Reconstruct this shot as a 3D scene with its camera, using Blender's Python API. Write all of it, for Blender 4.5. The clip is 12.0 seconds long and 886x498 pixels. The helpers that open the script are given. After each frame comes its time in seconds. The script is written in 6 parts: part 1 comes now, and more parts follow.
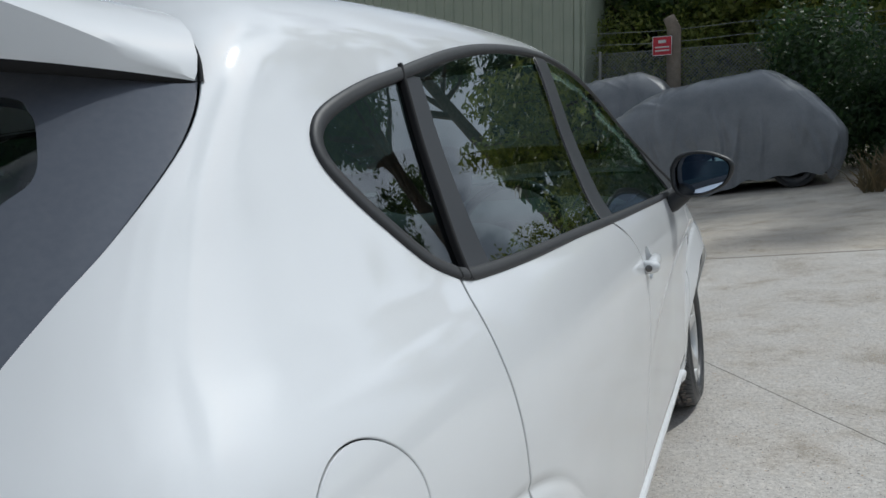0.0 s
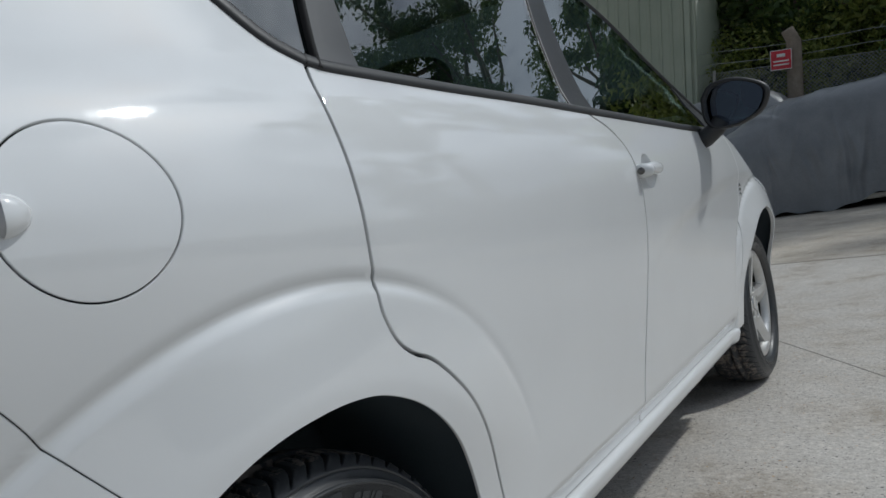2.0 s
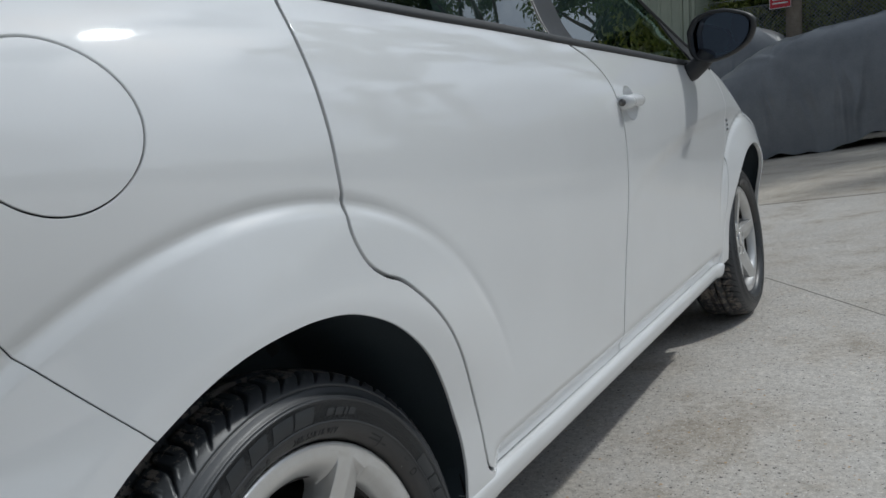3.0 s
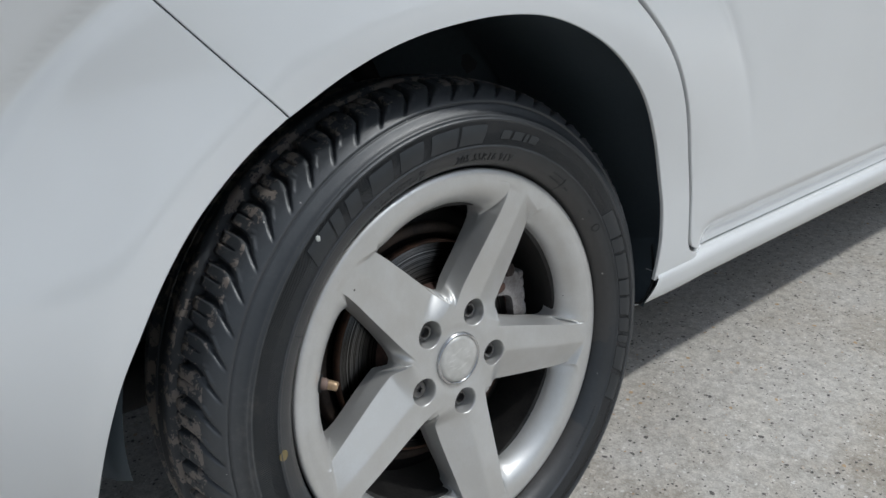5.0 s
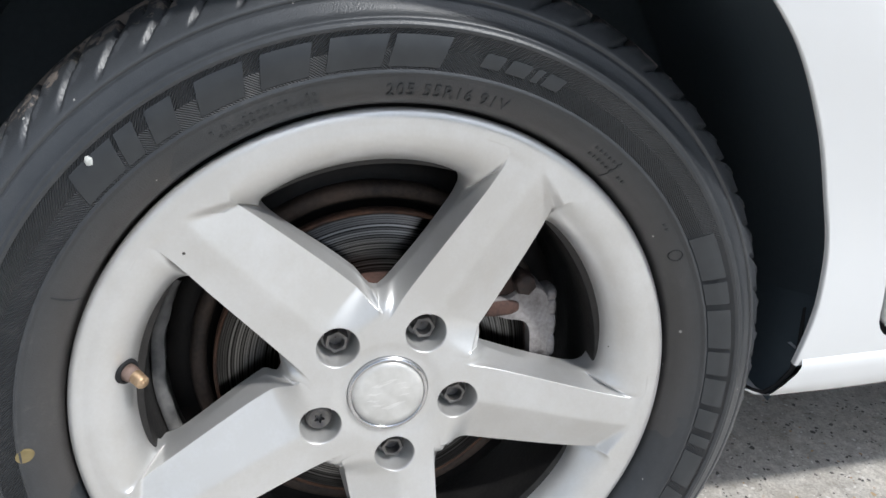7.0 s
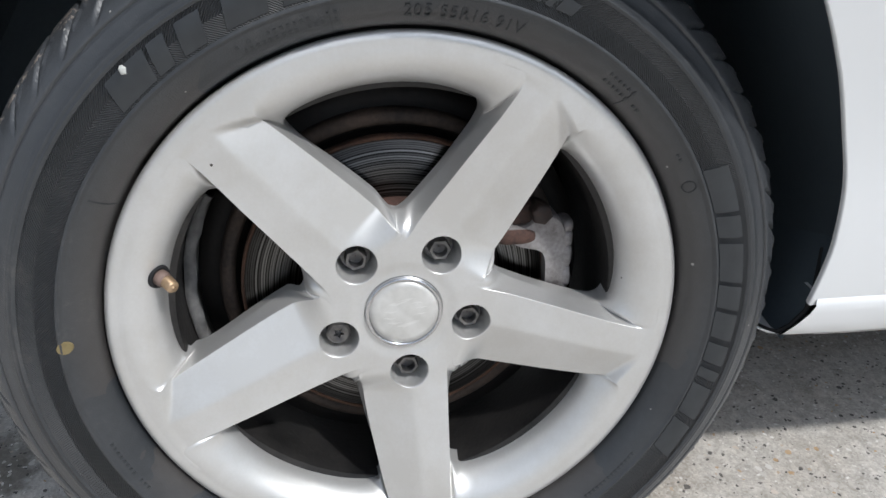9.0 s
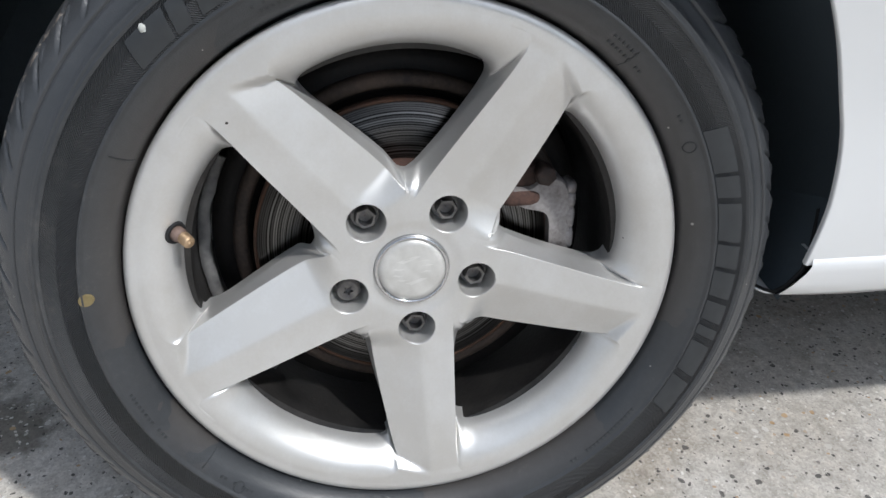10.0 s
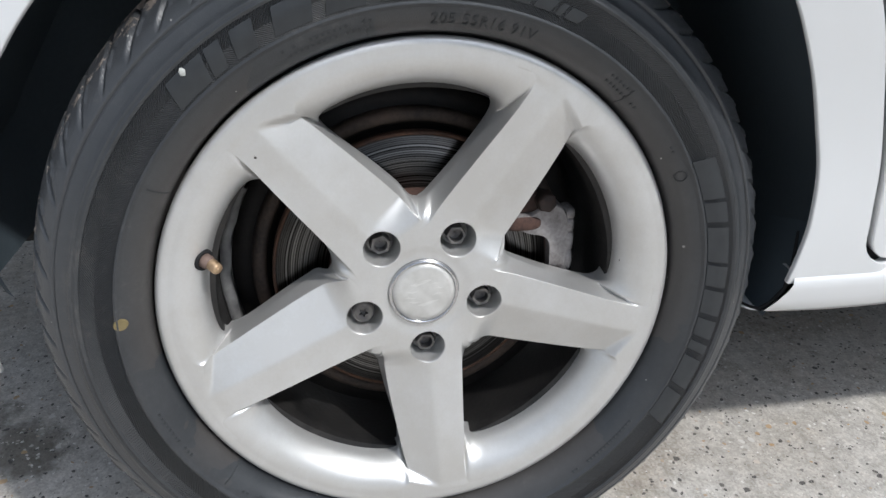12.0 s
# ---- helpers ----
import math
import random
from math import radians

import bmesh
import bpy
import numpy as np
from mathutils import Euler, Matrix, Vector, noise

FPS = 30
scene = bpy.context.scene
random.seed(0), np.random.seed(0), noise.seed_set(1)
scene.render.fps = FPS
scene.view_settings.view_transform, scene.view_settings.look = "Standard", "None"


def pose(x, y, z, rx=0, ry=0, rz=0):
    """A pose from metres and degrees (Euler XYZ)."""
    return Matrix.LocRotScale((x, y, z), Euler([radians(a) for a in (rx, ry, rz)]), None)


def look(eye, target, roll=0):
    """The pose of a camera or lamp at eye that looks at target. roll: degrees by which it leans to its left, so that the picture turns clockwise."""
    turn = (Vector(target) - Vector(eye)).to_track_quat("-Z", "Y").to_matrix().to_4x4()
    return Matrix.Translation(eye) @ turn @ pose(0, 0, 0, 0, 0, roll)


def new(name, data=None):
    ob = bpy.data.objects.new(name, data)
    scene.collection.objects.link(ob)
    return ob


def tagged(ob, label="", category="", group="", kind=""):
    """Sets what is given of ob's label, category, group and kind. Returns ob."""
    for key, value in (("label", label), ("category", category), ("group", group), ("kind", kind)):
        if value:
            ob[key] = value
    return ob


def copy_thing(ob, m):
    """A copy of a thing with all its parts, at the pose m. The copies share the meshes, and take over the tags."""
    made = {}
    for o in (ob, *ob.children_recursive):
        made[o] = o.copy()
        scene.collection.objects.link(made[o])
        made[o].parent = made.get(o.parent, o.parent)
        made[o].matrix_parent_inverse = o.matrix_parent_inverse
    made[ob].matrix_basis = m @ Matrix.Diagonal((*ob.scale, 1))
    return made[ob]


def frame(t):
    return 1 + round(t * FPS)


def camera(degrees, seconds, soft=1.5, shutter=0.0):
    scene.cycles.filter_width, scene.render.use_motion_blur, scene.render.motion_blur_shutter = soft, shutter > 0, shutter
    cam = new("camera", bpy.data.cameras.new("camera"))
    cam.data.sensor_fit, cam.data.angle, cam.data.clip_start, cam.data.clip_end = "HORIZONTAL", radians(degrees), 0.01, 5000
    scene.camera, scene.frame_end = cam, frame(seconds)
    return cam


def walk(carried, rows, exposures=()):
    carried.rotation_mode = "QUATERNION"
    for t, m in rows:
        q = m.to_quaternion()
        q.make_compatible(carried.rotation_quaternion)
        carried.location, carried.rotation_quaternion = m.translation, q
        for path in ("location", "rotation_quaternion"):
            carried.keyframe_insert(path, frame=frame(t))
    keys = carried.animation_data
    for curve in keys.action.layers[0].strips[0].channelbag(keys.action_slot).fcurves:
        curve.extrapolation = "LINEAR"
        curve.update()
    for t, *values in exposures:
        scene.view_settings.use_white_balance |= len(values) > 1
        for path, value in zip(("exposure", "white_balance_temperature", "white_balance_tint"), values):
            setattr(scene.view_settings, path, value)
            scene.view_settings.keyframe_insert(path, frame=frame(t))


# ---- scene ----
cam = camera(61.2, 12.0)
PATH = [
    (0, (1.177, -0.739, 1.237), (0.369, 1.073, 0.979), -7.4),
    (0.5, (1.309, -0.652, 1.068), (0.309, 1.076, 0.943), -7.6),
    (1, (1.318, -0.631, 0.951), (0.253, 1.062, 0.892), -8.1),
    (1.5, (1.375, -0.594, 0.908), (0.286, 1.083, 0.854), -8.6),
    (2, (1.432, -0.58, 0.86), (0.341, 1.095, 0.768), -9.2),
    (2.5, (1.466, -0.575, 0.834), (0.383, 1.101, 0.688), -9.5),
    (4.5, (1.459, -0.594, 0.793), (0.136, 0.757, 0.14), -5.6),
    (5, (1.398, -0.438, 0.735), (-0.093, 0.661, -0.021), -4.0),
    (5.5, (1.266, -0.253, 0.687), (-0.337, 0.628, -0.122), -2.4),
    (6, (1.25, -0.172, 0.665), (-0.443, 0.488, -0.17), -1.0),
    (6.5, (1.267, -0.097, 0.654), (-0.476, 0.391, -0.196), -0.2),
    (7, (1.272, -0.054, 0.641), (-0.496, 0.31, -0.219), 0.4),
    (9, (1.306, -0.036, 0.623), (-0.441, 0.195, -0.322), 0.5),
    (9.5, (1.321, -0.039, 0.617), (-0.416, 0.187, -0.348), 0.4),
    (10, (1.329, -0.043, 0.616), (-0.395, 0.181, -0.372), 0.6),
    (10.5, (1.336, -0.046, 0.619), (-0.38, 0.182, -0.382), 0.8),
    (11, (1.348, -0.049, 0.626), (-0.377, 0.181, -0.361), 0.9),
    (11.5, (1.355, -0.06, 0.633), (-0.379, 0.202, -0.329), 0.8),
    (12, (1.359, -0.074, 0.637), (-0.385, 0.212, -0.301), 0.9),
]
walk(cam, [(t, look(eye, target, roll)) for t, eye, target, roll in PATH],
     [(0, -1.21, 5970, 6.5), (0.5, -1.52, 5970, 6.5), (1, -1.61, 5970, 6.5), (2.5, -1.53, 5970, 6.5), (4.5, -1.36, 5980, 7), (5.5, -0.82, 5950, 7.5), (6.5, -0.32, 6020, 9), (9, -0.52, 6060, 9.7), (12, -0.58, 6060, 9.7)])


# ---- light ----
SUN = Vector((0.468, 0.44, 0.766)).normalized()
world = bpy.data.worlds.new("sky")
scene.world = world
world.use_nodes = True
wn, wl = world.node_tree.nodes, world.node_tree.links
sky = wn.new("ShaderNodeTexSky")
sky.sky_type, sky.sun_disc = "NISHITA", False
sky.sun_elevation = math.asin(SUN.z)
sky.sun_rotation = math.atan2(SUN.x, SUN.y)
sky.dust_density = 2.0
coords = wn.new("ShaderNodeTexCoord")
cloud = wn.new("ShaderNodeTexNoise")
cloud.inputs["Scale"].default_value, cloud.inputs["Detail"].default_value, cloud.inputs["Roughness"].default_value = 3.6, 8, 0.56
cover = wn.new("ShaderNodeValToRGB")
cover.color_ramp.elements[0].position, cover.color_ramp.elements[1].position = 0.36, 0.58
shade = wn.new("ShaderNodeValToRGB")
shade.color_ramp.elements[0].color, shade.color_ramp.elements[1].color = (20.0, 21.2, 22.6, 1), (5.2, 5.8, 6.8, 1)
shade.color_ramp.elements[0].position, shade.color_ramp.elements[1].position = 0.46, 0.60
blend = wn.new("ShaderNodeMix")
blend.data_type = "RGBA"
wl.new(coords.outputs["Generated"], cloud.inputs["Vector"])
wl.new(cloud.outputs["Fac"], cover.inputs["Fac"])
wl.new(cloud.outputs["Fac"], shade.inputs["Fac"])
wl.new(cover.outputs["Color"], blend.inputs["Factor"])
wl.new(sky.outputs["Color"], blend.inputs["A"])
wl.new(shade.outputs["Color"], blend.inputs["B"])
# thin cloud glows round the sun
toward = wn.new("ShaderNodeVectorMath")
toward.operation = "DOT_PRODUCT"
toward.inputs[1].default_value = SUN
near_sun = wn.new("ShaderNodeMath")
near_sun.operation, near_sun.inputs[1].default_value = "POWER", 7.0
clamped = wn.new("ShaderNodeMath")
clamped.operation, clamped.inputs[1].default_value = "MAXIMUM", 0.0
gain = wn.new("ShaderNodeMath")
gain.operation, gain.inputs[1].default_value, gain.inputs[2].default_value = "MULTIPLY_ADD", 3.6, 0.8
glow = wn.new("ShaderNodeVectorMath")
glow.operation = "SCALE"
wl.new(coords.outputs["Generated"], toward.inputs[0])
wl.new(toward.outputs["Value"], clamped.inputs[0])
wl.new(clamped.outputs[0], near_sun.inputs[0])
wl.new(near_sun.outputs[0], gain.inputs[0])
wl.new(blend.outputs["Result"], glow.inputs[0])
# broken cloud looks brighter low in the sky, where it is seen through more air
updown = wn.new("ShaderNodeSeparateXYZ")
wl.new(coords.outputs["Generated"], updown.inputs[0])
low_ = wn.new("ShaderNodeMath")
low_.operation, low_.inputs[0].default_value, low_.use_clamp = "SUBTRACT", 1.0, True
wl.new(updown.outputs[2], low_.inputs[1])
cubed = wn.new("ShaderNodeMath")
cubed.operation, cubed.inputs[1].default_value = "POWER", 3.0
wl.new(low_.outputs[0], cubed.inputs[0])
lift_ = wn.new("ShaderNodeMath")
lift_.operation, lift_.inputs[1].default_value = "MULTIPLY_ADD", 2.5
level = wn.new("ShaderNodeMath")
level.operation, level.inputs[1].default_value = "MINIMUM", 0.22
wl.new(cubed.outputs[0], level.inputs[0])
wl.new(level.outputs[0], lift_.inputs[0])
wl.new(gain.outputs[0], lift_.inputs[2])
wl.new(lift_.outputs[0], glow.inputs["Scale"])
wl.new(glow.outputs[0], wn["Background"].inputs["Color"])
wn["Background"].inputs["Strength"].default_value = 0.060
sun_lamp = bpy.data.lights.new("sun", "SUN")
sun_lamp.energy, sun_lamp.angle, sun_lamp.color = 4.2, radians(2.4), (1.0, 0.955, 0.885)
sun = new("sun", sun_lamp)
sun.matrix_world = look(SUN * 30, (0, 0, 0))


# ---- materials ----
def material(name, colour, rough=0.5, metal=0.0, **sockets):
    m = bpy.data.materials.new(name)
    m.use_nodes = True
    b = m.node_tree.nodes["Principled BSDF"]
    b.inputs["Base Color"].default_value = (*colour, 1)
    b.inputs["Roughness"].default_value, b.inputs["Metallic"].default_value = rough, metal
    for key, value in sockets.items():
        b.inputs[key.replace("_", " ")].default_value = value
    return m


def link(m, a, b):
    m.node_tree.links.new(a, b)


def node(m, kind, **values):
    n = m.node_tree.nodes.new("ShaderNode" + kind)
    for key, value in values.items():
        n.inputs[key.replace("_", " ")].default_value = value
    return n


def place_of(m):
    return node(m, "TexCoord").outputs["Object"]


def ramp_of(m, source, stops):
    r = node(m, "ValToRGB")
    while len(r.color_ramp.elements) < len(stops):
        r.color_ramp.elements.new(0.5)
    for e, (at, c) in zip(r.color_ramp.elements, stops):
        e.position, e.color = at, (*c, 1) if len(c) == 3 else c
    link(m, source, r.inputs["Fac"])
    return r.outputs["Color"]


def noise_of(m, scale, detail=4, rough=0.55, source=None):
    n = node(m, "TexNoise", Scale=scale, Detail=detail, Roughness=rough)
    link(m, source or place_of(m), n.inputs["Vector"])
    return n.outputs["Fac"]


def mix_of(m, fac, a, b, mode="MIX"):
    n = m.node_tree.nodes.new("ShaderNodeMix")
    n.data_type, n.blend_type = "RGBA", mode
    for value, key in ((fac, "Factor"), (a, "A"), (b, "B")):
        s = n.inputs[key]
        if isinstance(value, (int, float)):
            s.default_value = value
        elif isinstance(value, tuple):
            s.default_value = (*value, 1)
        else:
            link(m, value, s)
    return n.outputs["Result"]


def bump_of(m, height, strength=0.3, distance=0.002):
    n = node(m, "Bump", Strength=strength, Distance=distance)
    link(m, height, n.inputs["Height"])
    link(m, n.outputs["Normal"], m.node_tree.nodes["Principled BSDF"].inputs["Normal"])


def to(m, out, socket):
    link(m, out, m.node_tree.nodes["Principled BSDF"].inputs[socket])


def calc(m, op, a, b=0.0, c=0.0):
    n = m.node_tree.nodes.new("ShaderNodeMath")
    n.operation = op
    for i, v in enumerate((a, b, c)):
        if isinstance(v, (int, float)):
            n.inputs[i].default_value = v
        else:
            link(m, v, n.inputs[i])
    return n.outputs[0]


def worn(name, c0, c1, rough0, rough1, scale, metal=0.0, bump=0.0, fine=120.0, dist=0.001):
    """Two tones mixed by a coarse and a fine noise, with varying gloss and a fine relief."""
    m = material(name, c0, rough0, metal)
    big, small = noise_of(m, scale), noise_of(m, fine, 3)
    both = calc(m, "ADD", calc(m, "MULTIPLY", big, 0.65), calc(m, "MULTIPLY", small, 0.35))
    to(m, ramp_of(m, both, [(0.35, c0), (0.65, c1)]), "Base Color")
    g = node(m, "MapRange", From_Min=0.3, From_Max=0.7, To_Min=rough0, To_Max=rough1)
    link(m, both, g.inputs["Value"])
    to(m, g.outputs["Result"], "Roughness")
    if bump:
        bump_of(m, small, bump, dist)
    return m


paint = material("white_car_paint", (0.76, 0.77, 0.775), 0.60, 0.06, Coat_Weight=1.0, Coat_Roughness=0.03, Coat_IOR=1.75, Specular_IOR_Level=0.0)
to(paint, ramp_of(paint, noise_of(paint, 3.0, 3), [(0.3, (0.745, 0.755, 0.76)), (0.7, (0.775, 0.785, 0.79))]), "Base Color")
dust = noise_of(paint, 60.0, 6, 0.7)
pg = node(paint, "MapRange", From_Min=0.35, From_Max=0.75, To_Min=0.03, To_Max=0.075)
link(paint, dust, pg.inputs["Value"])
to(paint, pg.outputs["Result"], "Coat Roughness")
black_trim = worn("matt_black_trim", (0.022, 0.023, 0.025), (0.035, 0.036, 0.038), 0.42, 0.6, 8, bump=0.05)
gloss_black = worn("satin_black_pillar", (0.03, 0.031, 0.034), (0.04, 0.041, 0.045), 0.3, 0.42, 6)
gap_black = material("gap_rubber", (0.008, 0.008, 0.009), 0.85)
liner = worn("wheel_arch_liner", (0.040, 0.054, 0.066), (0.068, 0.088, 0.104), 0.6, 0.85, 7, bump=0.2, fine=200)
cloth = worn("seat_cloth", (0.035, 0.037, 0.042), (0.06, 0.062, 0.068), 0.8, 0.95, 12, bump=0.2, fine=400)
plastic = worn("interior_plastic", (0.04, 0.042, 0.046), (0.06, 0.062, 0.066), 0.5, 0.65, 10, bump=0.1, fine=300)


def pane(name, tint):
    m = bpy.data.materials.new(name)
    m.use_nodes = True
    n = m.node_tree.nodes
    out = n["Material Output"]
    n.remove(n["Principled BSDF"])
    clear, shine, mix, fres = node(m, "BsdfTransparent"), node(m, "BsdfGlossy", Roughness=0.0), node(m, "MixShader"), node(m, "Fresnel", IOR=1.52)
    clear.inputs["Color"].default_value = (*tint, 1)
    shine.inputs["Color"].default_value = (1, 1, 1, 1)
    # both faces of the pane mirror
    link(m, calc(m, "DIVIDE", calc(m, "MULTIPLY", fres.outputs[0], 2.0), calc(m, "ADD", fres.outputs[0], 1.0)), mix.inputs[0])
    link(m, clear.outputs[0], mix.inputs[1])
    link(m, shine.outputs[0], mix.inputs[2])
    link(m, mix.outputs[0], out.inputs["Surface"])
    return m


glass = pane("tinted_side_glass", (0.36, 0.54, 0.52))
rear_glass_mat = pane("tinted_rear_glass", (0.70, 0.80, 0.78))
# the sky's reflection is put into the border's colour as grey-blue
frit = worn("sky_grey_frit", (0.105, 0.115, 0.140), (0.130, 0.140, 0.165), 0.14, 0.24, 3)
mirror_glass = material("mirror_glass", (0.48, 0.56, 0.70), 0.02, 1.0)

# tyre: dusty black rubber; fine radial serrations in one band of the sidewall
rubber = material("tyre_rubber", (0.03, 0.03, 0.031), 0.6, Specular_IOR_Level=0.65)
co = node(rubber, "SeparateXYZ")
link(rubber, place_of(rubber), co.inputs[0])
rr = calc(rubber, "SQRT", calc(rubber, "ADD", calc(rubber, "MULTIPLY", co.outputs[1], co.outputs[1]), calc(rubber, "MULTIPLY", co.outputs[2], co.outputs[2])))
ang = calc(rubber, "ARCTAN2", co.outputs[2], co.outputs[1])
# two bands whose teeth lean against each other
lean = calc(rubber, "ADD", ang, calc(rubber, "MULTIPLY", calc(rubber, "ABSOLUTE", calc(rubber, "SUBTRACT", rr, 0.2575)), 4.5))
teeth = calc(rubber, "SINE", calc(rubber, "MULTIPLY", lean, 760.0))
band = calc(rubber, "MULTIPLY", calc(rubber, "GREATER_THAN", rr, 0.2452), calc(rubber, "LESS_THAN", rr, 0.2690))
outer_face = calc(rubber, "GREATER_THAN", co.outputs[0], 0.0)
serr = calc(rubber, "MULTIPLY", calc(rubber, "MULTIPLY", teeth, band), outer_face)
grain = noise_of(rubber, 900.0, 2)
bump_of(rubber, calc(rubber, "ADD", calc(rubber, "MULTIPLY", serr, 1.0), calc(rubber, "MULTIPLY", grain, 0.16)), 1.0, 0.0013)
dirt = calc(rubber, "ADD", calc(rubber, "MULTIPLY", noise_of(rubber, 14.0, 5, 0.6), 0.6), calc(rubber, "MULTIPLY", noise_of(rubber, 160.0, 4, 0.7), 0.4))
base_rub = ramp_of(rubber, dirt, [(0.34, (0.021, 0.0235, 0.027)), (0.58, (0.034, 0.037, 0.041)), (0.74, (0.078, 0.076, 0.073))])
# a faint brown bloom where the sidewall meets the rim
bloom = node(rubber, "MapRange", From_Min=0.216, From_Max=0.243, To_Min=1.0, To_Max=0.0)
link(rubber, rr, bloom.inputs["Value"])
blot = calc(rubber, "MULTIPLY", calc(rubber, "MULTIPLY", bloom.outputs["Result"], calc(rubber, "GREATER_THAN", noise_of(rubber, 5.0, 4), 0.45)), 0.40)
base_rub = mix_of(rubber, blot, base_rub, (0.10, 0.082, 0.068))
# sunlit sheen put into the colour: the shoulder paler, the tread less
dusty = node(rubber, "MapRange", From_Min=0.270, From_Max=0.290, To_Min=0.0, To_Max=0.24)
link(rubber, rr, dusty.inputs["Value"])
clean = node(rubber, "MapRange", From_Min=0.301, From_Max=0.309, To_Min=1.0, To_Max=0.25)
link(rubber, rr, clean.inputs["Value"])
shoulder_light = calc(rubber, "MULTIPLY", dusty.outputs["Result"], clean.outputs["Result"])
base_rub = mix_of(rubber, shoulder_light, base_rub, (0.088, 0.092, 0.098))
# dried mud caught on the tread edge
mudmask = calc(rubber, "MULTIPLY", calc(rubber, "GREATER_THAN", rr, 0.3050), calc(rubber, "GREATER_THAN", noise_of(rubber, 38.0, 6, 0.75), 0.53))
base_rub = mix_of(rubber, calc(rubber, "MULTIPLY", mudmask, 0.75), base_rub, (0.24, 0.20, 0.17))
# pale flecks of dry dirt on the sidewall
fl = node(rubber, "TexVoronoi", Scale=70.0)
link(rubber, place_of(rubber), fl.inputs["Vector"])
ft = node(rubber, "SeparateColor")
link(rubber, fl.outputs["Color"], ft.inputs[0])
fleck = calc(rubber, "MULTIPLY", calc(rubber, "LESS_THAN", fl.outputs["Distance"], calc(rubber, "MULTIPLY", ft.outputs[1], 0.11)), calc(rubber, "GREATER_THAN", ft.outputs[0], 0.62))
base_rub = mix_of(rubber, fleck, base_rub, (0.34, 0.33, 0.31))
to(rubber, base_rub, "Base Color")
tg = node(rubber, "MapRange", From_Min=0.3, From_Max=0.7, To_Min=0.33, To_Max=0.46)
link(rubber, dirt, tg.inputs["Value"])
tread_dull = node(rubber, "MapRange", From_Min=0.300, From_Max=0.308, To_Min=0.0, To_Max=0.25)
link(rubber, rr, tread_dull.inputs["Value"])
to(rubber, calc(rubber, "ADD", tg.outputs["Result"], tread_dull.outputs["Result"]), "Roughness")
letter_rubber = worn("raised_letter_rubber", (0.021, 0.0235, 0.0265), (0.031, 0.034, 0.037), 0.36, 0.48, 30)

silver = material("silver_wheel_paint", (0.74, 0.74, 0.74), 0.40, 0.64, Coat_Weight=0.35, Coat_Roughness=0.10)
sn = calc(silver, "ADD", calc(silver, "MULTIPLY", noise_of(silver, 16.0, 5, 0.6), 0.6), calc(silver, "MULTIPLY", noise_of(silver, 420.0, 2), 0.12))
silver_tone = ramp_of(silver, sn, [(0.30, (0.60, 0.59, 0.57)), (0.50, (0.67, 0.67, 0.665)), (0.75, (0.70, 0.70, 0.70))])
# a few dark specks of tar and brake dust
sp = node(silver, "TexVoronoi", Scale=48.0)
link(silver, place_of(silver), sp.inputs["Vector"])
spt = node(silver, "SeparateColor")
link(silver, sp.outputs["Color"], spt.inputs[0])
speck = calc(silver, "MULTIPLY", calc(silver, "LESS_THAN", sp.outputs["Distance"], calc(silver, "MULTIPLY", spt.outputs[1], 0.065)), calc(silver, "GREATER_THAN", spt.outputs[0], 0.72))
to(silver, mix_of(silver, speck, silver_tone, (0.05, 0.045, 0.04)), "Base Color")
sg = node(silver, "MapRange", From_Min=0.3, From_Max=0.7, To_Min=0.42, To_Max=0.33)
link(silver, sn, sg.inputs["Value"])
to(silver, sg.outputs["Result"], "Roughness")
flake = noise_of(silver, 2500.0, 1)
bump_of(silver, flake, 0.04, 0.0004)
cap_plate = worn("worn_pale_cap", (0.50, 0.49, 0.465), (0.60, 0.59, 0.565), 0.32, 0.5, 60, metal=0.25, bump=0.05)
cap_mark = worn("worn_silver_mark", (0.58, 0.57, 0.545), (0.66, 0.65, 0.625), 0.3, 0.45, 70, metal=0.3)
chrome = material("chrome_ring", (0.60, 0.60, 0.61), 0.16, 1.0)
bolt_steel = worn("bolt_steel", (0.10, 0.10, 0.105), (0.22, 0.21, 0.20), 0.3, 0.5, 120, metal=0.8)
valve_rubber = worn("aged_valve_rubber", (0.10, 0.065, 0.050), (0.20, 0.14, 0.115), 0.6, 0.8, 90)
brass = worn("dull_brass", (0.42, 0.28, 0.16), (0.55, 0.40, 0.26), 0.35, 0.5, 200, metal=0.7)
rust = worn("rusty_steel", (0.012, 0.009, 0.008), (0.050, 0.027, 0.020), 0.7, 0.9, 40, metal=0.2, bump=0.4, fine=260)
rust_bright = worn("orange_rust", (0.034, 0.018, 0.012), (0.105, 0.052, 0.030), 0.7, 0.9, 40, metal=0.2, bump=0.4, fine=300)
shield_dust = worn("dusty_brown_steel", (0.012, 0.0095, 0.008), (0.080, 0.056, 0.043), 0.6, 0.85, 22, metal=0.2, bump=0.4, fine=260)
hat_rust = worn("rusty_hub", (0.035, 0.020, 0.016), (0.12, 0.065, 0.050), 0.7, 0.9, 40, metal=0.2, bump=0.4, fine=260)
# near-black base: the shade behind the spokes is put into the colour
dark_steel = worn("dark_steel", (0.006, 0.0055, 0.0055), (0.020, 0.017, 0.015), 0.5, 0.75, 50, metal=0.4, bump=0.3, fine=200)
disc_steel = material("brake_disc_steel", (0.32, 0.31, 0.30), 0.30, 1.0)
dco = node(disc_steel, "SeparateXYZ")
link(disc_steel, place_of(disc_steel), dco.inputs[0])
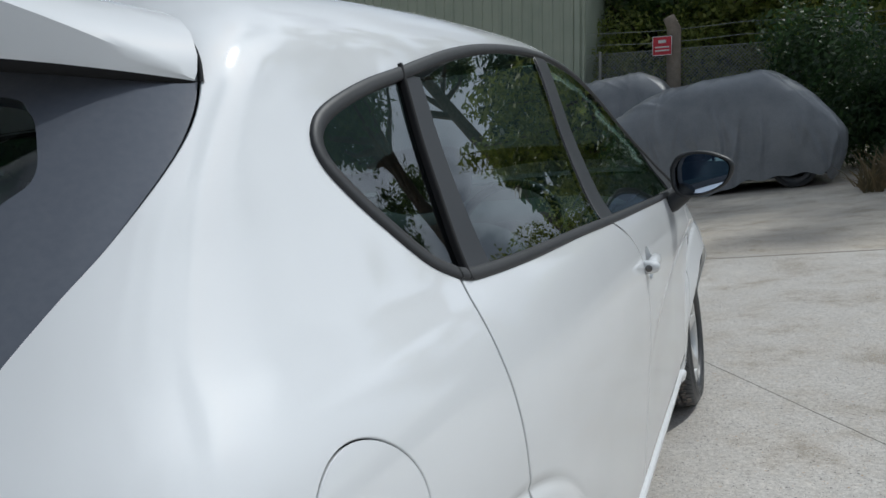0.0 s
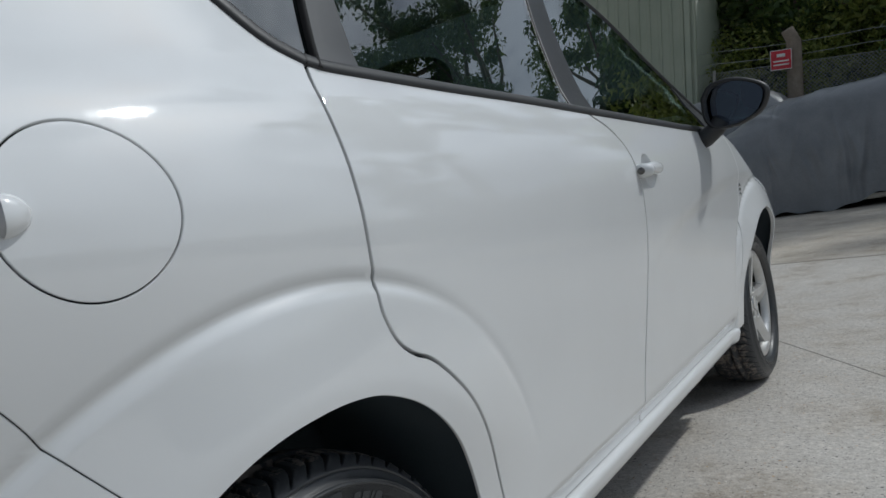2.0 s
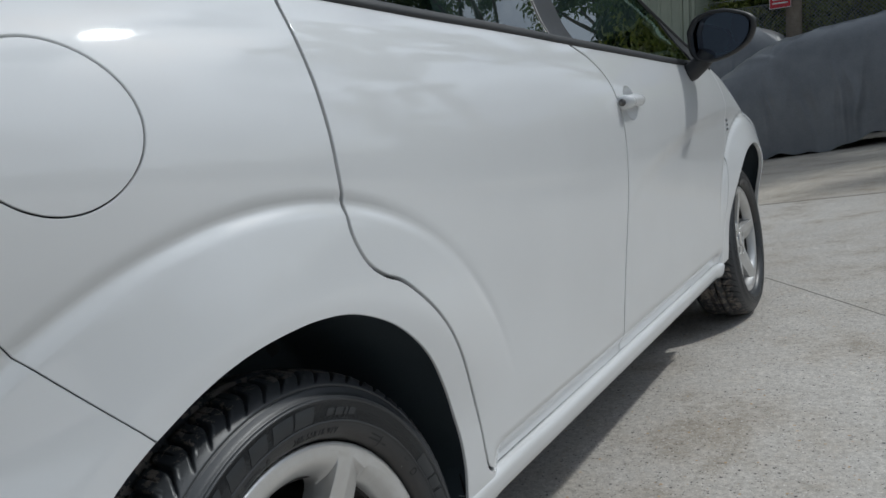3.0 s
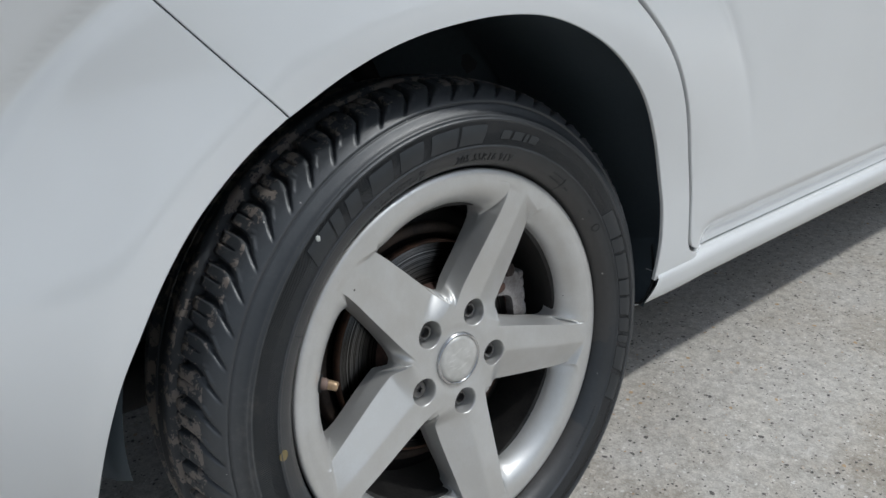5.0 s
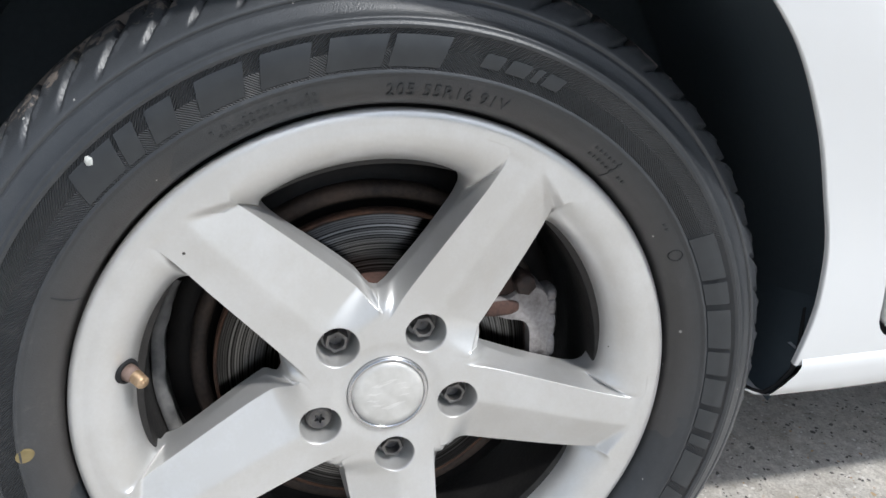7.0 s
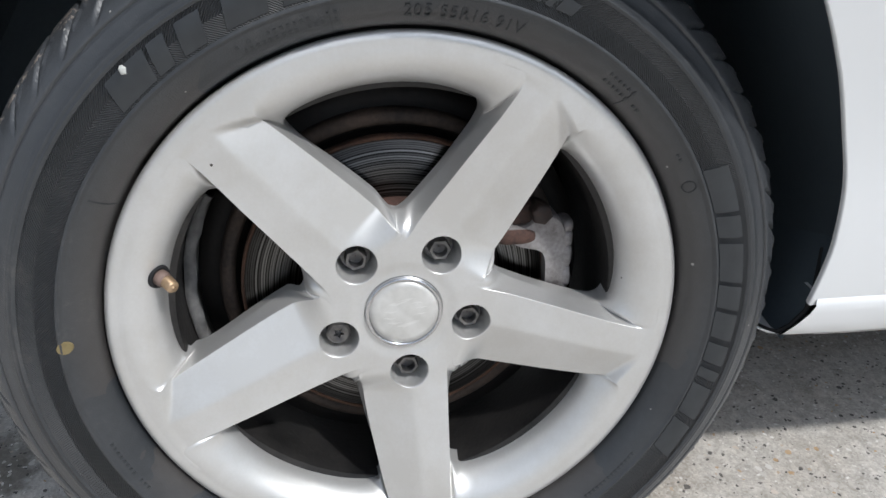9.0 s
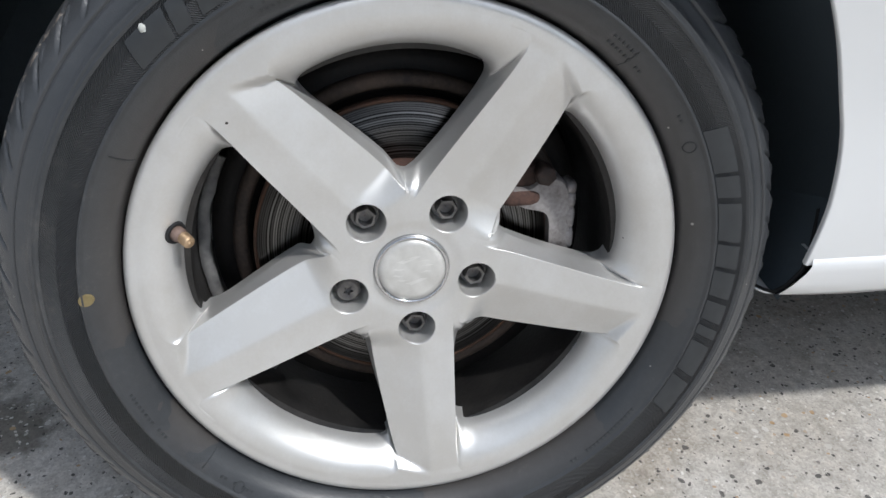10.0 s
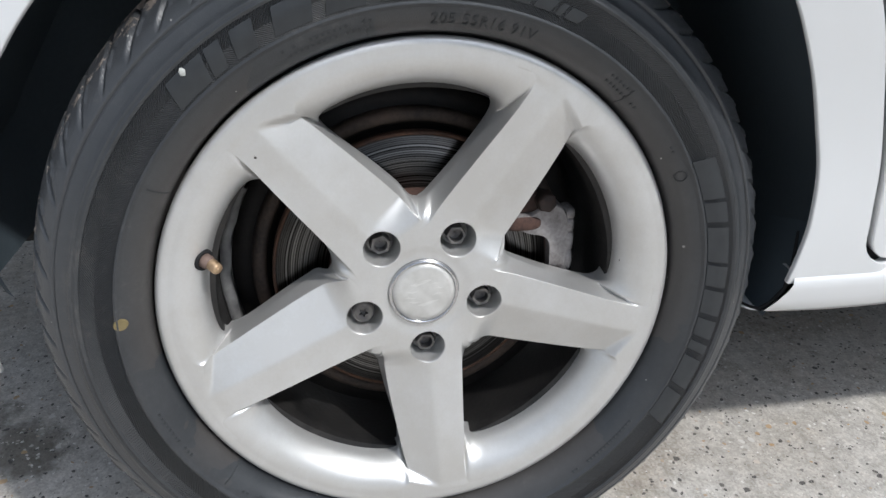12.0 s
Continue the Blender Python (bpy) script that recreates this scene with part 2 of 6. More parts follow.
dr = calc(disc_steel, "SQRT", calc(disc_steel, "ADD", calc(disc_steel, "MULTIPLY", dco.outputs[1], dco.outputs[1]), calc(disc_steel, "MULTIPLY", dco.outputs[2], dco.outputs[2])))
dn = node(disc_steel, "TexNoise", Scale=620.0, Detail=5.0)
dn.noise_dimensions = "1D"
link(disc_steel, dr, dn.inputs["W"])
to(disc_steel, ramp_of(disc_steel, dn.outputs["Fac"], [(0.38, (0.016, 0.015, 0.014)), (0.66, (0.17, 0.165, 0.16))]), "Base Color")
bump_of(disc_steel, dn.outputs["Fac"], 0.10, 0.0003)
round_grain = node(disc_steel, "Tangent")
round_grain.direction_type, round_grain.axis = "RADIAL", "X"
link(disc_steel, round_grain.outputs[0], disc_steel.node_tree.nodes["Principled BSDF"].inputs["Tangent"])
disc_steel.node_tree.nodes["Principled BSDF"].inputs["Anisotropic"].default_value = 0.9
disc_steel.node_tree.nodes["Principled BSDF"].inputs["Anisotropic Rotation"].default_value = 0.25
# brake dust, darkened further by shade put into the colour
dusty_dark_barrel = worn("brake_dust_and_shade", (0.010, 0.0105, 0.011), (0.036, 0.033, 0.031), 0.34, 0.6, 22, metal=0.35, bump=0.4, fine=240)
alloy = worn("cast_alloy", (0.13, 0.115, 0.11), (0.30, 0.285, 0.28), 0.5, 0.7, 45, metal=0.4, bump=0.5, fine=300)
shield_steel = worn("dusty_shield", (0.08, 0.08, 0.08), (0.22, 0.215, 0.21), 0.6, 0.8, 40, metal=0.3, bump=0.3)

# concrete worn down to its stones: grey grit with dark, white and rusty flecks, stained in large patches
concrete = material("washed_concrete", (0.4, 0.39, 0.36), 0.85)
gp = place_of(concrete)
warp = node(concrete, "TexNoise", Scale=70.0, Detail=2.0)
link(concrete, gp, warp.inputs["Vector"])
bent = node(concrete, "VectorMath")
bent.operation = "MULTIPLY_ADD"
bent.inputs[1].default_value = (0.010, 0.010, 0.0)
link(concrete, warp.outputs["Color"], bent.inputs[0])
link(concrete, gp, bent.inputs[2])


def chips(scale, share, size):
    """Where irregular chips lie: a mask, and a random tone for each."""
    v = node(concrete, "TexVoronoi", Scale=scale)
    link(concrete, bent.outputs[0], v.inputs["Vector"])
    t = node(concrete, "SeparateColor")
    link(concrete, v.outputs["Color"], t.inputs[0])
    on = calc(concrete, "MULTIPLY", calc(concrete, "LESS_THAN", v.outputs["Distance"], calc(concrete, "MULTIPLY_ADD", t.outputs[2], size * 0.7, size * 0.4)), calc(concrete, "LESS_THAN", t.outputs[1], share))
    return on, t.outputs[0]


blotch = noise_of(concrete, 0.55, 7, 0.6, gp)
patch = noise_of(concrete, 7.0, 6, 0.65, gp)
sandy = ramp_of(concrete, calc(concrete, "ADD", calc(concrete, "MULTIPLY", blotch, 0.62), calc(concrete, "MULTIPLY", patch, 0.38)), [(0.34, (0.40, 0.37, 0.33)), (0.44, (0.50, 0.47, 0.43)), (0.54, (0.55, 0.52, 0.48)), (0.66, (0.64, 0.605, 0.555))])
# the slab beyond the cross joint is older and more yellow
gxyz = node(concrete, "SeparateXYZ")
link(concrete, gp, gxyz.inputs[0])
beyond = node(concrete, "MapRange", From_Min=6.0, From_Max=6.3, To_Min=0.0, To_Max=0.8)
link(concrete, gxyz.outputs[1], beyond.inputs["Value"])
yellow = ramp_of(concrete, blotch, [(0.38, (0.30, 0.25, 0.19)), (0.52, (0.56, 0.485, 0.375)), (0.64, (0.68, 0.60, 0.48))])
sandy = mix_of(concrete, beyond.outputs["Result"], sandy, yellow)
grit = node(concrete, "TexVoronoi", Scale=420.0)
link(concrete, gp, grit.inputs["Vector"])
grit_tone = node(concrete, "SeparateColor")
link(concrete, grit.outputs["Color"], grit_tone.inputs[0])
col = mix_of(concrete, 0.38, sandy, ramp_of(concrete, grit_tone.outputs[0], [(0.0, (0.30, 0.28, 0.26)), (0.5, (0.52, 0.50, 0.47)), (1.0, (0.70, 0.68, 0.65))]))
mott = ramp_of(concrete, noise_of(concrete, 34.0, 6, 0.72, gp), [(0.34, (0.78, 0.77, 0.76)), (0.5, (1.03, 1.03, 1.02)), (0.66, (1.18, 1.18, 1.18))])
col = mix_of(concrete, 0.56, col, mott, "MULTIPLY")
worn_patch = ramp_of(concrete, noise_of(concrete, 2.6, 7, 0.68, gp), [(0.36, (0.66, 0.60, 0.52)), (0.47, (0.97, 0.95, 0.92)), (0.56, (1.0, 1.0, 1.0)), (0.68, (1.16, 1.15, 1.13))])
col = mix_of(concrete, 0.75, col, worn_patch, "MULTIPLY")
gravelly = ramp_of(concrete, noise_of(concrete, 62.0, 3, 0.7, gp), [(0.36, (0.72, 0.70, 0.68)), (0.5, (1.0, 1.0, 1.0)), (0.64, (1.22, 1.21, 1.20))])
col = mix_of(concrete, 0.6, col, gravelly, "MULTIPLY")
# old oil soaked into the ground behind the rear wheel
oil = None
for ox, oy, orad in ((0.62, -0.455, 0.060), (0.555, -0.53, 0.045), (0.70, -0.52, 0.035)):
    off = node(concrete, "VectorMath")
    off.operation = "DISTANCE"
    off.inputs[1].default_value = (ox, oy, 0.0)
    link(concrete, gp, off.inputs[0])
    edge_ = calc(concrete, "MULTIPLY_ADD", noise_of(concrete, 22.0, 5, 0.65, gp), 0.11, -0.055)
    spot = node(concrete, "MapRange", From_Min=orad * 0.55, From_Max=orad * 1.05, To_Min=1.0, To_Max=0.0)
    link(concrete, calc(concrete, "ADD", off.outputs["Value"], edge_), spot.inputs["Value"])
    oil = spot.outputs["Result"] if oil is None else calc(concrete, "MAXIMUM", oil, spot.outputs["Result"])
col = mix_of(concrete, calc(concrete, "MULTIPLY", oil, 0.72), col, (0.085, 0.075, 0.055))
small_on, small_tone = chips(190.0, 0.62, 0.36)
col = mix_of(concrete, calc(concrete, "MULTIPLY", small_on, 0.92), col, ramp_of(concrete, small_tone, [(0.0, (0.05, 0.048, 0.046)), (0.30, (0.12, 0.11, 0.10)), (0.36, (0.42, 0.39, 0.34)), (0.62, (0.55, 0.52, 0.47)), (0.66, (0.40, 0.26, 0.14)), (0.71, (0.62, 0.59, 0.54)), (1.0, (0.78, 0.76, 0.73))]))
big_on, big_tone = chips(85.0, 0.22, 0.30)
col = mix_of(concrete, calc(concrete, "MULTIPLY", big_on, 0.85), col, ramp_of(concrete, big_tone, [(0.0, (0.045, 0.043, 0.042)), (0.38, (0.11, 0.10, 0.095)), (0.44, (0.50, 0.47, 0.42)), (0.72, (0.70, 0.68, 0.65)), (0.80, (0.45, 0.29, 0.14)), (1.0, (0.52, 0.36, 0.20))]))
to(concrete, col, "Base Color")
high = calc(concrete, "ADD", calc(concrete, "ADD", calc(concrete, "MULTIPLY", small_on, 0.3), calc(concrete, "MULTIPLY", big_on, 0.4)), calc(concrete, "MULTIPLY", noise_of(concrete, 260.0, 3, 0.6, gp), 0.5))
bump_of(concrete, high, 0.6, 0.003)
faint_joint = worn("dusty_joint", (0.30, 0.28, 0.245), (0.42, 0.39, 0.345), 0.8, 0.95, 20)
joint_mat = worn("joint_filler", (0.22, 0.20, 0.165), (0.38, 0.345, 0.29), 0.8, 0.95, 20)

tarp = worn("grey_tarpaulin", (0.18, 0.19, 0.205), (0.26, 0.27, 0.285), 0.28, 0.42, 2.5, bump=0.3, fine=70, dist=0.005)
shed_green = worn("green_sheet_steel", (0.31, 0.35, 0.27), (0.37, 0.40, 0.315), 0.45, 0.6, 2.0)
wire_mat = material("galvanised_wire", (0.34, 0.35, 0.35), 0.5, 0.5)
post_wood = worn("weathered_post", (0.22, 0.18, 0.14), (0.36, 0.30, 0.24), 0.8, 0.95, 6, bump=0.4, fine=60)
post_concrete = worn("concrete_post", (0.30, 0.29, 0.27), (0.42, 0.41, 0.38), 0.8, 0.95, 6, bump=0.3)
sign_red = worn("red_sign_board", (0.50, 0.02, 0.035), (0.58, 0.035, 0.05), 0.4, 0.5, 9)
sign_white = material("white_sign_print", (0.8, 0.79, 0.77), 0.5)
bark = worn("bark", (0.09, 0.07, 0.05), (0.20, 0.16, 0.12), 0.85, 0.95, 9, bump=0.8, fine=40, dist=0.01)


def leaf_material(name, dark, mid, light):
    m = material(name, mid, 0.5)
    g = node(m, "NewGeometry")
    to(m, ramp_of(m, g.outputs["Random Per Island"], [(0.0, dark), (0.55, mid), (1.0, light)]), "Base Color")
    b = m.node_tree.nodes["Principled BSDF"]
    b.inputs["Transmission Weight"].default_value = 0.0
    tr = node(m, "BsdfTranslucent")
    tr.inputs["Color"].default_value = (*[min(1, c * 2.2) for c in mid], 1)
    mx = node(m, "MixShader")
    mx.inputs[0].default_value = 0.3
    link(m, b.outputs[0], mx.inputs[1])
    link(m, tr.outputs[0], mx.inputs[2])
    link(m, mx.outputs[0], m.node_tree.nodes["Material Output"].inputs["Surface"])
    return m


leaf_green = leaf_material("broad_leaves", (0.03, 0.06, 0.016), (0.08, 0.13, 0.035), (0.20, 0.24, 0.07))
leaf_dark = leaf_material("ivy_leaves", (0.016, 0.036, 0.013), (0.035, 0.07, 0.024), (0.07, 0.12, 0.036))
# brighter leaf copy: sunlight is put into its colour as yellow-green
leaf_yellow = leaf_material("sunlit_leaves", (0.06, 0.09, 0.02), (0.17, 0.21, 0.045), (0.34, 0.34, 0.09))
reed_mat = leaf_material("dry_reeds", (0.05, 0.050, 0.022), (0.12, 0.09, 0.045), (0.24, 0.17, 0.09))
# ---- the car's outer skin as one smooth implicit form (x to its right, y forward, origin under the rear axle) ----
def spline(table):
    """Samples a Catmull-Rom curve through (position, value) pairs."""
    a = np.array(table, float)
    x, v = a[:, 0], a[:, 1]
    m = np.gradient(v, x)
    q = np.linspace(x[0], x[-1], 3000)
    i = np.clip(np.searchsorted(x, q, "right") - 1, 0, len(x) - 2)
    h = x[i + 1] - x[i]
    s = (q - x[i]) / h
    r = ((1 + 2 * s) * (1 - s) ** 2 * v[i] + s * (1 - s) ** 2 * h * m[i] + s * s * (3 - 2 * s) * v[i + 1] + s * s * (s - 1) * h * m[i + 1])
    return q, r


SECTION = spline([(0.0, 0.74), (0.12, 0.79), (0.20, 0.812), (0.29, 0.832), (0.40, 0.846), (0.55, 0.862), (0.70, 0.876), (0.80, 0.882),
                  (0.88, 0.880), (0.95, 0.868), (1.02, 0.842), (1.08, 0.806), (1.15, 0.774), (1.25, 0.735), (1.35, 0.703), (1.45, 0.668), (1.55, 0.62), (1.7, 0.52), (2.0, 0.2)])
REAR = spline([(0.0, -0.66), (0.25, -0.74), (0.45, -0.79), (0.70, -0.80), (0.88, -0.76), (1.0, -0.69), (1.10, -0.60), (1.2, -0.50), (1.32, -0.37), (1.45, -0.22), (1.6, 0.0), (2.0, 0.5)])


def step(a, b, v):
    s = np.clip((v - a) / (b - a), 0, 1)
    return s * s * (3 - 2 * s)


def smax(a, b, k):
    h = np.maximum(k - np.abs(a - b), 0) / k
    return np.maximum(a, b) + h * h * k / 4


def arch_bulge(y, z, cy, cz, out):
    """The pressed flare round a wheel arch: a soft crease, a slope and an upright lip."""
    r = np.hypot(y - cy, z - cz)
    up = np.where((y < cy) & (cy < 1), step(-0.10, 0.12, z - cz), step(0.12, 0.36, z - cz))
    d = 0.515 - r
    ramp = 0.5 * (np.sqrt(d ** 2 + 0.0025 ** 2) + d)
    ramp = 0.5 * (ramp + 0.116 - np.sqrt((0.116 - ramp) ** 2 + 0.010 ** 2)) + 0.0003
    hollow = 0.0055 * np.exp(-((r - 0.517) / 0.0095) ** 2) * (1 - 0.75 * step(cy + 0.06, cy + 0.30, y))
    return (out * ramp / 0.116 - hollow) * up


def half_width(y, z):
    x = np.interp(z, *SECTION)
    back = np.maximum(0.35 - y, 0)
    front = np.maximum(y - 1.9, 0)
    x = x - (0.105 + 0.05 * step(0.95, 1.2, z) + 0.09 * (1 - step(0.62, 0.92, z)) - 0.06 * (1 - step(0.42, 0.66, z))) * back ** 2 - 0.014 * front ** 2 * (1 + 3 * step(0.75, 1.0, z))
    x = x + arch_bulge(y, z, 0.014, 0.288, 0.034 - 0.012 * step(-0.14, 0.16, y)) + arch_bulge(y, z, 2.59, 0.288, 0.034)
    x = x - 0.35 * np.maximum(y - 2.8, 0) ** 2
    # the crease that runs back from the front arch into the door
    line = np.interp(y, [1.0, 1.12, 1.25, 1.47, 1.78, 2.16, 2.6], [0.60, 0.66, 0.715, 0.765, 0.808, 0.835, 0.848])
    d = line - z
    hollow = -0.012 * step(-0.004, 0.05, d) * (1 - step(0.05, 0.45, d)) * step(1.05, 1.75, y) * (1 - step(2.3, 2.6, y))
    # the foot of the doors turns in above the sill
    tuck = 0.017 * (1 - step(0.322, 0.360, z)) * step(0.41, 0.46, y) * (1 - step(2.05, 2.15, y))
    return x + hollow - tuck


def skin(p):
    x, y, z = np.abs(p[:, 0]), p[:, 1], p[:, 2]
    side = (x - half_width(y, z)) * 0.95
    roof = z - (1.55 - 0.050 * np.maximum((0.9 - y) / 1.0, 0) ** 2 - 0.02 * np.maximum(y - 0.9, 0) ** 2 - 0.055 * (x / 0.65) ** 2)
    rear = (np.interp(z, *REAR) + 0.21 * (x / 0.7) ** 2 - y) * 0.75
    screen = ((y - 1.50) * 0.45 + (z - 1.53) * 0.89) + 0.06 * (x / 0.7) ** 2
    bonnet = (z - (1.03 - 0.10 * (y - 2.0) - 0.08 * np.maximum(y - 2.0, 0) ** 2 - 0.05 * (x / 0.7) ** 2)) * 0.95
    nose = (y - 3.40 + 0.25 * (x / 0.8) ** 2 + 0.2 * (z - 0.5) ** 2) * 0.9
    top = smax(smax(roof, np.minimum(screen, 9), 0.15), rear, 0.06)
    top = np.where(y > 1.9, np.minimum(top, 9), top)
    cabin = smax(top, side, 0.08)
    lower = smax(smax(side, bonnet, 0.10), smax(nose, rear, 0.06), 0.12)
    return np.minimum(cabin, np.maximum(lower, z - 1.06 + 0.0 * x))


def normals(p, e=0.003):
    g = np.stack([skin(p + d) - skin(p - d) for d in np.eye(3) * e], 1)
    return g / np.linalg.norm(g, axis=1, keepdims=True)


def onto(p, way, reach=1.2, steps=160):
    """Moves points along a way until they meet the skin from outside."""
    p, way = np.asarray(p, float), np.asarray(way, float)
    way = way / np.linalg.norm(way, axis=-1, keepdims=True)
    way = np.broadcast_to(way, p.shape)
    lo, hi, found = np.zeros(len(p)), np.full(len(p), reach), np.zeros(len(p), bool)
    for t in np.linspace(0, reach, steps):
        hit = (skin(p + way * t) < 0) & ~found
        hi[hit] = t
        found |= hit
        lo[~found] = t
    for _ in range(26):
        mid = (lo + hi) / 2
        inside = skin(p + way * mid[:, None]) < 0
        hi, lo = np.where(inside, mid, hi), np.where(inside, lo, mid)
    return p + way * hi[:, None]


# ---- small building tools ----
from mathutils.geometry import delaunay_2d_cdt


def mesh_of(name, verts, faces, mat, norms=None, smooth=True):
    me = bpy.data.meshes.new(name)
    me.from_pydata([tuple(map(float, v)) for v in verts], [], [tuple(int(i) for i in f) for f in faces])
    me.materials.append(mat)
    if smooth:
        me.polygons.foreach_set("use_smooth", [True] * len(me.polygons))
    me.update()
    if norms is not None:
        me.normals_split_custom_set_from_vertices([tuple(map(float, n)) for n in norms])
    return me


def attach(name, me, parent=None, label=""):
    ob = new(name, me)
    ob.parent = parent
    return tagged(ob, label=label)


def part(name, bm, mat, parent=None, label="", smooth=True, angle=None):
    me = bpy.data.meshes.new(name)
    bm.normal_update()
    if angle:
        for e in bm.edges:
            e.smooth = len(e.link_faces) == 2 and e.calc_face_angle(0) < radians(angle)
    for f in bm.faces:
        f.smooth = smooth
    bm.to_mesh(me)
    bm.free()
    me.materials.append(mat)
    return attach(name, me, parent, label)


def box(bm, x0, x1, y0, y1, z0, z1, bevel=0.0, segments=2):
    r = bmesh.ops.create_cube(bm, size=1)
    bmesh.ops.transform(bm, matrix=Matrix.Translation(((x0 + x1) / 2, (y0 + y1) / 2, (z0 + z1) / 2)) @ Matrix.Diagonal((x1 - x0, y1 - y0, z1 - z0, 1)), verts=r["verts"])
    if bevel:
        edges = list({e for v in r["verts"] for e in v.link_edges})
        bmesh.ops.bevel(bm, geom=edges, offset=bevel, segments=segments, affect="EDGES", profile=0.6)
    return bm


def lathe(profile, n, axis="x"):
    """Turns (radius, along) pairs round the axle; gives verts and faces."""
    a = np.linspace(0, 2 * np.pi, n, endpoint=False)
    p = np.array(profile, float)
    r, h = p[:, 0][:, None], p[:, 1][:, None]
    v = np.stack([np.broadcast_to(h, (len(p), n)), r * np.cos(a), r * np.sin(a)], -1).reshape(-1, 3)
    f = []
    for i in range(len(p) - 1):
        b, c = i * n, (i + 1) * n
        for j in range(n):
            k = (j + 1) % n
            f.append((b + j, b + k, c + k, c + j))
    return v, f


def tube(bm, path, radii, sides=8, cap=True):
    """A tapered tube along a path."""
    path = [Vector(p) for p in path]
    rings = []
    for i, p in enumerate(path):
        t = (path[min(i + 1, len(path) - 1)] - path[max(i - 1, 0)]).normalized()
        a = t.orthogonal().normalized() if not rings else (last - t * last.dot(t)).normalized()
        last = a
        b = t.cross(a)
        r = radii[i] if hasattr(radii, "__len__") else radii
        rings.append([bm.verts.new(p + (a * math.cos(2 * math.pi * k / sides) + b * math.sin(2 * math.pi * k / sides)) * r) for k in range(sides)])
    for q, w in zip(rings, rings[1:]):
        for k in range(sides):
            bm.faces.new((q[k], q[(k + 1) % sides], w[(k + 1) % sides], w[k]))
    if cap:
        bm.faces.new(rings[0][::-1])
        bm.faces.new(rings[-1])
    return bm


def smooth_line(points, n=10):
    """A Catmull-Rom line through points, n steps a span."""
    p = np.array(points, float)
    q = np.vstack([2 * p[0] - p[1], p, 2 * p[-1] - p[-2]])
    out = []
    for i in range(1, len(q) - 2):
        for s in np.linspace(0, 1, n, endpoint=False):
            a, b, c, d = q[i - 1], q[i], q[i + 1], q[i + 2]
            out.append(0.5 * (2 * b + (c - a) * s + (2 * a - 5 * b + 4 * c - d) * s * s + (3 * b - a - 3 * c + d) * s ** 3))
    return np.array(out + [p[-1]])


def resample(line, gap):
    line = np.array(line)
    d = np.r_[0, np.cumsum(np.linalg.norm(np.diff(line, axis=0), axis=1))]
    n = max(2, int(round(d[-1] / gap)) + 1)
    q = np.linspace(0, d[-1], n)
    return np.stack([np.interp(q, d, line[:, k]) for k in range(line.shape[1])], 1)


def inside(poly, pts):
    x, y = pts[:, 0], pts[:, 1]
    c = np.zeros(len(pts), bool)
    for (x0, y0), (x1, y1) in zip(poly, np.roll(poly, -1, 0)):
        if y0 != y1:
            c ^= ((y0 > y) != (y1 > y)) & (x < (x1 - x0) * (y - y0) / (y1 - y0) + x0)
    return c


def fill(loop, holes, gap, extra=None):
    """Triangles that fill a 2D loop less its holes, with inner points at about that gap."""
    loops = [np.array(loop)] + [np.array(h) for h in holes]
    lo, hi = loops[0].min(0), loops[0].max(0)
    g = np.stack(np.meshgrid(np.arange(lo[0], hi[0], gap), np.arange(lo[1], hi[1], gap), indexing="ij"), -1)
    g[:, 1::2, 0] += gap / 2
    g = g.reshape(-1, 2)
    if extra is not None:
        # rows of points along a crease replace the even ones beside it
        far = np.full(len(g), 9.0)
        for k in range(0, len(extra), 200):
            far = np.minimum(far, np.sqrt(((g[:, None] - extra[None, k:k + 200]) ** 2).sum(-1)).min(1))
        g = np.vstack([g[far > gap * 0.7], extra])
    keep = inside(loops[0], g)
    for h in loops[1:]:
        keep &= ~inside(h, g)
    g = g[keep]
    edge = np.vstack(loops)
    if len(g):
        near = np.full(len(g), 9.0)
        for k in range(0, len(edge), 200):
            near = np.minimum(near, np.sqrt(((g[:, None] - edge[None, k:k + 200]) ** 2).sum(-1)).min(1))
        g = g[near > gap * 0.45]
    links, start = [], 0
    for l in loops:
        links += [(start + i, start + (i + 1) % len(l)) for i in range(len(l))]
        start += len(l)
    pts = np.vstack([edge, g])
    v, _, f, *_ = delaunay_2d_cdt([Vector(q) for q in pts], links, [], 0, 1e-7)
    v = np.array([tuple(q) for q in v])
    f = np.array([tuple(t) for t in f])
    mid = v[f].mean(1)
    ok = inside(loops[0], mid)
    for h in loops[1:]:
        ok &= ~inside(h, mid)
    return v, f[ok]


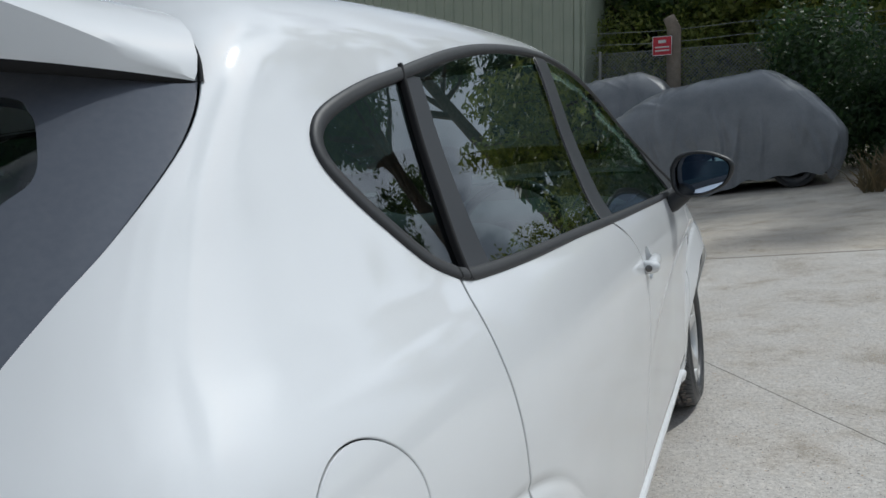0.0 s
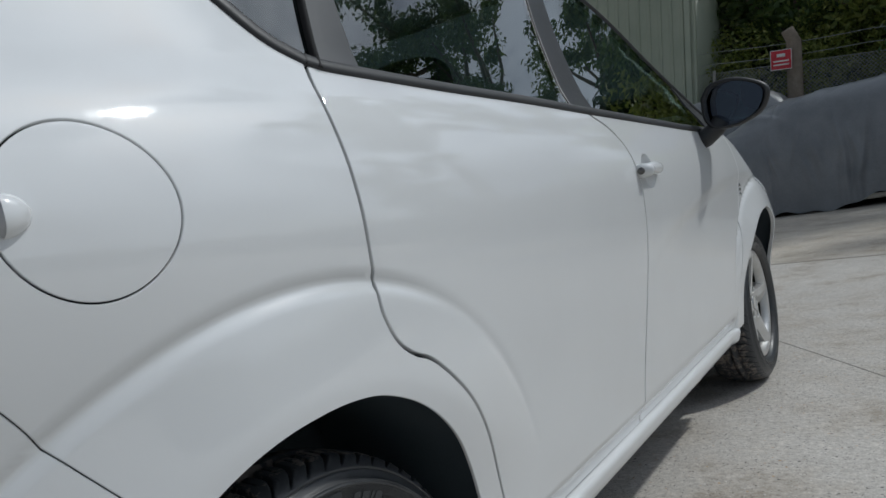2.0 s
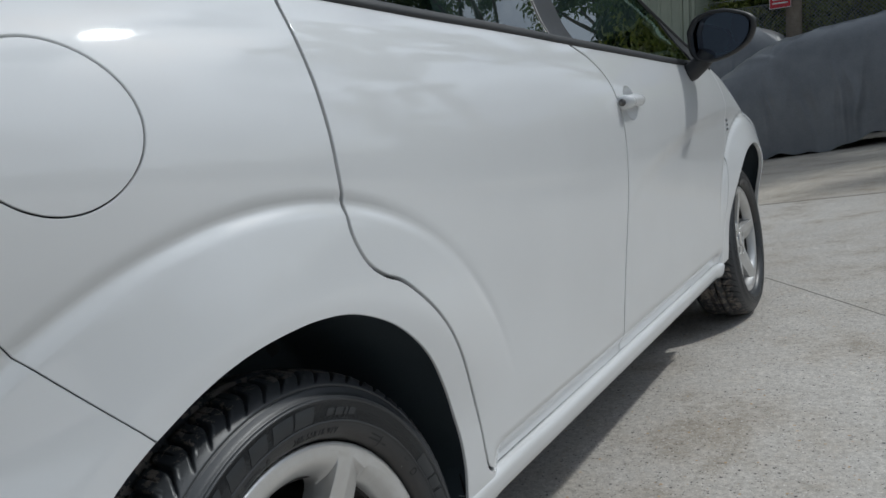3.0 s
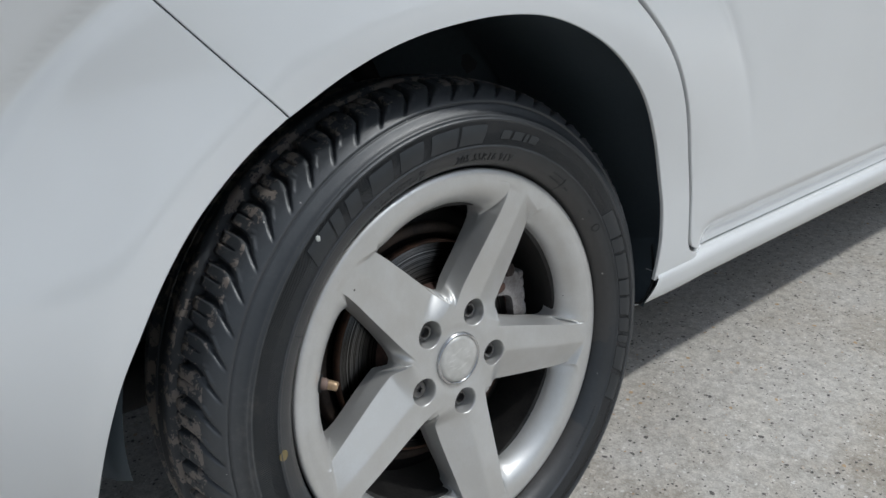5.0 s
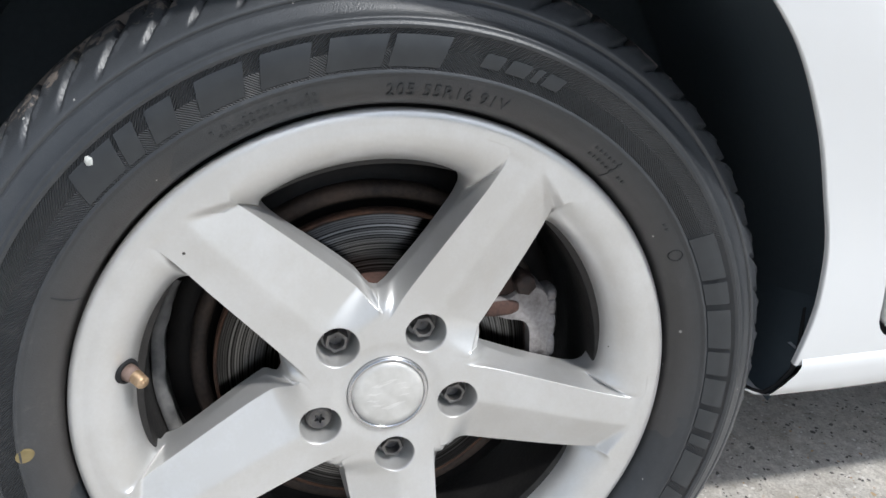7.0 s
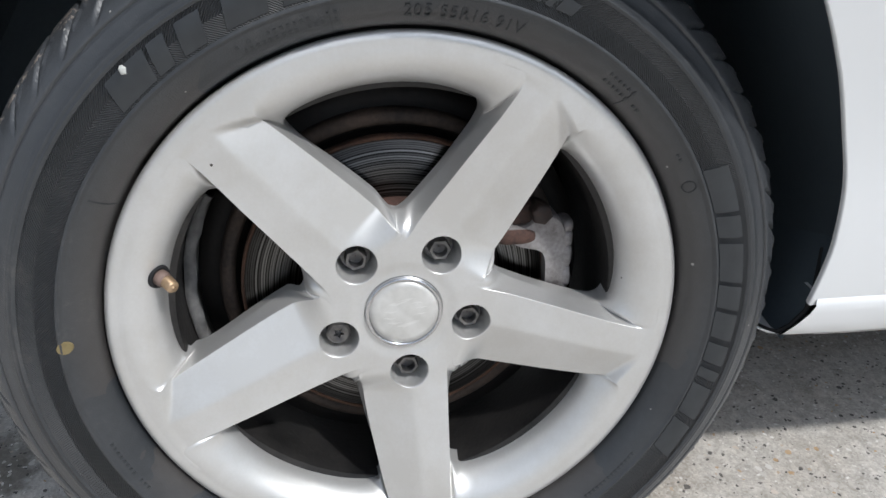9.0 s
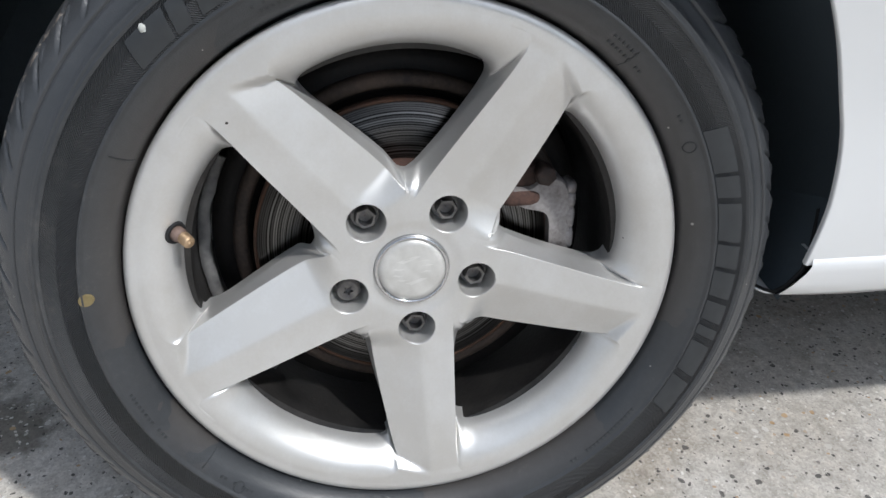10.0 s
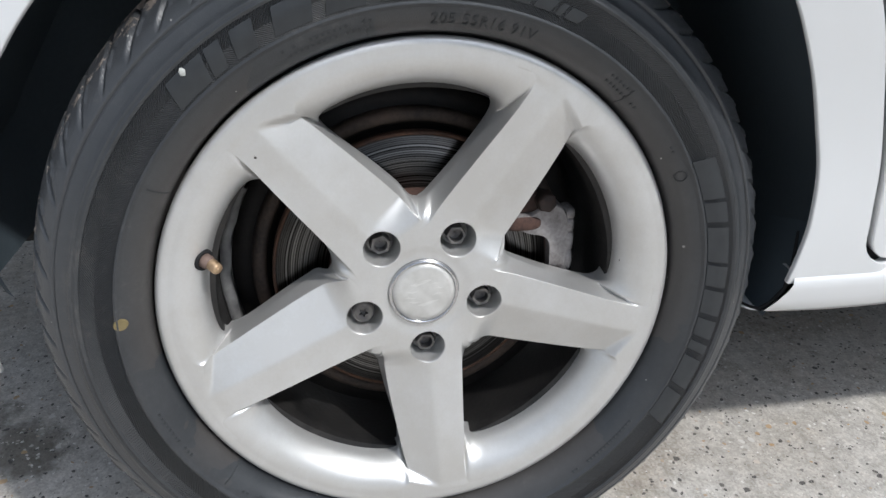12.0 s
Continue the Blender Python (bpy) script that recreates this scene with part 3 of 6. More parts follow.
def panel_mesh(name, loop, mat, way, holes=(), gap=0.022, inset=0.0, flange=0.014, start=0.6, calm=False, extra=None):
    """A pressed panel of the skin inside a loop of 3D points, with rolled-in edges. way: the direction in which it is laid on."""
    way = np.array(way, float) / np.linalg.norm(way)
    a = np.cross(way, (0, 0, 1.0)) if abs(way[2]) < 0.9 else np.cross(way, (0, 1.0, 0))
    a /= np.linalg.norm(a)
    b = np.cross(a, way)
    flat = lambda q: np.stack([np.asarray(q) @ a, np.asarray(q) @ b], 1)
    mid = np.mean(np.asarray(loop) @ way)
    v, f = fill(flat(loop), [flat(h) for h in holes], gap, None if extra is None else flat(extra))
    base = v[:, :1] * a + v[:, 1:] * b + (mid - start) * way
    p = onto(base, way, start + 0.9)
    n = normals(p)
    if calm:
        # float glass: one even curve through the whole pane
        u, w = p[:, 1] - p[:, 1].mean(), p[:, 2] - p[:, 2].mean()
        c = np.linalg.lstsq(np.stack([np.ones_like(u), u, w, u * u, u * w, w * w], 1), p[:, 0], rcond=None)[0]
        c[3:] *= 0.3
        n = np.stack([np.ones_like(u), -(c[1] + 2 * c[3] * u + c[4] * w), -(c[2] + c[4] * u + 2 * c[5] * w)], 1)
        n /= np.linalg.norm(n, axis=1, keepdims=True)
    p = p - n * inset
    tri = np.cross(p[f[:, 1]] - p[f[:, 0]], p[f[:, 2]] - p[f[:, 0]])
    flip = (tri * n[f[:, 0]]).sum(1) < 0
    f[flip] = f[flip][:, ::-1]
    # rolled edges along every open border
    seen = {}
    for t in f:
        for i in range(3):
            e = (int(t[i]), int(t[(i + 1) % 3]))
            seen[e] = True
    border = [e for e in seen if (e[1], e[0]) not in seen]
    outdir = {}
    for i, j in border:
        t = p[j] - p[i]
        for k in (i, j):
            outdir[k] = outdir.get(k, 0) + np.cross(t, n[k])
    ids = {k: len(p) + 2 * m for m, k in enumerate(outdir)}
    extra, en = [], []
    for k, o in outdir.items():
        o = o / max(np.linalg.norm(o), 1e-9)
        extra += [p[k] + o * 0.0012 - n[k] * 0.0022, p[k] + o * 0.0008 - n[k] * flange]
        en += [o, o]
    faces = [tuple(t) for t in f]
    for i, j in border:
        faces += [(i, ids[i], ids[j], j), (ids[i], ids[i] + 1, ids[j] + 1, ids[j])]
    return mesh_of(name, np.vstack([p] + ([extra] if extra else [])), faces, mat, np.vstack([n] + ([en] if en else [])))


def mirrored(me):
    """The same panel for the other side of the car."""
    v = np.array([tuple(q.co) for q in me.vertices]) * (-1, 1, 1)
    nn = np.zeros((len(v), 3))
    vecs = np.array([tuple(c.vector) for c in me.corner_normals])
    idx = np.array([l.vertex_index for l in me.loops])
    nn[idx] = vecs * (-1, 1, 1)
    return mesh_of(me.name, v, [tuple(q.vertices)[::-1] for q in me.polygons], me.materials[0], nn)


def side(pts, way=(-1, 0, 0), out=1.15):
    """Lays (y, z) points onto the right flank."""
    q = np.array(pts, float)
    return onto(np.c_[np.full(len(q), out), q], np.array([way], float), 1.2)


def ribbon(line, across, mat, name, lift=0.003, closed=False):
    """A strip with a rounded section along a line on the skin: across gives its two offsets from the line in the surface."""
    line = np.asarray(line)
    n = normals(line)
    t = np.gradient(line, axis=0)
    if closed:
        t = np.roll(line, -1, 0) - np.roll(line, 1, 0)
    t /= np.linalg.norm(t, axis=1, keepdims=True)
    b = np.cross(n, t)
    b /= np.linalg.norm(b, axis=1, keepdims=True)
    o0, o1 = across
    prof = [(o0, -0.006), (o0, lift * 0.3), (o0 + (o1 - o0) * 0.12, lift * 0.85), (o0 + (o1 - o0) * 0.4, lift), (o0 + (o1 - o0) * 0.6, lift), (o0 + (o1 - o0) * 0.88, lift * 0.85), (o1, lift * 0.3), (o1, -0.006)]
    m, k = len(line), len(prof)
    v = np.vstack([line + b * u + n * h for u, h in prof])
    f = []
    for i in range(k - 1):
        for j in range(m if closed else m - 1):
            q = (j + 1) % m
            f.append((i * m + j, i * m + q, (i + 1) * m + q, (i + 1) * m + j))
    me = mesh_of(name, v, f, mat)
    bm = bmesh.new()
    bm.from_mesh(me)
    bmesh.ops.recalc_face_normals(bm, faces=bm.faces)
    bm.to_mesh(me)
    bm.free()
    return me


# ---- the white car ----
car = tagged(new("car"), label="clean white five-door hatchback parked on the concrete yard", category="car", kind="thing")
OBLIQUE = (-0.80, 0.45, -0.40)


def both_sides(name, me, parent=None, label=""):
    ob = attach(name, me, parent or car, label)
    twin = attach(name, mirrored(me), parent or car, label)
    return ob, twin


def oblique(pts):
    q = np.array(pts, float)
    return onto(q - np.array(OBLIQUE) * 0.5, np.array([OBLIQUE]), 1.4)


# seams on the flank, as (y, z)
door_seam = smooth_line([(0.140, 1.073), (0.125, 1.035), (0.119, 0.985), (0.1175, 0.93), (0.1175, 0.88), (0.1175, 0.83), (0.120, 0.79), (0.119, 0.755), (0.134, 0.718), (0.162, 0.695), (0.197, 0.679),
                         (0.245, 0.638), (0.285, 0.594), (0.322, 0.538), (0.350, 0.48), (0.374, 0.42), (0.388, 0.36), (0.395, 0.332), (0.412, 0.316), (0.45, 0.311)], 8)
front_seam = smooth_line([(0.985, 1.026), (1.06, 0.99), (1.115, 0.94), (1.142, 0.875), (1.148, 0.80), (1.14, 0.70), (1.118, 0.60), (1.088, 0.49), (1.070, 0.40), (1.068, 0.35), (1.076, 0.309)], 8)
fender_seam = smooth_line([(2.20, 0.985), (2.255, 0.90), (2.27, 0.80), (2.25, 0.70), (2.21, 0.56), (2.16, 0.42), (2.10, 0.309)], 8)
belt = smooth_line([(0.140, 1.073), (0.19, 1.064), (0.41, 1.051), (0.70, 1.040), (0.985, 1.026), (1.4, 1.008), (1.8, 0.992), (2.20, 0.985)], 10)
window_top = smooth_line([(0.140, 1.073), (0.092, 1.102), (0.044, 1.157), (0.006, 1.208), (-0.012, 1.245), (-0.004, 1.277), (0.036, 1.305), (0.138, 1.336), (0.258, 1.360), (0.52, 1.409), (0.80, 1.440),
                          (1.12, 1.450), (1.40, 1.425), (1.62, 1.365), (1.86, 1.25), (2.05, 1.13), (2.20, 0.985)], 10)
bumper_seam = smooth_line([(-0.177, 0.614), (-0.200, 0.642), (-0.228, 0.677), (-0.258, 0.715), (-0.288, 0.756), (-0.322, 0.796), (-0.356, 0.828), (-0.390, 0.858), (-0.44, 0.90), (-0.50, 0.93)], 8)
ARCH = (0.0, 0.335, 0.339)


def arch(a0, a1, cy=ARCH[0], cz=ARCH[1], r=ARCH[2], n=60):
    a = np.radians(np.linspace(a0, a1, n))
    return np.stack([cy + r * np.cos(a), cz + r * np.sin(a)], 1)


arch_line = smooth_line([(0.3280, 0.2970), (0.3300, 0.3350), (0.3290, 0.3630), (0.3210, 0.4070), (0.3062, 0.4455), (0.2774, 0.5049), (0.2330, 0.5700), (0.1681, 0.6277), (0.0982, 0.6616), (0.0363, 0.6722), (-0.0273, 0.6696), (-0.0792, 0.6598), (-0.1260, 0.6420), (-0.177, 0.614)], 8)
arch_tail = smooth_line([(-0.177, 0.614), (-0.203, 0.597), (-0.230, 0.575), (-0.264, 0.541), (-0.294, 0.502), (-0.320, 0.460), (-0.342, 0.420), (-0.361, 0.37), (-0.376, 0.31), (-0.386, 0.25), (-0.390, 0.20)], 8)


def loop_of(*lines, gap=0.010):
    pts = [resample(l, gap) for l in lines]
    out = []
    for l in pts:
        for q in l:
            if not out or np.linalg.norm(np.array(out[-1]) - q) > gap * 0.3:
                out.append(q)
    if np.linalg.norm(np.array(out[0]) - out[-1]) < gap * 0.3:
        out.pop()
    return np.array(out)


SLIT = 0.0037


def shifted(line, d):
    """A seam moved sideways by d, to leave a slit between two panels."""
    t = np.gradient(line, axis=0)
    t /= np.linalg.norm(t, axis=1, keepdims=True)
    return line + np.stack([-t[:, 1], t[:, 0]], 1) * d


# the edges of tailgate and roof, on the skin
gate_edge = smooth_line(oblique([(0.60, -0.56, 0.98), (0.645, -0.46, 1.06), (0.659, -0.388, 1.121), (0.666, -0.337, 1.158), (0.674, -0.28, 1.197), (0.676, -0.203, 1.253), (0.673, -0.156, 1.294),
                                 (0.663, -0.123, 1.334), (0.647, -0.105, 1.366), (0.631, -0.098, 1.388), (0.602, -0.09, 1.412)]), 8)
roof_rail = smooth_line(oblique([(0.602, -0.09, 1.412), (0.585, 0.0, 1.43), (0.58, 0.25, 1.47), (0.58, 0.7, 1.50), (0.58, 1.1, 1.50), (0.60, 1.45, 1.46)]), 8)
screen_edge = smooth_line(oblique([(0.60, 1.45, 1.46), (0.64, 1.75, 1.33), (0.70, 2.05, 1.15), (0.74, 2.24, 1.03)]), 8)

flap_c = (-0.203, 0.912)
fa = np.linspace(0, 2 * np.pi, 60, endpoint=False)
flap_hole = np.stack([flap_c[0] + 0.0825 * np.cos(fa) * (1 + 0.03 * np.cos(2 * fa)), flap_c[1] + 0.0825 * np.sin(fa)], 1)
flap_disc = np.stack([flap_c[0] + 0.0788 * np.cos(fa) * (1 + 0.03 * np.cos(2 * fa)), flap_c[1] + 0.0788 * np.sin(fa)], 1)

crease_rows = side(np.vstack([np.stack([0.014 + r * np.cos(a), 0.288 + r * np.sin(a)], 1) for r in (0.383, 0.391, 0.398, 0.405, 0.413, 0.488, 0.497, 0.505, 0.510, 0.514, 0.518, 0.523, 0.529, 0.537) for a in [np.arange(math.radians(18), math.radians(152), 0.008 / 0.51)]]))
tail_rows = side(np.vstack([np.stack([0.014 + r * np.cos(a), 0.288 + r * np.sin(a)], 1) for r in (0.380, 0.388, 0.396, 0.404, 0.412, 0.490, 0.499, 0.506, 0.511, 0.515, 0.519, 0.524, 0.531, 0.540) for a in [np.arange(math.radians(118), math.radians(192), 0.009 / 0.51)]]))
quarter = np.vstack([
    side(loop_of(shifted(door_seam, -SLIT))), side(loop_of(np.array([(0.45, 0.3075), (0.45, 0.300), (0.329, 0.297)]))),
    side(loop_of(arch_line)), side(loop_of(shifted(bumper_seam, -SLIT * 0.4))),
    resample(gate_edge, 0.012), resample(roof_rail, 0.02)[1:], resample(screen_edge, 0.02)[1:],
    side(loop_of(window_top[::-1]))[1:-1]])
both_sides("quarter_panel", panel_mesh("quarter_panel", quarter, paint, OBLIQUE, [side(flap_hole)], gap=0.0095, flange=0.0055, extra=crease_rows))
rear_door_loop = side(loop_of(shifted(door_seam, SLIT), np.array([(0.45, 0.311), (0.7, 0.310), (1.076, 0.309)]), shifted(front_seam[::-1], SLIT * 1.25), belt[:41][::-1]))
rear_door, rear_door_left = both_sides("rear_door", panel_mesh("rear_door", rear_door_loop, paint, (-1, 0, 0), gap=0.0095, extra=crease_rows))
front_door_loop = side(loop_of(shifted(front_seam, SLIT * 1.25), np.array([(1.076, 0.309), (2.10, 0.309)]), shifted(fender_seam[::-1], SLIT * 0.8), belt[40:][::-1]))
# a shallow dish is pressed into the front door behind its handle
dish_a = np.linspace(0, 2 * np.pi, 40, endpoint=False)
dish_at = (1.222, 0.884)
dish_hole = side(np.stack([dish_at[0] + 0.047 * np.cos(dish_a), dish_at[1] + 0.043 * np.sin(dish_a)], 1))
front_door, front_door_left = both_sides("front_door", panel_mesh("front_door", front_door_loop, paint, (-1, 0, 0), [dish_hole], gap=0.016, flange=0.003))
dish_n = normals(dish_hole)
dish_mid = dish_hole.mean(0)
rings = [(1.0, 0.0006), (0.95, 0.003), (0.82, 0.010), (0.6, 0.0165), (0.3, 0.019), (0.02, 0.0195)]
dv = np.vstack([dish_mid + (dish_hole - dish_mid) * k - dish_n * d for k, d in rings])
dish_me = mesh_of("handle_dish", dv, [(i * 40 + j, i * 40 + (j + 1) % 40, (i + 1) * 40 + (j + 1) % 40, (i + 1) * 40 + j) for i in range(len(rings) - 1) for j in range(40)], paint)
attach("handle_dish", dish_me, front_door)
wing = np.vstack([side(loop_of(shifted(fender_seam, SLIT * 0.8))), side(loop_of(np.array([(2.10, 0.296), (2.225, 0.296)]), arch(176, 0, 2.578, 0.335, 0.352), np.array([(2.95, 0.30), (3.15, 0.32), (3.2, 0.6), (3.12, 0.80), (2.9, 0.84), (2.5, 0.90)])))])
both_sides("front_wing", panel_mesh("front_wing", wing, paint, (-1, 0, 0), gap=0.012))
both_sides("fuel_flap", panel_mesh("fuel_flap", side(flap_disc), paint, (-1, 0, 0), gap=0.012))
bumper_loop = np.vstack([side(loop_of(shifted(bumper_seam[::-1], -SLIT * 0.4))), side(loop_of(arch_tail))])
low = onto(np.array([(1.0, -0.85, 0.20), (0.75, -1.1, 0.20), (0.45, -1.3, 0.20), (0.25, -1.3, 0.80), (0.60, -1.2, 0.84), (0.85, -0.95, 0.90)]) , np.array([(-0.5, 0.85, 0)]), 1.6)
both_sides("rear_bumper", panel_mesh("rear_bumper", np.vstack([bumper_loop, low]), paint, (-0.62, 0.78, 0), gap=0.012, flange=0.0055, start=0.9, extra=tail_rows))
roof_loop = np.vstack([resample(roof_rail, 0.03), resample(smooth_line([(0.60, 1.45, 1.47), (0.3, 1.52, 1.5), (0, 1.55, 1.5), (-0.3, 1.52, 1.5), (-0.60, 1.45, 1.47)], 6), 0.03)[1:-1],
                       (resample(roof_rail, 0.03) * (-1, 1, 1))[::-1], resample(smooth_line([(-0.602, -0.09, 1.41), (-0.3, -0.17, 1.45), (0, -0.2, 1.46), (0.3, -0.17, 1.45), (0.602, -0.09, 1.41)], 6), 0.03)[1:-1]])
attach("roof", panel_mesh("roof", roof_loop, paint, (0, 0, -1), gap=0.04), car)

# tailgate: painted lower part, glass with a black printed border, spoiler over it
GATE = (0.0, 0.86, -0.5)


def on_gate(pts):
    q = np.array(pts, float)
    return onto(q - np.array(GATE) * 0.5, np.array([GATE]), 1.4)


ge = resample(gate_edge, 0.02)[:-4]
gate_right = ge + (-0.0022, -0.0015, 0)
low_line = resample(np.array([(0.60, -0.56, 0.98), (0.3, -0.7, 0.98), (0, -0.72, 0.98), (-0.3, -0.7, 0.98), (-0.60, -0.56, 0.98)]), 0.04)
gate_loop = np.vstack([gate_right, resample(np.array([gate_right[-1], (0.3, -0.25, 1.42), (0, -0.28, 1.43), (-0.3, -0.25, 1.42), gate_right[-1] * (-1, 1, 1)]), 0.04)[1:-1], (gate_right * (-1, 1, 1))[::-1], low_line[::-1][1:-1]])
half_clear = [(0.40, -0.42, 1.12), (0.545, -0.345, 1.20), (0.588, -0.302, 1.245), (0.596, -0.281, 1.264), (0.579, -0.257, 1.292), (0.549, -0.235, 1.326), (0.50, -0.235, 1.350), (0.3, -0.27, 1.365)]
clear_loop = on_gate(smooth_line(half_clear + [(0, -0.29, 1.37)] + [(-x, y, z) for x, y, z in half_clear[::-1]] + [(0, -0.5, 1.08), half_clear[0]], 6))[:-1]
tailgate = attach("tailgate", panel_mesh("tailgate", gate_loop, frit, GATE, [clear_loop], gap=0.03, inset=0.004), car, "black-bordered glass tailgate")
attach("rear_window", panel_mesh("rear_window", clear_loop, rear_glass_mat, GATE, gap=0.05, inset=0.005, flange=0.004), tailgate, "tinted rear window")
lower_gate = np.vstack([low_line, np.array([(-0.66, -0.62, 0.86), (-0.3, -0.76, 0.86), (0.3, -0.76, 0.86), (0.66, -0.62, 0.86)])])
attach("tailgate_skin", panel_mesh("tailgate_skin", lower_gate, paint, (0, 1, 0), gap=0.05, start=0.9), car)
# spoiler: a lofted blade with a blunt trailing face that tapers to the gate's upper corners
sp_v, sp_f, m = [], [], 61
for i in range(m):
    s = math.sin((-1 + 2 * i / (m - 1)) * math.pi / 2)
    w = 1 - abs(s) ** 4
    fx, fy = 0.603 * s, -0.092 - 0.03 * w
    fz = float(onto(np.array([(fx, fy, 1.7)]), np.array([(0, 0, -1.0)]), 0.6)[0][2])
    front = Vector((fx, fy, fz + 0.001))
    ridge = Vector((0.656 * s, -0.124 - 0.290 * w, 1.339 + 0.182 * w))
    foot = ridge + Vector((0, 0.010 * w, -0.118 * w - 0.001))
    tip = abs(s) ** 15
    bulge = Vector((0.006 * s + 0.007 * math.copysign(tip, s), -0.003 + 0.010 * tip, 0.008 + 0.006 * w))
    ring = [front, front.lerp(ridge, 0.2) + bulge * 0.7, front.lerp(ridge, 0.45) + bulge, front.lerp(ridge, 0.75) + bulge * 0.75, front.lerp(ridge, 0.93) + bulge * 0.3, ridge + Vector((0, -0.001, -0.004 * w)), ridge.lerp(foot, 0.5) + Vector((0, -0.003 * w, 0)), foot,
            foot + Vector((0, 0.012, 0.004 * w)), front.lerp(foot, 0.5) - Vector((0, 0, 0.005)), front - Vector((0, -0.01, 0.02))]
    sp_v += ring
k = len(ring)
for i in range(m - 1):
    for q in range(k):
        a, b = i * k + q, i * k + (q + 1) % k
        sp_f.append((a, b, b + k, a + k))
bm = bmesh.new()
bm.from_mesh(mesh_of("spoiler", sp_v, sp_f, paint))
bmesh.ops.recalc_face_normals(bm, faces=bm.faces)
spoiler = part("spoiler", bm, paint, car, "white roof spoiler over the rear window", angle=32)
foot_line = [Vector(sp_v[i * k + 7]) for i in range(m)]
strip_v = [p + Vector((0, dy, dz * (1 - abs(2 * i / (m - 1) - 1) ** 5))) for dy, dz in ((0.002, 0.004), (0.001, -0.011), (0.030, -0.014)) for i, p in enumerate(foot_line)]
attach("spoiler_seal", mesh_of("spoiler_seal", strip_v, [(a * m + i, a * m + i + 1, (a + 1) * m + i + 1, (a + 1) * m + i) for a in range(2) for i in range(m - 1)], gap_black), spoiler, "black rubber strip")
for line in ([(0.662, -0.122, 1.335), (0.651, -0.108, 1.361), (0.639, -0.101, 1.381), (0.624, -0.097, 1.398), (0.609, -0.098, 1.409)], [(0.598, -0.107, 1.411), (0.552, -0.111, 1.428), (0.499, -0.101, 1.448), (0.42, -0.10, 1.46)]):
    seam_me = ribbon(resample(smooth_line(oblique(line), 6), 0.006), (-0.0022, 0.0022), gap_black, "spoiler_seam", 0.0022)
    attach("spoiler_seam", seam_me, spoiler)
    twin_me = seam_me.copy()
    twin_me.transform(Matrix.Diagonal((-1, 1, 1, 1)))
    attach("spoiler_seam", twin_me, spoiler)

# sill under the doors, with a rounded top ledge and a lower lip
sv, sf = [], []
ys = np.linspace(0.332, 2.105, 60)
prof = [(0.020, 0.3065), (0.006, 0.3065), (-0.0015, 0.303), (-0.003, 0.297), (-0.002, 0.290), (0.001, 0.278), (0.005, 0.266), (0.013, 0.257), (0.030, 0.253), (0.10, 0.252)]
for y in ys:
    x0 = float(half_width(np.array([y]), np.array([0.285]))[0]) + 0.002 + 0.015 * float(step(0.41, 0.46, np.array([y]))[0])
    lift = 0.0 if y > 0.37 else (0.37 - y) * 0.5
    back = max(0.0, 1 - (y - 0.332) / 0.08)
    sv += [(x0 - d, y - 0.028 * back * max(0.0, (0.300 - z) / 0.045) ** 1.5, z + (lift * 0.3 if z < 0.262 else 0)) for d, z in prof]
k = len(prof)
for i in range(len(ys) - 1):
    sf += [(i * k + j, i * k + j + 1, (i + 1) * k + j + 1, (i + 1) * k + j) for j in range(k - 1)]
bm = bmesh.new()
bm.from_mesh(mesh_of("sill", sv, sf, paint))
bmesh.ops.recalc_face_normals(bm, faces=bm.faces)
me_sill = bpy.data.meshes.new("sill")
for f in bm.faces:
    f.smooth = True
bm.to_mesh(me_sill)
bm.free()
me_sill.materials.append(paint)
attach("sill", me_sill, car)
tw = me_sill.copy()
tw.transform(Matrix.Diagonal((-1, 1, 1, 1)))
tw.flip_normals()
attach("sill", tw, car)

# black backing behind the seams, so that no light shows through
for nm, line in (("door_seal", door_seam), ("door_seal", front_seam), ("door_seal", fender_seam), ("bumper_seal", bumper_seam), ("gate_seal", None)):
    l3 = side(resample(line, 0.012)) if line is not None else resample(gate_edge, 0.012)
    l3 = l3 - normals(l3) * 0.013
    n3 = normals(l3)
    t3 = np.gradient(l3, axis=0)
    b3 = np.cross(n3, t3)
    b3 /= np.linalg.norm(b3, axis=1, keepdims=True)
    q = len(l3)
    me = mesh_of(nm, np.vstack([l3 - b3 * 0.012, l3 + b3 * 0.012, l3 + b3 * 0.012 - n3 * 0.006, l3 - b3 * 0.012 - n3 * 0.006]),
                 [(a * q + i, a * q + i + 1, ((a + 1) % 4) * q + i + 1, ((a + 1) % 4) * q + i) for a in range(4) for i in range(q - 1)], gap_black)
    attach(nm, me, car)
    me2 = me.copy()
    me2.transform(Matrix.Diagonal((-1, 1, 1, 1)))
    attach(nm, me2, car)
fl3 = side(flap_hole)
fn = normals(fl3)
q = len(fl3)
pocket = np.vstack([fl3 - fn * 0.004 + (fl3 - fl3.mean(0)) * 0.05, fl3 - fn * 0.014 - (fl3 - fl3.mean(0)) * 0.12])
attach("flap_seal", mesh_of("flap_seal", pocket, [(i, (i + 1) % q, q + (i + 1) % q, q + i) for i in range(q)], gap_black), car)

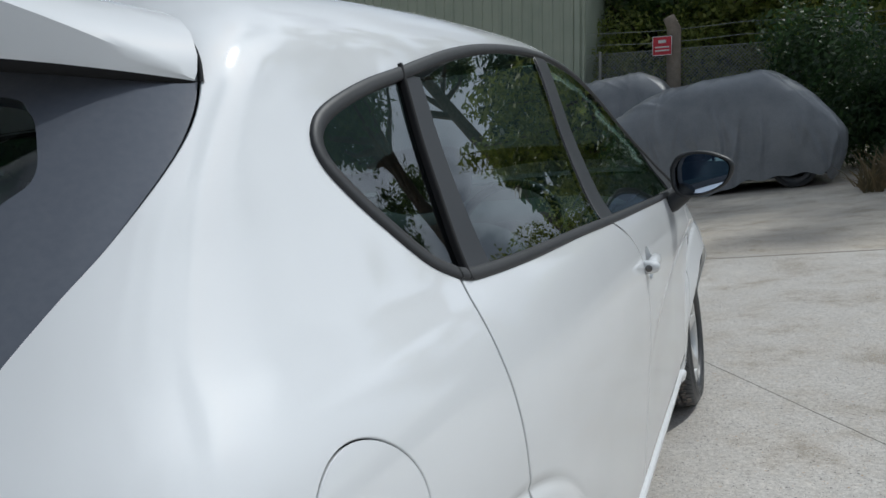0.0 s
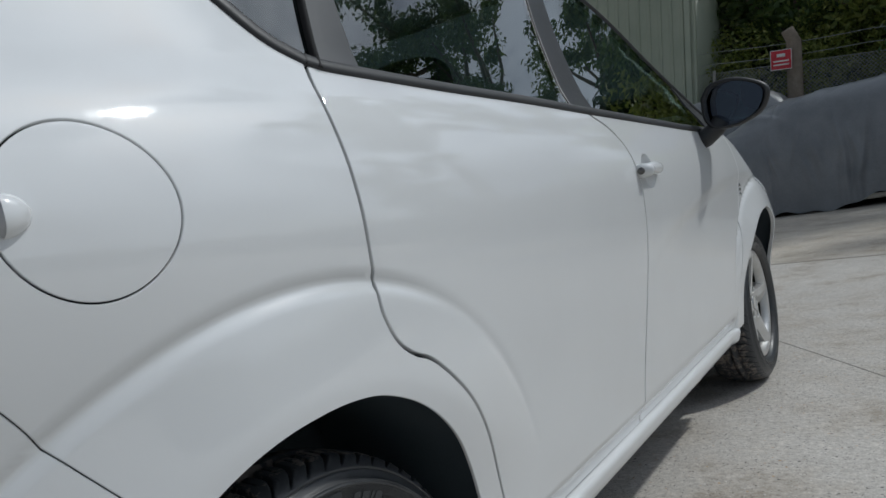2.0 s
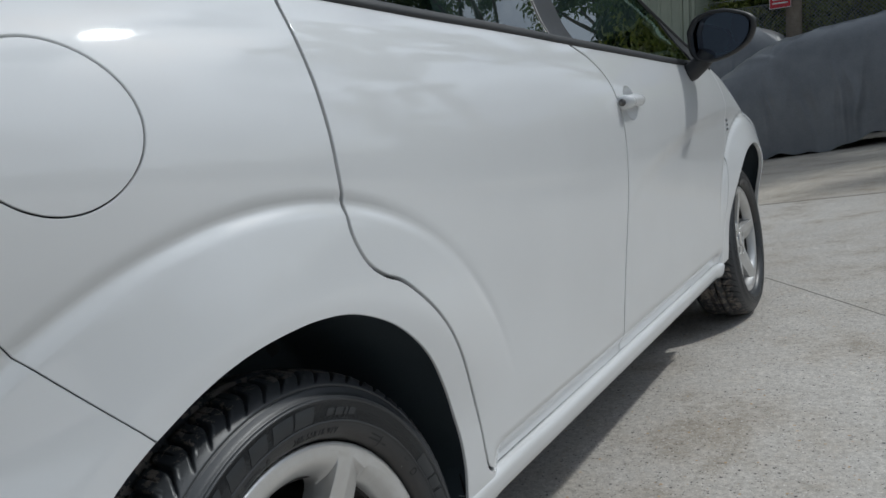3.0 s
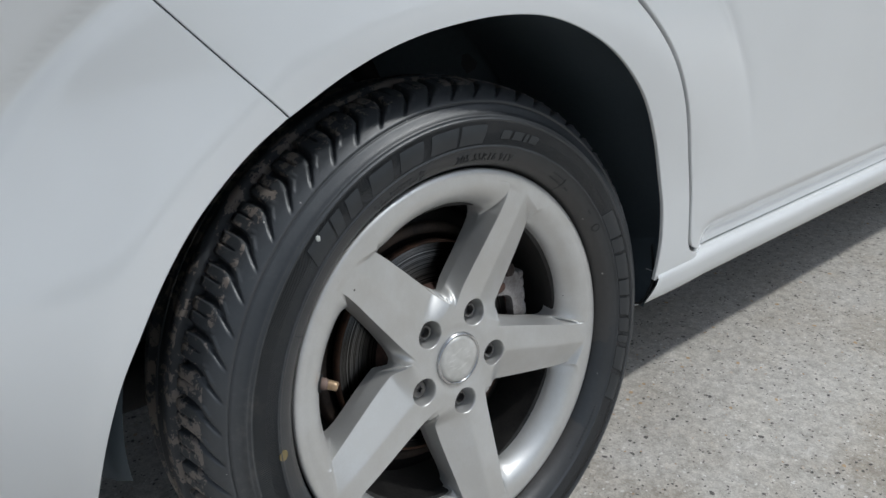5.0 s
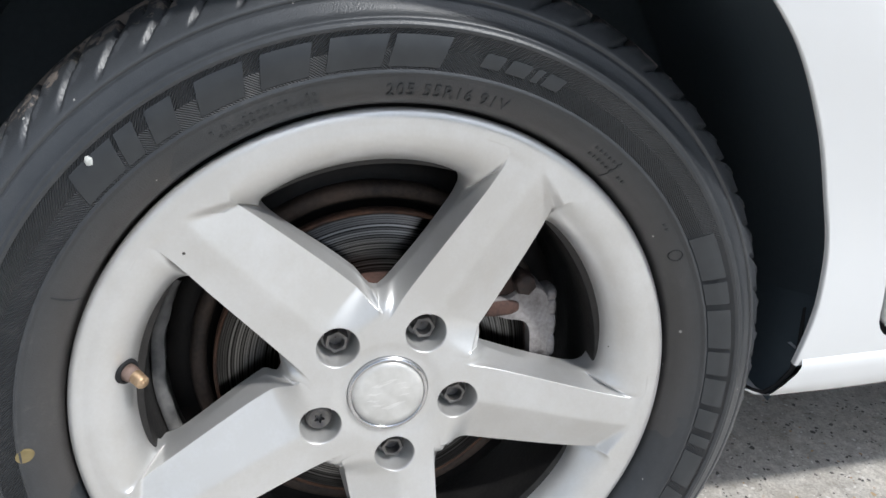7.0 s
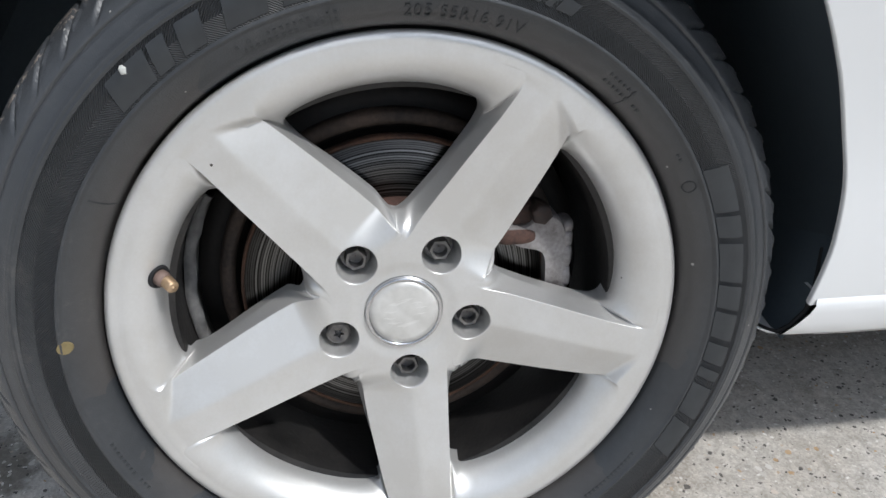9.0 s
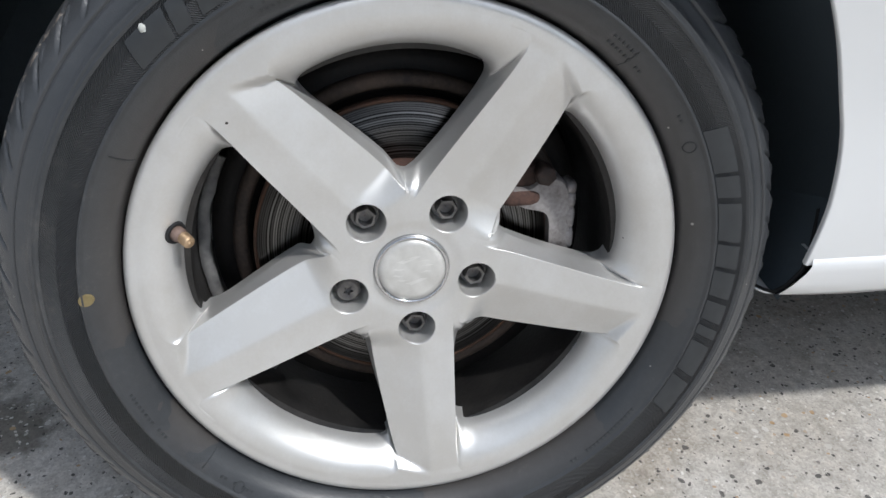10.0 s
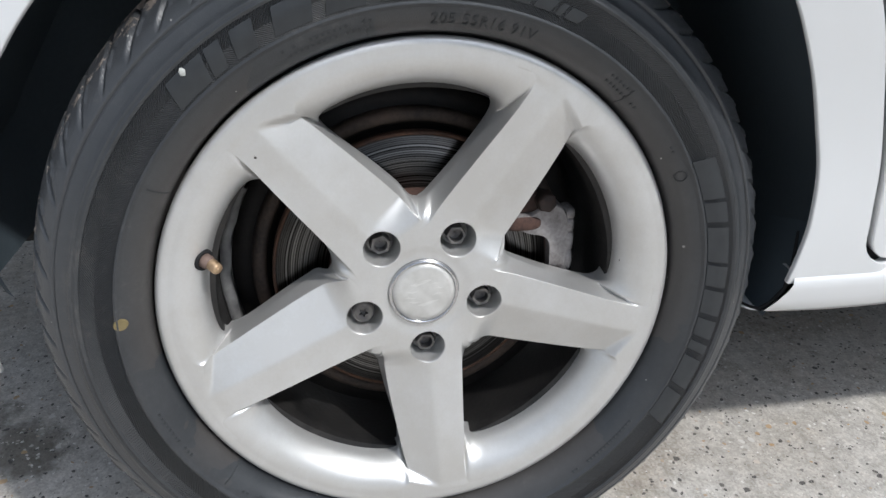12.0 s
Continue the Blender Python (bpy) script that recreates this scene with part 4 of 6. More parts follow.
# finger pull of the fuel flap: a raised half-round, with the shade of the hollow behind it painted grey
tabc = side([(-0.276, 0.913)])[0]
tn = normals(tabc[None])[0]
ty = np.cross((0, 0, 1.0), tn)
ty /= np.linalg.norm(ty)
tz = np.cross(tn, ty)
tv, tf = [], []
for i in range(9):
    lat = i / 8 * math.pi / 2
    for j in range(17):
        lon = -math.pi / 2 + math.pi * j / 16
        rr_ = math.cos(lat) ** 0.7
        tv.append(tabc + ty * (0.0245 * rr_ * math.cos(lon)) + tz * (0.0185 * rr_ * math.sin(lon)) + tn * (0.0135 * math.sin(lat) - 0.001))
for i in range(8):
    for j in range(16):
        a = i * 17 + j
        tf.append((a, a + 1, a + 18, a + 17))
bm = bmesh.new()
bm.from_mesh(mesh_of("finger_pull", tv, tf, paint))
part("finger_pull", bm, paint, car)
hv = [tabc + ty * (-0.010 * math.cos(a) ** 2 - 0.0005) * (1 if abs(a) < 1.55 else 0) + tz * 0.018 * math.sin(a) + tn * 0.0012 for a in np.linspace(-math.pi / 2, math.pi / 2, 17)]
hv += [tabc + tz * 0.018 * math.sin(a) + tn * (0.0125 * math.cos(a)) for a in np.linspace(-math.pi / 2, math.pi / 2, 17)]
attach("finger_hollow", mesh_of("finger_hollow", hv, [(j, j + 1, 17 + j + 1, 17 + j) for j in range(16)], worn("hollow_shade_grey", (0.36, 0.36, 0.37), (0.44, 0.44, 0.45), 0.4, 0.5, 30)), car)

# side windows
q_tip = [(0.140, 1.083), (0.098, 1.108), (0.052, 1.163), (0.018, 1.212), (0.004, 1.246), (0.012, 1.272), (0.046, 1.296), (0.142, 1.325), (0.262, 1.349)]
quarter_glass_loop = side(loop_of(smooth_line(q_tip, 8), np.array([(0.262, 1.349), (0.245, 1.29), (0.185, 1.13), (0.165, 1.083)])))
quarter_glass = panel_mesh("quarter_glass", quarter_glass_loop, glass, (-1, 0, 0), gap=0.04, inset=0.004, flange=0.003, calm=True)
rear_glass_loop = side(loop_of(smooth_line([(0.325, 1.348), (0.52, 1.392), (0.78, 1.423), (1.09, 1.432)], 8), smooth_line([(1.09, 1.432), (1.06, 1.35), (0.99, 1.18), (0.925, 1.045)], 8), np.array([(0.925, 1.045), (0.60, 1.055), (0.245, 1.075)]), np.array([(0.245, 1.075), (0.285, 1.21), (0.325, 1.348)])))
rear_glass = panel_mesh("door_glass", rear_glass_loop, glass, (-1, 0, 0), gap=0.04, inset=0.004, flange=0.003, calm=True)
front_glass_loop = side(loop_of(smooth_line([(1.185, 1.432), (1.40, 1.407), (1.62, 1.345), (1.82, 1.24), (1.95, 1.15)], 8), np.array([(1.95, 1.15), (1.99, 1.06), (2.01, 1.005)]), np.array([(2.01, 1.005), (1.5, 1.02), (1.04, 1.040)]), np.array([(1.04, 1.040), (1.10, 1.19), (1.185, 1.432)])))
front_glass = panel_mesh("door_glass", front_glass_loop, glass, (-1, 0, 0), gap=0.04, inset=0.004, flange=0.003, calm=True)
pillar_loop = side(loop_of(np.array([(1.09, 1.436), (1.185, 1.436)]), smooth_line([(1.185, 1.436), (1.155, 1.35), (1.10, 1.19), (1.04, 1.035)], 8), np.array([(1.04, 1.035), (0.925, 1.04)]), smooth_line([(0.925, 1.04), (0.99, 1.18), (1.06, 1.35), (1.09, 1.436)], 8)))
divider_loop = side(loop_of(np.array([(0.270, 1.353), (0.325, 1.352)]), np.array([(0.325, 1.352), (0.285, 1.21), (0.245, 1.07)]), np.array([(0.245, 1.07), (0.165, 1.075)]), np.array([(0.165, 1.075), (0.205, 1.18), (0.270, 1.353)])))
sail_loop = side(loop_of(np.array([(1.95, 1.15), (2.03, 1.105), (2.16, 0.995)]), np.array([(2.16, 0.995), (2.01, 1.0)]), np.array([(2.01, 1.0), (1.99, 1.06), (1.95, 1.15)])))
for ob_r, ob_l, items in ((rear_door, rear_door_left, (("quarter_glass", quarter_glass, "small tinted quarter glass"), ("door_glass", rear_glass, "tinted green door glass"))),
                          (front_door, front_door_left, (("door_glass", front_glass, "tinted green door glass"),))):
    for nm, me, lb in items:
        attach(nm, me, ob_r, lb).visible_shadow = False
        attach(nm, mirrored(me), ob_l, lb).visible_shadow = False
for nm, lp, owner, owner2 in (("pillar_cover", pillar_loop, front_door, front_door_left), ("window_divider", divider_loop, rear_door, rear_door_left), ("mirror_sail", sail_loop, front_door, front_door_left)):
    me = panel_mesh(nm, lp, gloss_black, (-1, 0, 0), gap=0.02, inset=0.001)
    attach(nm, me, owner, "satin black cover")
    attach(nm, mirrored(me), owner2, "satin black cover")
frame_me = ribbon(side(resample(window_top, 0.012)), (-0.016, 0.004), black_trim, "window_frame", 0.005)
attach("window_frame", frame_me, car, "matt black window surround")
belt_me = ribbon(side(resample(belt, 0.012)), (-0.004, 0.016), black_trim, "belt_trim", 0.006)
attach("belt_trim", belt_me, car, "matt black belt strip")
for me, nm in ((frame_me, "window_frame"), (belt_me, "belt_trim")):
    me2 = me.copy()
    me2.transform(Matrix.Diagonal((-1, 1, 1, 1)))
    me2.flip_normals()
    attach(nm, me2, car)
# notch where the quarter frame meets the door
nick = ribbon(side(resample(np.array([(0.268, 1.368), (0.255, 1.335), (0.205, 1.18), (0.158, 1.065)]), 0.012)), (-0.004, 0.004), gap_black, "divider_gap", 0.0062)
attach("divider_gap", nick, rear_door)

# windscreen, bonnet and nose close the shape
ws = np.vstack([resample(screen_edge, 0.04), resample(np.array([(0.74, 2.24, 1.03), (0.4, 2.34, 1.05), (0, 2.38, 1.05), (-0.4, 2.34, 1.05), (-0.74, 2.24, 1.03)]), 0.06)[1:-1], (resample(screen_edge, 0.04) * (-1, 1, 1))[::-1], np.array([(-0.3, 1.52, 1.5), (0, 1.55, 1.5), (0.3, 1.52, 1.5)])])
attach("windscreen", panel_mesh("windscreen", ws, rear_glass_mat, (0, -0.5, -0.86), gap=0.08, inset=0.004), car, "tinted windscreen").visible_shadow = False
bon = np.array([(0.80, 2.24, 1.0), (0.78, 2.5, 0.9), (0.74, 2.9, 0.85), (0.62, 3.2, 0.8), (0.3, 3.32, 0.8), (0, 3.35, 0.8)])
bon = resample(np.vstack([bon, (bon * (-1, 1, 1))[::-1][1:], np.array([(-0.4, 2.34, 1.0), (0, 2.38, 1.0), (0.4, 2.34, 1.0), (0.80, 2.24, 1.0)])]), 0.05)[:-1]
attach("bonnet", panel_mesh("bonnet", bon, paint, (0, 0, -1), gap=0.05), car)
nose_l = resample(np.array([(0.80, 3.1, 0.32), (0.80, 3.15, 0.78), (0.3, 3.3, 0.80), (-0.3, 3.3, 0.80), (-0.80, 3.15, 0.78), (-0.80, 3.1, 0.32), (0, 3.3, 0.3), (0.80, 3.1, 0.32)]), 0.06)[:-1]
attach("front_bumper", panel_mesh("front_bumper", nose_l, paint, (0, -1, 0), gap=0.06, start=0.9), car)
bm = bmesh.new()
box(bm, -0.74, 0.74, 0.36, 3.0, 0.20, 0.26, 0.02)
box(bm, -0.60, 0.60, -0.56, 0.37, 0.262, 0.32, 0.02)
part("floor_pan", bm, gap_black, car)
# inner lining below the windows
for sgn in (1, -1):
    g = np.stack(np.meshgrid(np.linspace(-0.50, 2.12, 40), np.linspace(0, 1, 14), indexing="ij"), -1).reshape(-1, 2)
    base_z = np.where(g[:, 0] < 0.45, 0.78, 0.27)
    g[:, 1] = base_z + (1.02 - base_z) * g[:, 1]
    xs = half_width(g[:, 0], g[:, 1]) - 0.055
    vv = np.c_[sgn * xs, g]
    attach("door_card", mesh_of("door_card", vv, [(i * 14 + j, i * 14 + j + 1, (i + 1) * 14 + j + 1, (i + 1) * 14 + j) for i in range(39) for j in range(13)], plastic), car)

# wheel housings
for cy in (0.0, 2.578):
    for sgn in (1, -1):
        hv, hf = [], []
        R0 = 0.352 if cy == 0 else 0.362
        prof = [(R0 - 0.006, 0.848), (R0 + 0.004, 0.838), (R0 + 0.016, 0.82), (R0 + 0.022, 0.79), (R0 + 0.024, 0.72), (R0 + 0.02, 0.62), (R0 - 0.01, 0.57), (R0 - 0.06, 0.545), (0.05, 0.54)]
        for i in range(81):
            a = radians(-13 + 199 * i / 80)
            for r, x in prof:
                hw = float(half_width(np.array([cy + r * math.cos(a)]), np.array([max(0.335 + r * math.sin(a), 0.25)]))[0])
                xw = min(x + (hw - 0.862 if r > 0.3 and x > 0.79 else 0), hw - 0.016)
                hv.append((sgn * xw, cy + r * math.cos(a), 0.335 + r * math.sin(a)))
        k = len(prof)
        hf = [(i * k + j, i * k + j + 1, (i + 1) * k + j + 1, (i + 1) * k + j) for i in range(80) for j in range(k - 1)]
        attach("wheel_housing", mesh_of("wheel_housing", hv, hf, liner), car, "black wheel arch liner")
# black liner that starts right behind the pressed lip of the rear arch
tail_up = resample(arch_tail, 0.012)[1:]
lip = side(np.vstack([resample(arch_line, 0.012), tail_up[tail_up[:, 1] > 0.285]]))
ln = normals(lip)
lc = lip - np.array((0, 0.0, 0.335))
spread = lip + np.c_[np.zeros(len(lip)), lc[:, 1:] * 0.05]
q = len(lip)
lv = np.vstack([lip - ln * 0.0035, spread * (1, 1, 1) - np.array((0.02, 0, 0)), spread - np.array((0.11, 0, 0)), spread - np.array((0.27, 0, 0))])
for sgn in (1, -1):
    attach("arch_edging", mesh_of("arch_edging", lv * (sgn, 1, 1), [(a * q + i, a * q + i + 1, (a + 1) * q + i + 1, (a + 1) * q + i) for a in range(3) for i in range(q - 1)], liner), car, "black liner edge")
# the liner's flap closes the front of the housing down to the sill
fz = np.r_[np.linspace(0.40, 0.30, 14), np.linspace(0.29, 0.257, 6)]
al = arch_line[np.argsort(arch_line[:, 1])]
al = al[al[:, 0] > 0]
fy = np.where(fz > 0.297, np.interp(fz, al[:, 1], al[:, 0]), 0.328 - 0.018 * np.clip((0.297 - fz) / 0.045, 0, 1) ** 1.6)
fxs = half_width(np.full(len(fz), 0.33), np.maximum(fz, 0.27)) - 0.004
flv, cols = [], (0.0, 0.02, 0.06, 0.12, 0.20, 0.28)
for k, (yy, zz, xx) in enumerate(zip(fy, fz, fxs)):
    for d in cols:
        flv.append((xx - d, yy + 0.004 + 0.013 * min(1.0, max(0.0, (zz - 0.30) / 0.06)) + 0.01 * math.sin(d * 9) * (zz < 0.36), zz + 0.002 * noise.noise(Vector((d * 60, zz * 40, 0)))))
for sgn in (1, -1):
    attach("liner_flap", mesh_of("liner_flap", np.array(flv) * (sgn, 1, 1), [(i * 6 + j, i * 6 + j + 1, (i + 1) * 6 + j + 1, (i + 1) * 6 + j) for i in range(len(fz) - 1) for j in range(5)], liner), car, "black plastic liner")
# torn rubber edge where liner meets the sill
bm = bmesh.new()
tube(bm, [(0.822, 0.333, 0.345), (0.826, 0.332, 0.310), (0.826, 0.330, 0.290), (0.824, 0.323, 0.272), (0.820, 0.315, 0.263), (0.812, 0.310, 0.259), (0.80, 0.309, 0.2585)], [0.0010, 0.0016, 0.0018, 0.0020, 0.0020, 0.0018, 0.0012], 9)
for v in bm.verts:
    v.co += Vector(noise.noise_vector(v.co * 120)) * 0.003
part("liner_edge", bm, gap_black, car)
bm = bmesh.new()
tube(bm, [(0.60, 0.02, 0.66), (0.61, 0.05, 0.58), (0.60, 0.09, 0.50), (0.60, 0.10, 0.40)], 0.016, 10)
part("damper", bm, dark_steel, car)


# handle, mirror, badge
def door_handle(y, z, owner, lock):
    c = side([(y, z)])[0]
    n = normals(c[None])[0]
    bm = bmesh.new()
    path, rad = [], []
    for i in range(13):
        s = i / 12
        path.append(Vector((c[0] + 0.014 - 0.014 * (abs(2 * s - 1) ** 3) * (s > 0.5), y - 0.045 + 0.13 * s, z + 0.004 * math.sin(math.pi * s))))
        rad.append(0.0150 * (1 - 0.35 * abs(2 * s - 1) ** 4))
    tube(bm, path, rad, 14)
    h = part("door_handle", bm, paint, owner)
    bm = bmesh.new()
    tube(bm, [(c[0] - 0.010, y - 0.050, z), (c[0] + 0.012, y - 0.050, z), (c[0] + 0.024, y - 0.044, z), (c[0] + 0.028, y - 0.034, z)], [0.0175, 0.0175, 0.0150, 0.008], 18)
    part("handle_end", bm, paint, h)
    if lock:
        bm = bmesh.new()
        tube(bm, [(c[0] + 0.008, y - 0.060, z), (c[0] + 0.011, y - 0.0705, z)], 0.0085, 14)
        part("key_lock", bm, bolt_steel, h, "dark key lock")
    return h


door_handle(1.20, 0.885, front_door, True)

def egg(bm, c, sx, sy, sz, power=2.4, n=20, m=14, tilt=0.0):
    """A rounded, squarish body."""
    rows = []
    pw = 2 / power
    f = lambda v: math.copysign(abs(v) ** pw, v)
    for i in range(m + 1):
        la = -math.pi / 2 + math.pi * i / m
        row = []
        for j in range(n):
            lo = 2 * math.pi * j / n
            q = Vector((sx * f(math.cos(la)) * f(math.cos(lo)), sy * f(math.sin(la)), sz * f(math.cos(la)) * f(math.sin(lo))))
            q.z += tilt * q.x
            row.append(bm.verts.new(Vector(c) + q))
        rows.append(row)
    for a, b in zip(rows, rows[1:]):
        for j in range(n):
            bm.faces.new((a[j], b[j], b[(j + 1) % n], a[(j + 1) % n]))
    bmesh.ops.remove_doubles(bm, verts=bm.verts, dist=1e-5)
    bmesh.ops.recalc_face_normals(bm, faces=bm.faces)
    return bm


# the mirror's outline: wide at the outer end, its glass set in a black housing
mc = Vector((0.965, 1.85, 1.052))
outline = smooth_line([(-0.088, 0.030), (-0.060, 0.068), (0.0, 0.078), (0.062, 0.062), (0.108, 0.026), (0.086, -0.034), (0.02, -0.066), (-0.05, -0.068), (-0.085, -0.035), (-0.088, 0.030)], 5)[:-1]
mv, mf = [], []
layers = [(0.93, 0.000), (1.0, 0.004), (1.03, 0.02), (0.98, 0.05), (0.80, 0.085), (0.45, 0.105), (0.02, 0.11)]
q = len(outline)
for sc, dy in [(0.86, 0.028), (0.89, 0.002)] + layers:
    mv += [mc + Vector((o[0] * sc, dy, o[1] * sc)) for o in outline]
for i in range(len(layers) + 1):
    mf += [(i * q + j, i * q + (j + 1) % q, (i + 1) * q + (j + 1) % q, (i + 1) * q + j) for j in range(q)]
bm = bmesh.new()
bm.from_mesh(mesh_of("mirror_housing", mv, mf, black_trim))
bmesh.ops.recalc_face_normals(bm, faces=bm.faces)
door_mirror = part("door_mirror", bm, black_trim, front_door, "black door mirror")
gv = [mc + Vector((o[0] * 0.875, 0.018 - 0.25 * o[0], o[1] * 0.875)) for o in outline]
attach("mirror_glass", mesh_of("mirror_glass", gv, [tuple(range(q))[::-1]], mirror_glass, smooth=False), door_mirror, "mirror glass")
bm = bmesh.new()
tube(bm, [(0.845, 1.87, 0.955), (0.875, 1.875, 0.965), (0.905, 1.88, 0.985), (0.925, 1.885, 1.01)], [0.030, 0.030, 0.027, 0.03], 12)
part("mirror_foot", bm, black_trim, door_mirror)
bm = bmesh.new()
bc = side([(2.30, 0.775)])[0]
for k in range(3):
    box(bm, bc[0] - 0.002, bc[0] + 0.004, 2.285, 2.305, 0.755 + 0.016 * k, 0.766 + 0.016 * k, 0.002)
part("wing_badge", bm, chrome, car, "small chrome badge")


# seats and wheel inside
def seat(name, x, y, width, back_z, rest=True):
    s = tagged(new(name), "", "")
    s.parent = car
    bm = bmesh.new()
    egg(bm, (x, y + 0.24, 0.50), width / 2, 0.26, 0.10, 4)
    part("cushion", bm, cloth, s)
    bm = bmesh.new()
    egg(bm, (0, 0, 0), width / 2, 0.085, (back_z - 0.45) / 2, 3.6)
    bmesh.ops.transform(bm, matrix=pose(x, y - 0.08, (back_z + 0.45) / 2, 14), verts=bm.verts)
    part("backrest", bm, cloth, s)
    if rest:
        bm = bmesh.new()
        egg(bm, (x, y - 0.20, back_z + 0.12), 0.13, 0.055, 0.085, 3)
        for dx in (-0.05, 0.05):
            tube(bm, [(x + dx, y - 0.18, back_z - 0.02), (x + dx, y - 0.19, back_z + 0.08)], 0.007, 8)
        part("headrest", bm, cloth, s)
    return s


seat("front_seat", 0.37, 1.20, 0.50, 1.05)
seat("front_seat", -0.37, 1.20, 0.50, 1.05)
seat("rear_bench", 0.0, 0.32, 1.20, 0.98, False)
for x in (-0.4, 0.4):
    bm = bmesh.new()
    egg(bm, (x, 0.12, 1.05), 0.13, 0.05, 0.08, 3)
    part("headrest", bm, cloth, car)
bm = bmesh.new()
ring = [pose(0.37, 1.62, 0.93, 65) @ Vector((0.185 * math.cos(a), 0.185 * math.sin(a), 0)) for a in np.linspace(0, 2 * math.pi, 33)]
tube(bm, ring, 0.016, 10, False)
egg(bm, (0.37, 1.64, 0.92), 0.07, 0.03, 0.06, 3)
box(bm, 0.20, 0.54, 1.63, 1.65, 0.905, 0.935, 0.005)
part("steering_wheel", bm, plastic, car)
bm = bmesh.new()
egg(bm, (0, 2.02, 0.86), 0.72, 0.30, 0.15, 4)
part("dashboard", bm, plastic, car)


# ---- wheels ----
HUB = Vector((0.821, -0.0015, 0.3072))
SP0 = 57.0  # direction of one spoke, degrees


def tyre_mesh():
    out = [(0.2065, -0.004), (0.2188, -0.002), (0.2200, 0.0060), (0.2214, 0.0135), (0.2228, 0.0185), (0.2265, 0.0245), (0.232, 0.0290), (0.240, 0.0325), (0.2415, 0.0331), (0.2426, 0.0347), (0.2438, 0.0350), (0.2450, 0.0341), (0.2485, 0.0347),
           (0.258, 0.0362), (0.266, 0.0352), (0.2695, 0.0343), (0.2706, 0.0356), (0.2719, 0.0354), (0.2729, 0.0334), (0.2742, 0.0340), (0.2755, 0.0337), (0.2765, 0.0318), (0.2800, 0.0296), (0.2850, 0.0272), (0.2866, 0.0265), (0.2872, 0.0248), (0.2880, 0.0246), (0.2886, 0.0258),
           (0.2905, 0.0250), (0.2918, 0.0241), (0.2930, 0.0232), (0.2943, 0.0222), (0.2955, 0.0212), (0.2968, 0.0200), (0.2980, 0.0188), (0.2991, 0.0175), (0.3002, 0.0162), (0.3012, 0.0149), (0.3022, 0.0135), (0.3031, 0.0120), (0.3040, 0.0105), (0.3056, 0.0072), (0.3070, 0.0035), (0.3082, -0.0005), (0.3094, -0.0050),
           (0.3105, -0.0100), (0.3115, -0.0155), (0.3123, -0.021), (0.3130, -0.027), (0.3072, -0.0275), (0.3072, -0.0365), (0.3140, -0.037), (0.3150, -0.050), (0.3152, -0.056), (0.308, -0.0565), (0.308, -0.0675), (0.3152, -0.068)]
    inner = [(r, -0.124 - x) for r, x in out[::-1] if r > 0.314 or r < 0.3125][1:]
    prof = np.array(out + inner)
    n = 62 * 30
    v, f = lathe(prof, n)
    v = v.reshape(len(prof), n, 3)
    r, x = prof[:, 0][:, None], prof[:, 1][:, None]
    a = np.linspace(0, 2 * np.pi, n, endpoint=False)[None]
    # shoulder grooves: long curved ones with a short one between, cut into the outer shoulder
    s = np.clip((0.0270 - x) / 0.056, 0, 1)
    count = 62
    unit = 2 * np.pi / count
    bend = -0.72 * unit * np.clip((0.52 - s) / 0.46, 0, 1) ** 1.7 + 0.16 * unit * s
    away = lambda shift: np.abs(((a + bend + shift) / unit) % 1.0 - 0.5)
    cut = lambda d, w: np.clip(2.0 - 1.5 * d / w, 0, 1)
    live = ((x > -0.029) & (r > 0.2925)).astype(float)
    main = cut(away(0.0), 0.055 + 0.07 * s) * np.clip((s - 0.05) / 0.10, 0, 1)
    slit = cut(away(unit * 0.5), 0.022) * np.clip((s - 0.50) / 0.05, 0, 1)
    nib = cut(np.abs(((a - 2.6 * unit * (0.36 - s)) / unit + 0.30) % 1.0 - 0.5), 0.05) * (s > 0.19) * (s < 0.37)
    depth = live * (main * (0.0024 + 0.0066 * np.clip(s * 1.4, 0, 1)) + slit * 0.004 - nib * 0.0011)
    v[..., 1] -= depth * np.cos(a)
    v[..., 2] -= depth * np.sin(a)
    v[..., 0] -= depth * 0.5 * (s < 0.5)
    v = v.reshape(-1, 3)
    v[:, 2] = np.maximum(v[:, 2], -0.3148)
    me = mesh_of("tyre", v, [q[::-1] for q in f], rubber)
    return me


SIDE = smooth_line([(0.2185, 0.0105), (0.2228, 0.0185), (0.2265, 0.0245), (0.232, 0.0290), (0.240, 0.0325), (0.2485, 0.0347), (0.258, 0.0362), (0.266, 0.0352), (0.274, 0.0325), (0.280, 0.0298)], 6)


def sidewall(r):
    return np.interp(r, SIDE[:, 0], SIDE[:, 1])


def on_sidewall(r, a, lift=0.0):
    return (sidewall(r) + lift, r * math.cos(a), r * math.sin(a))


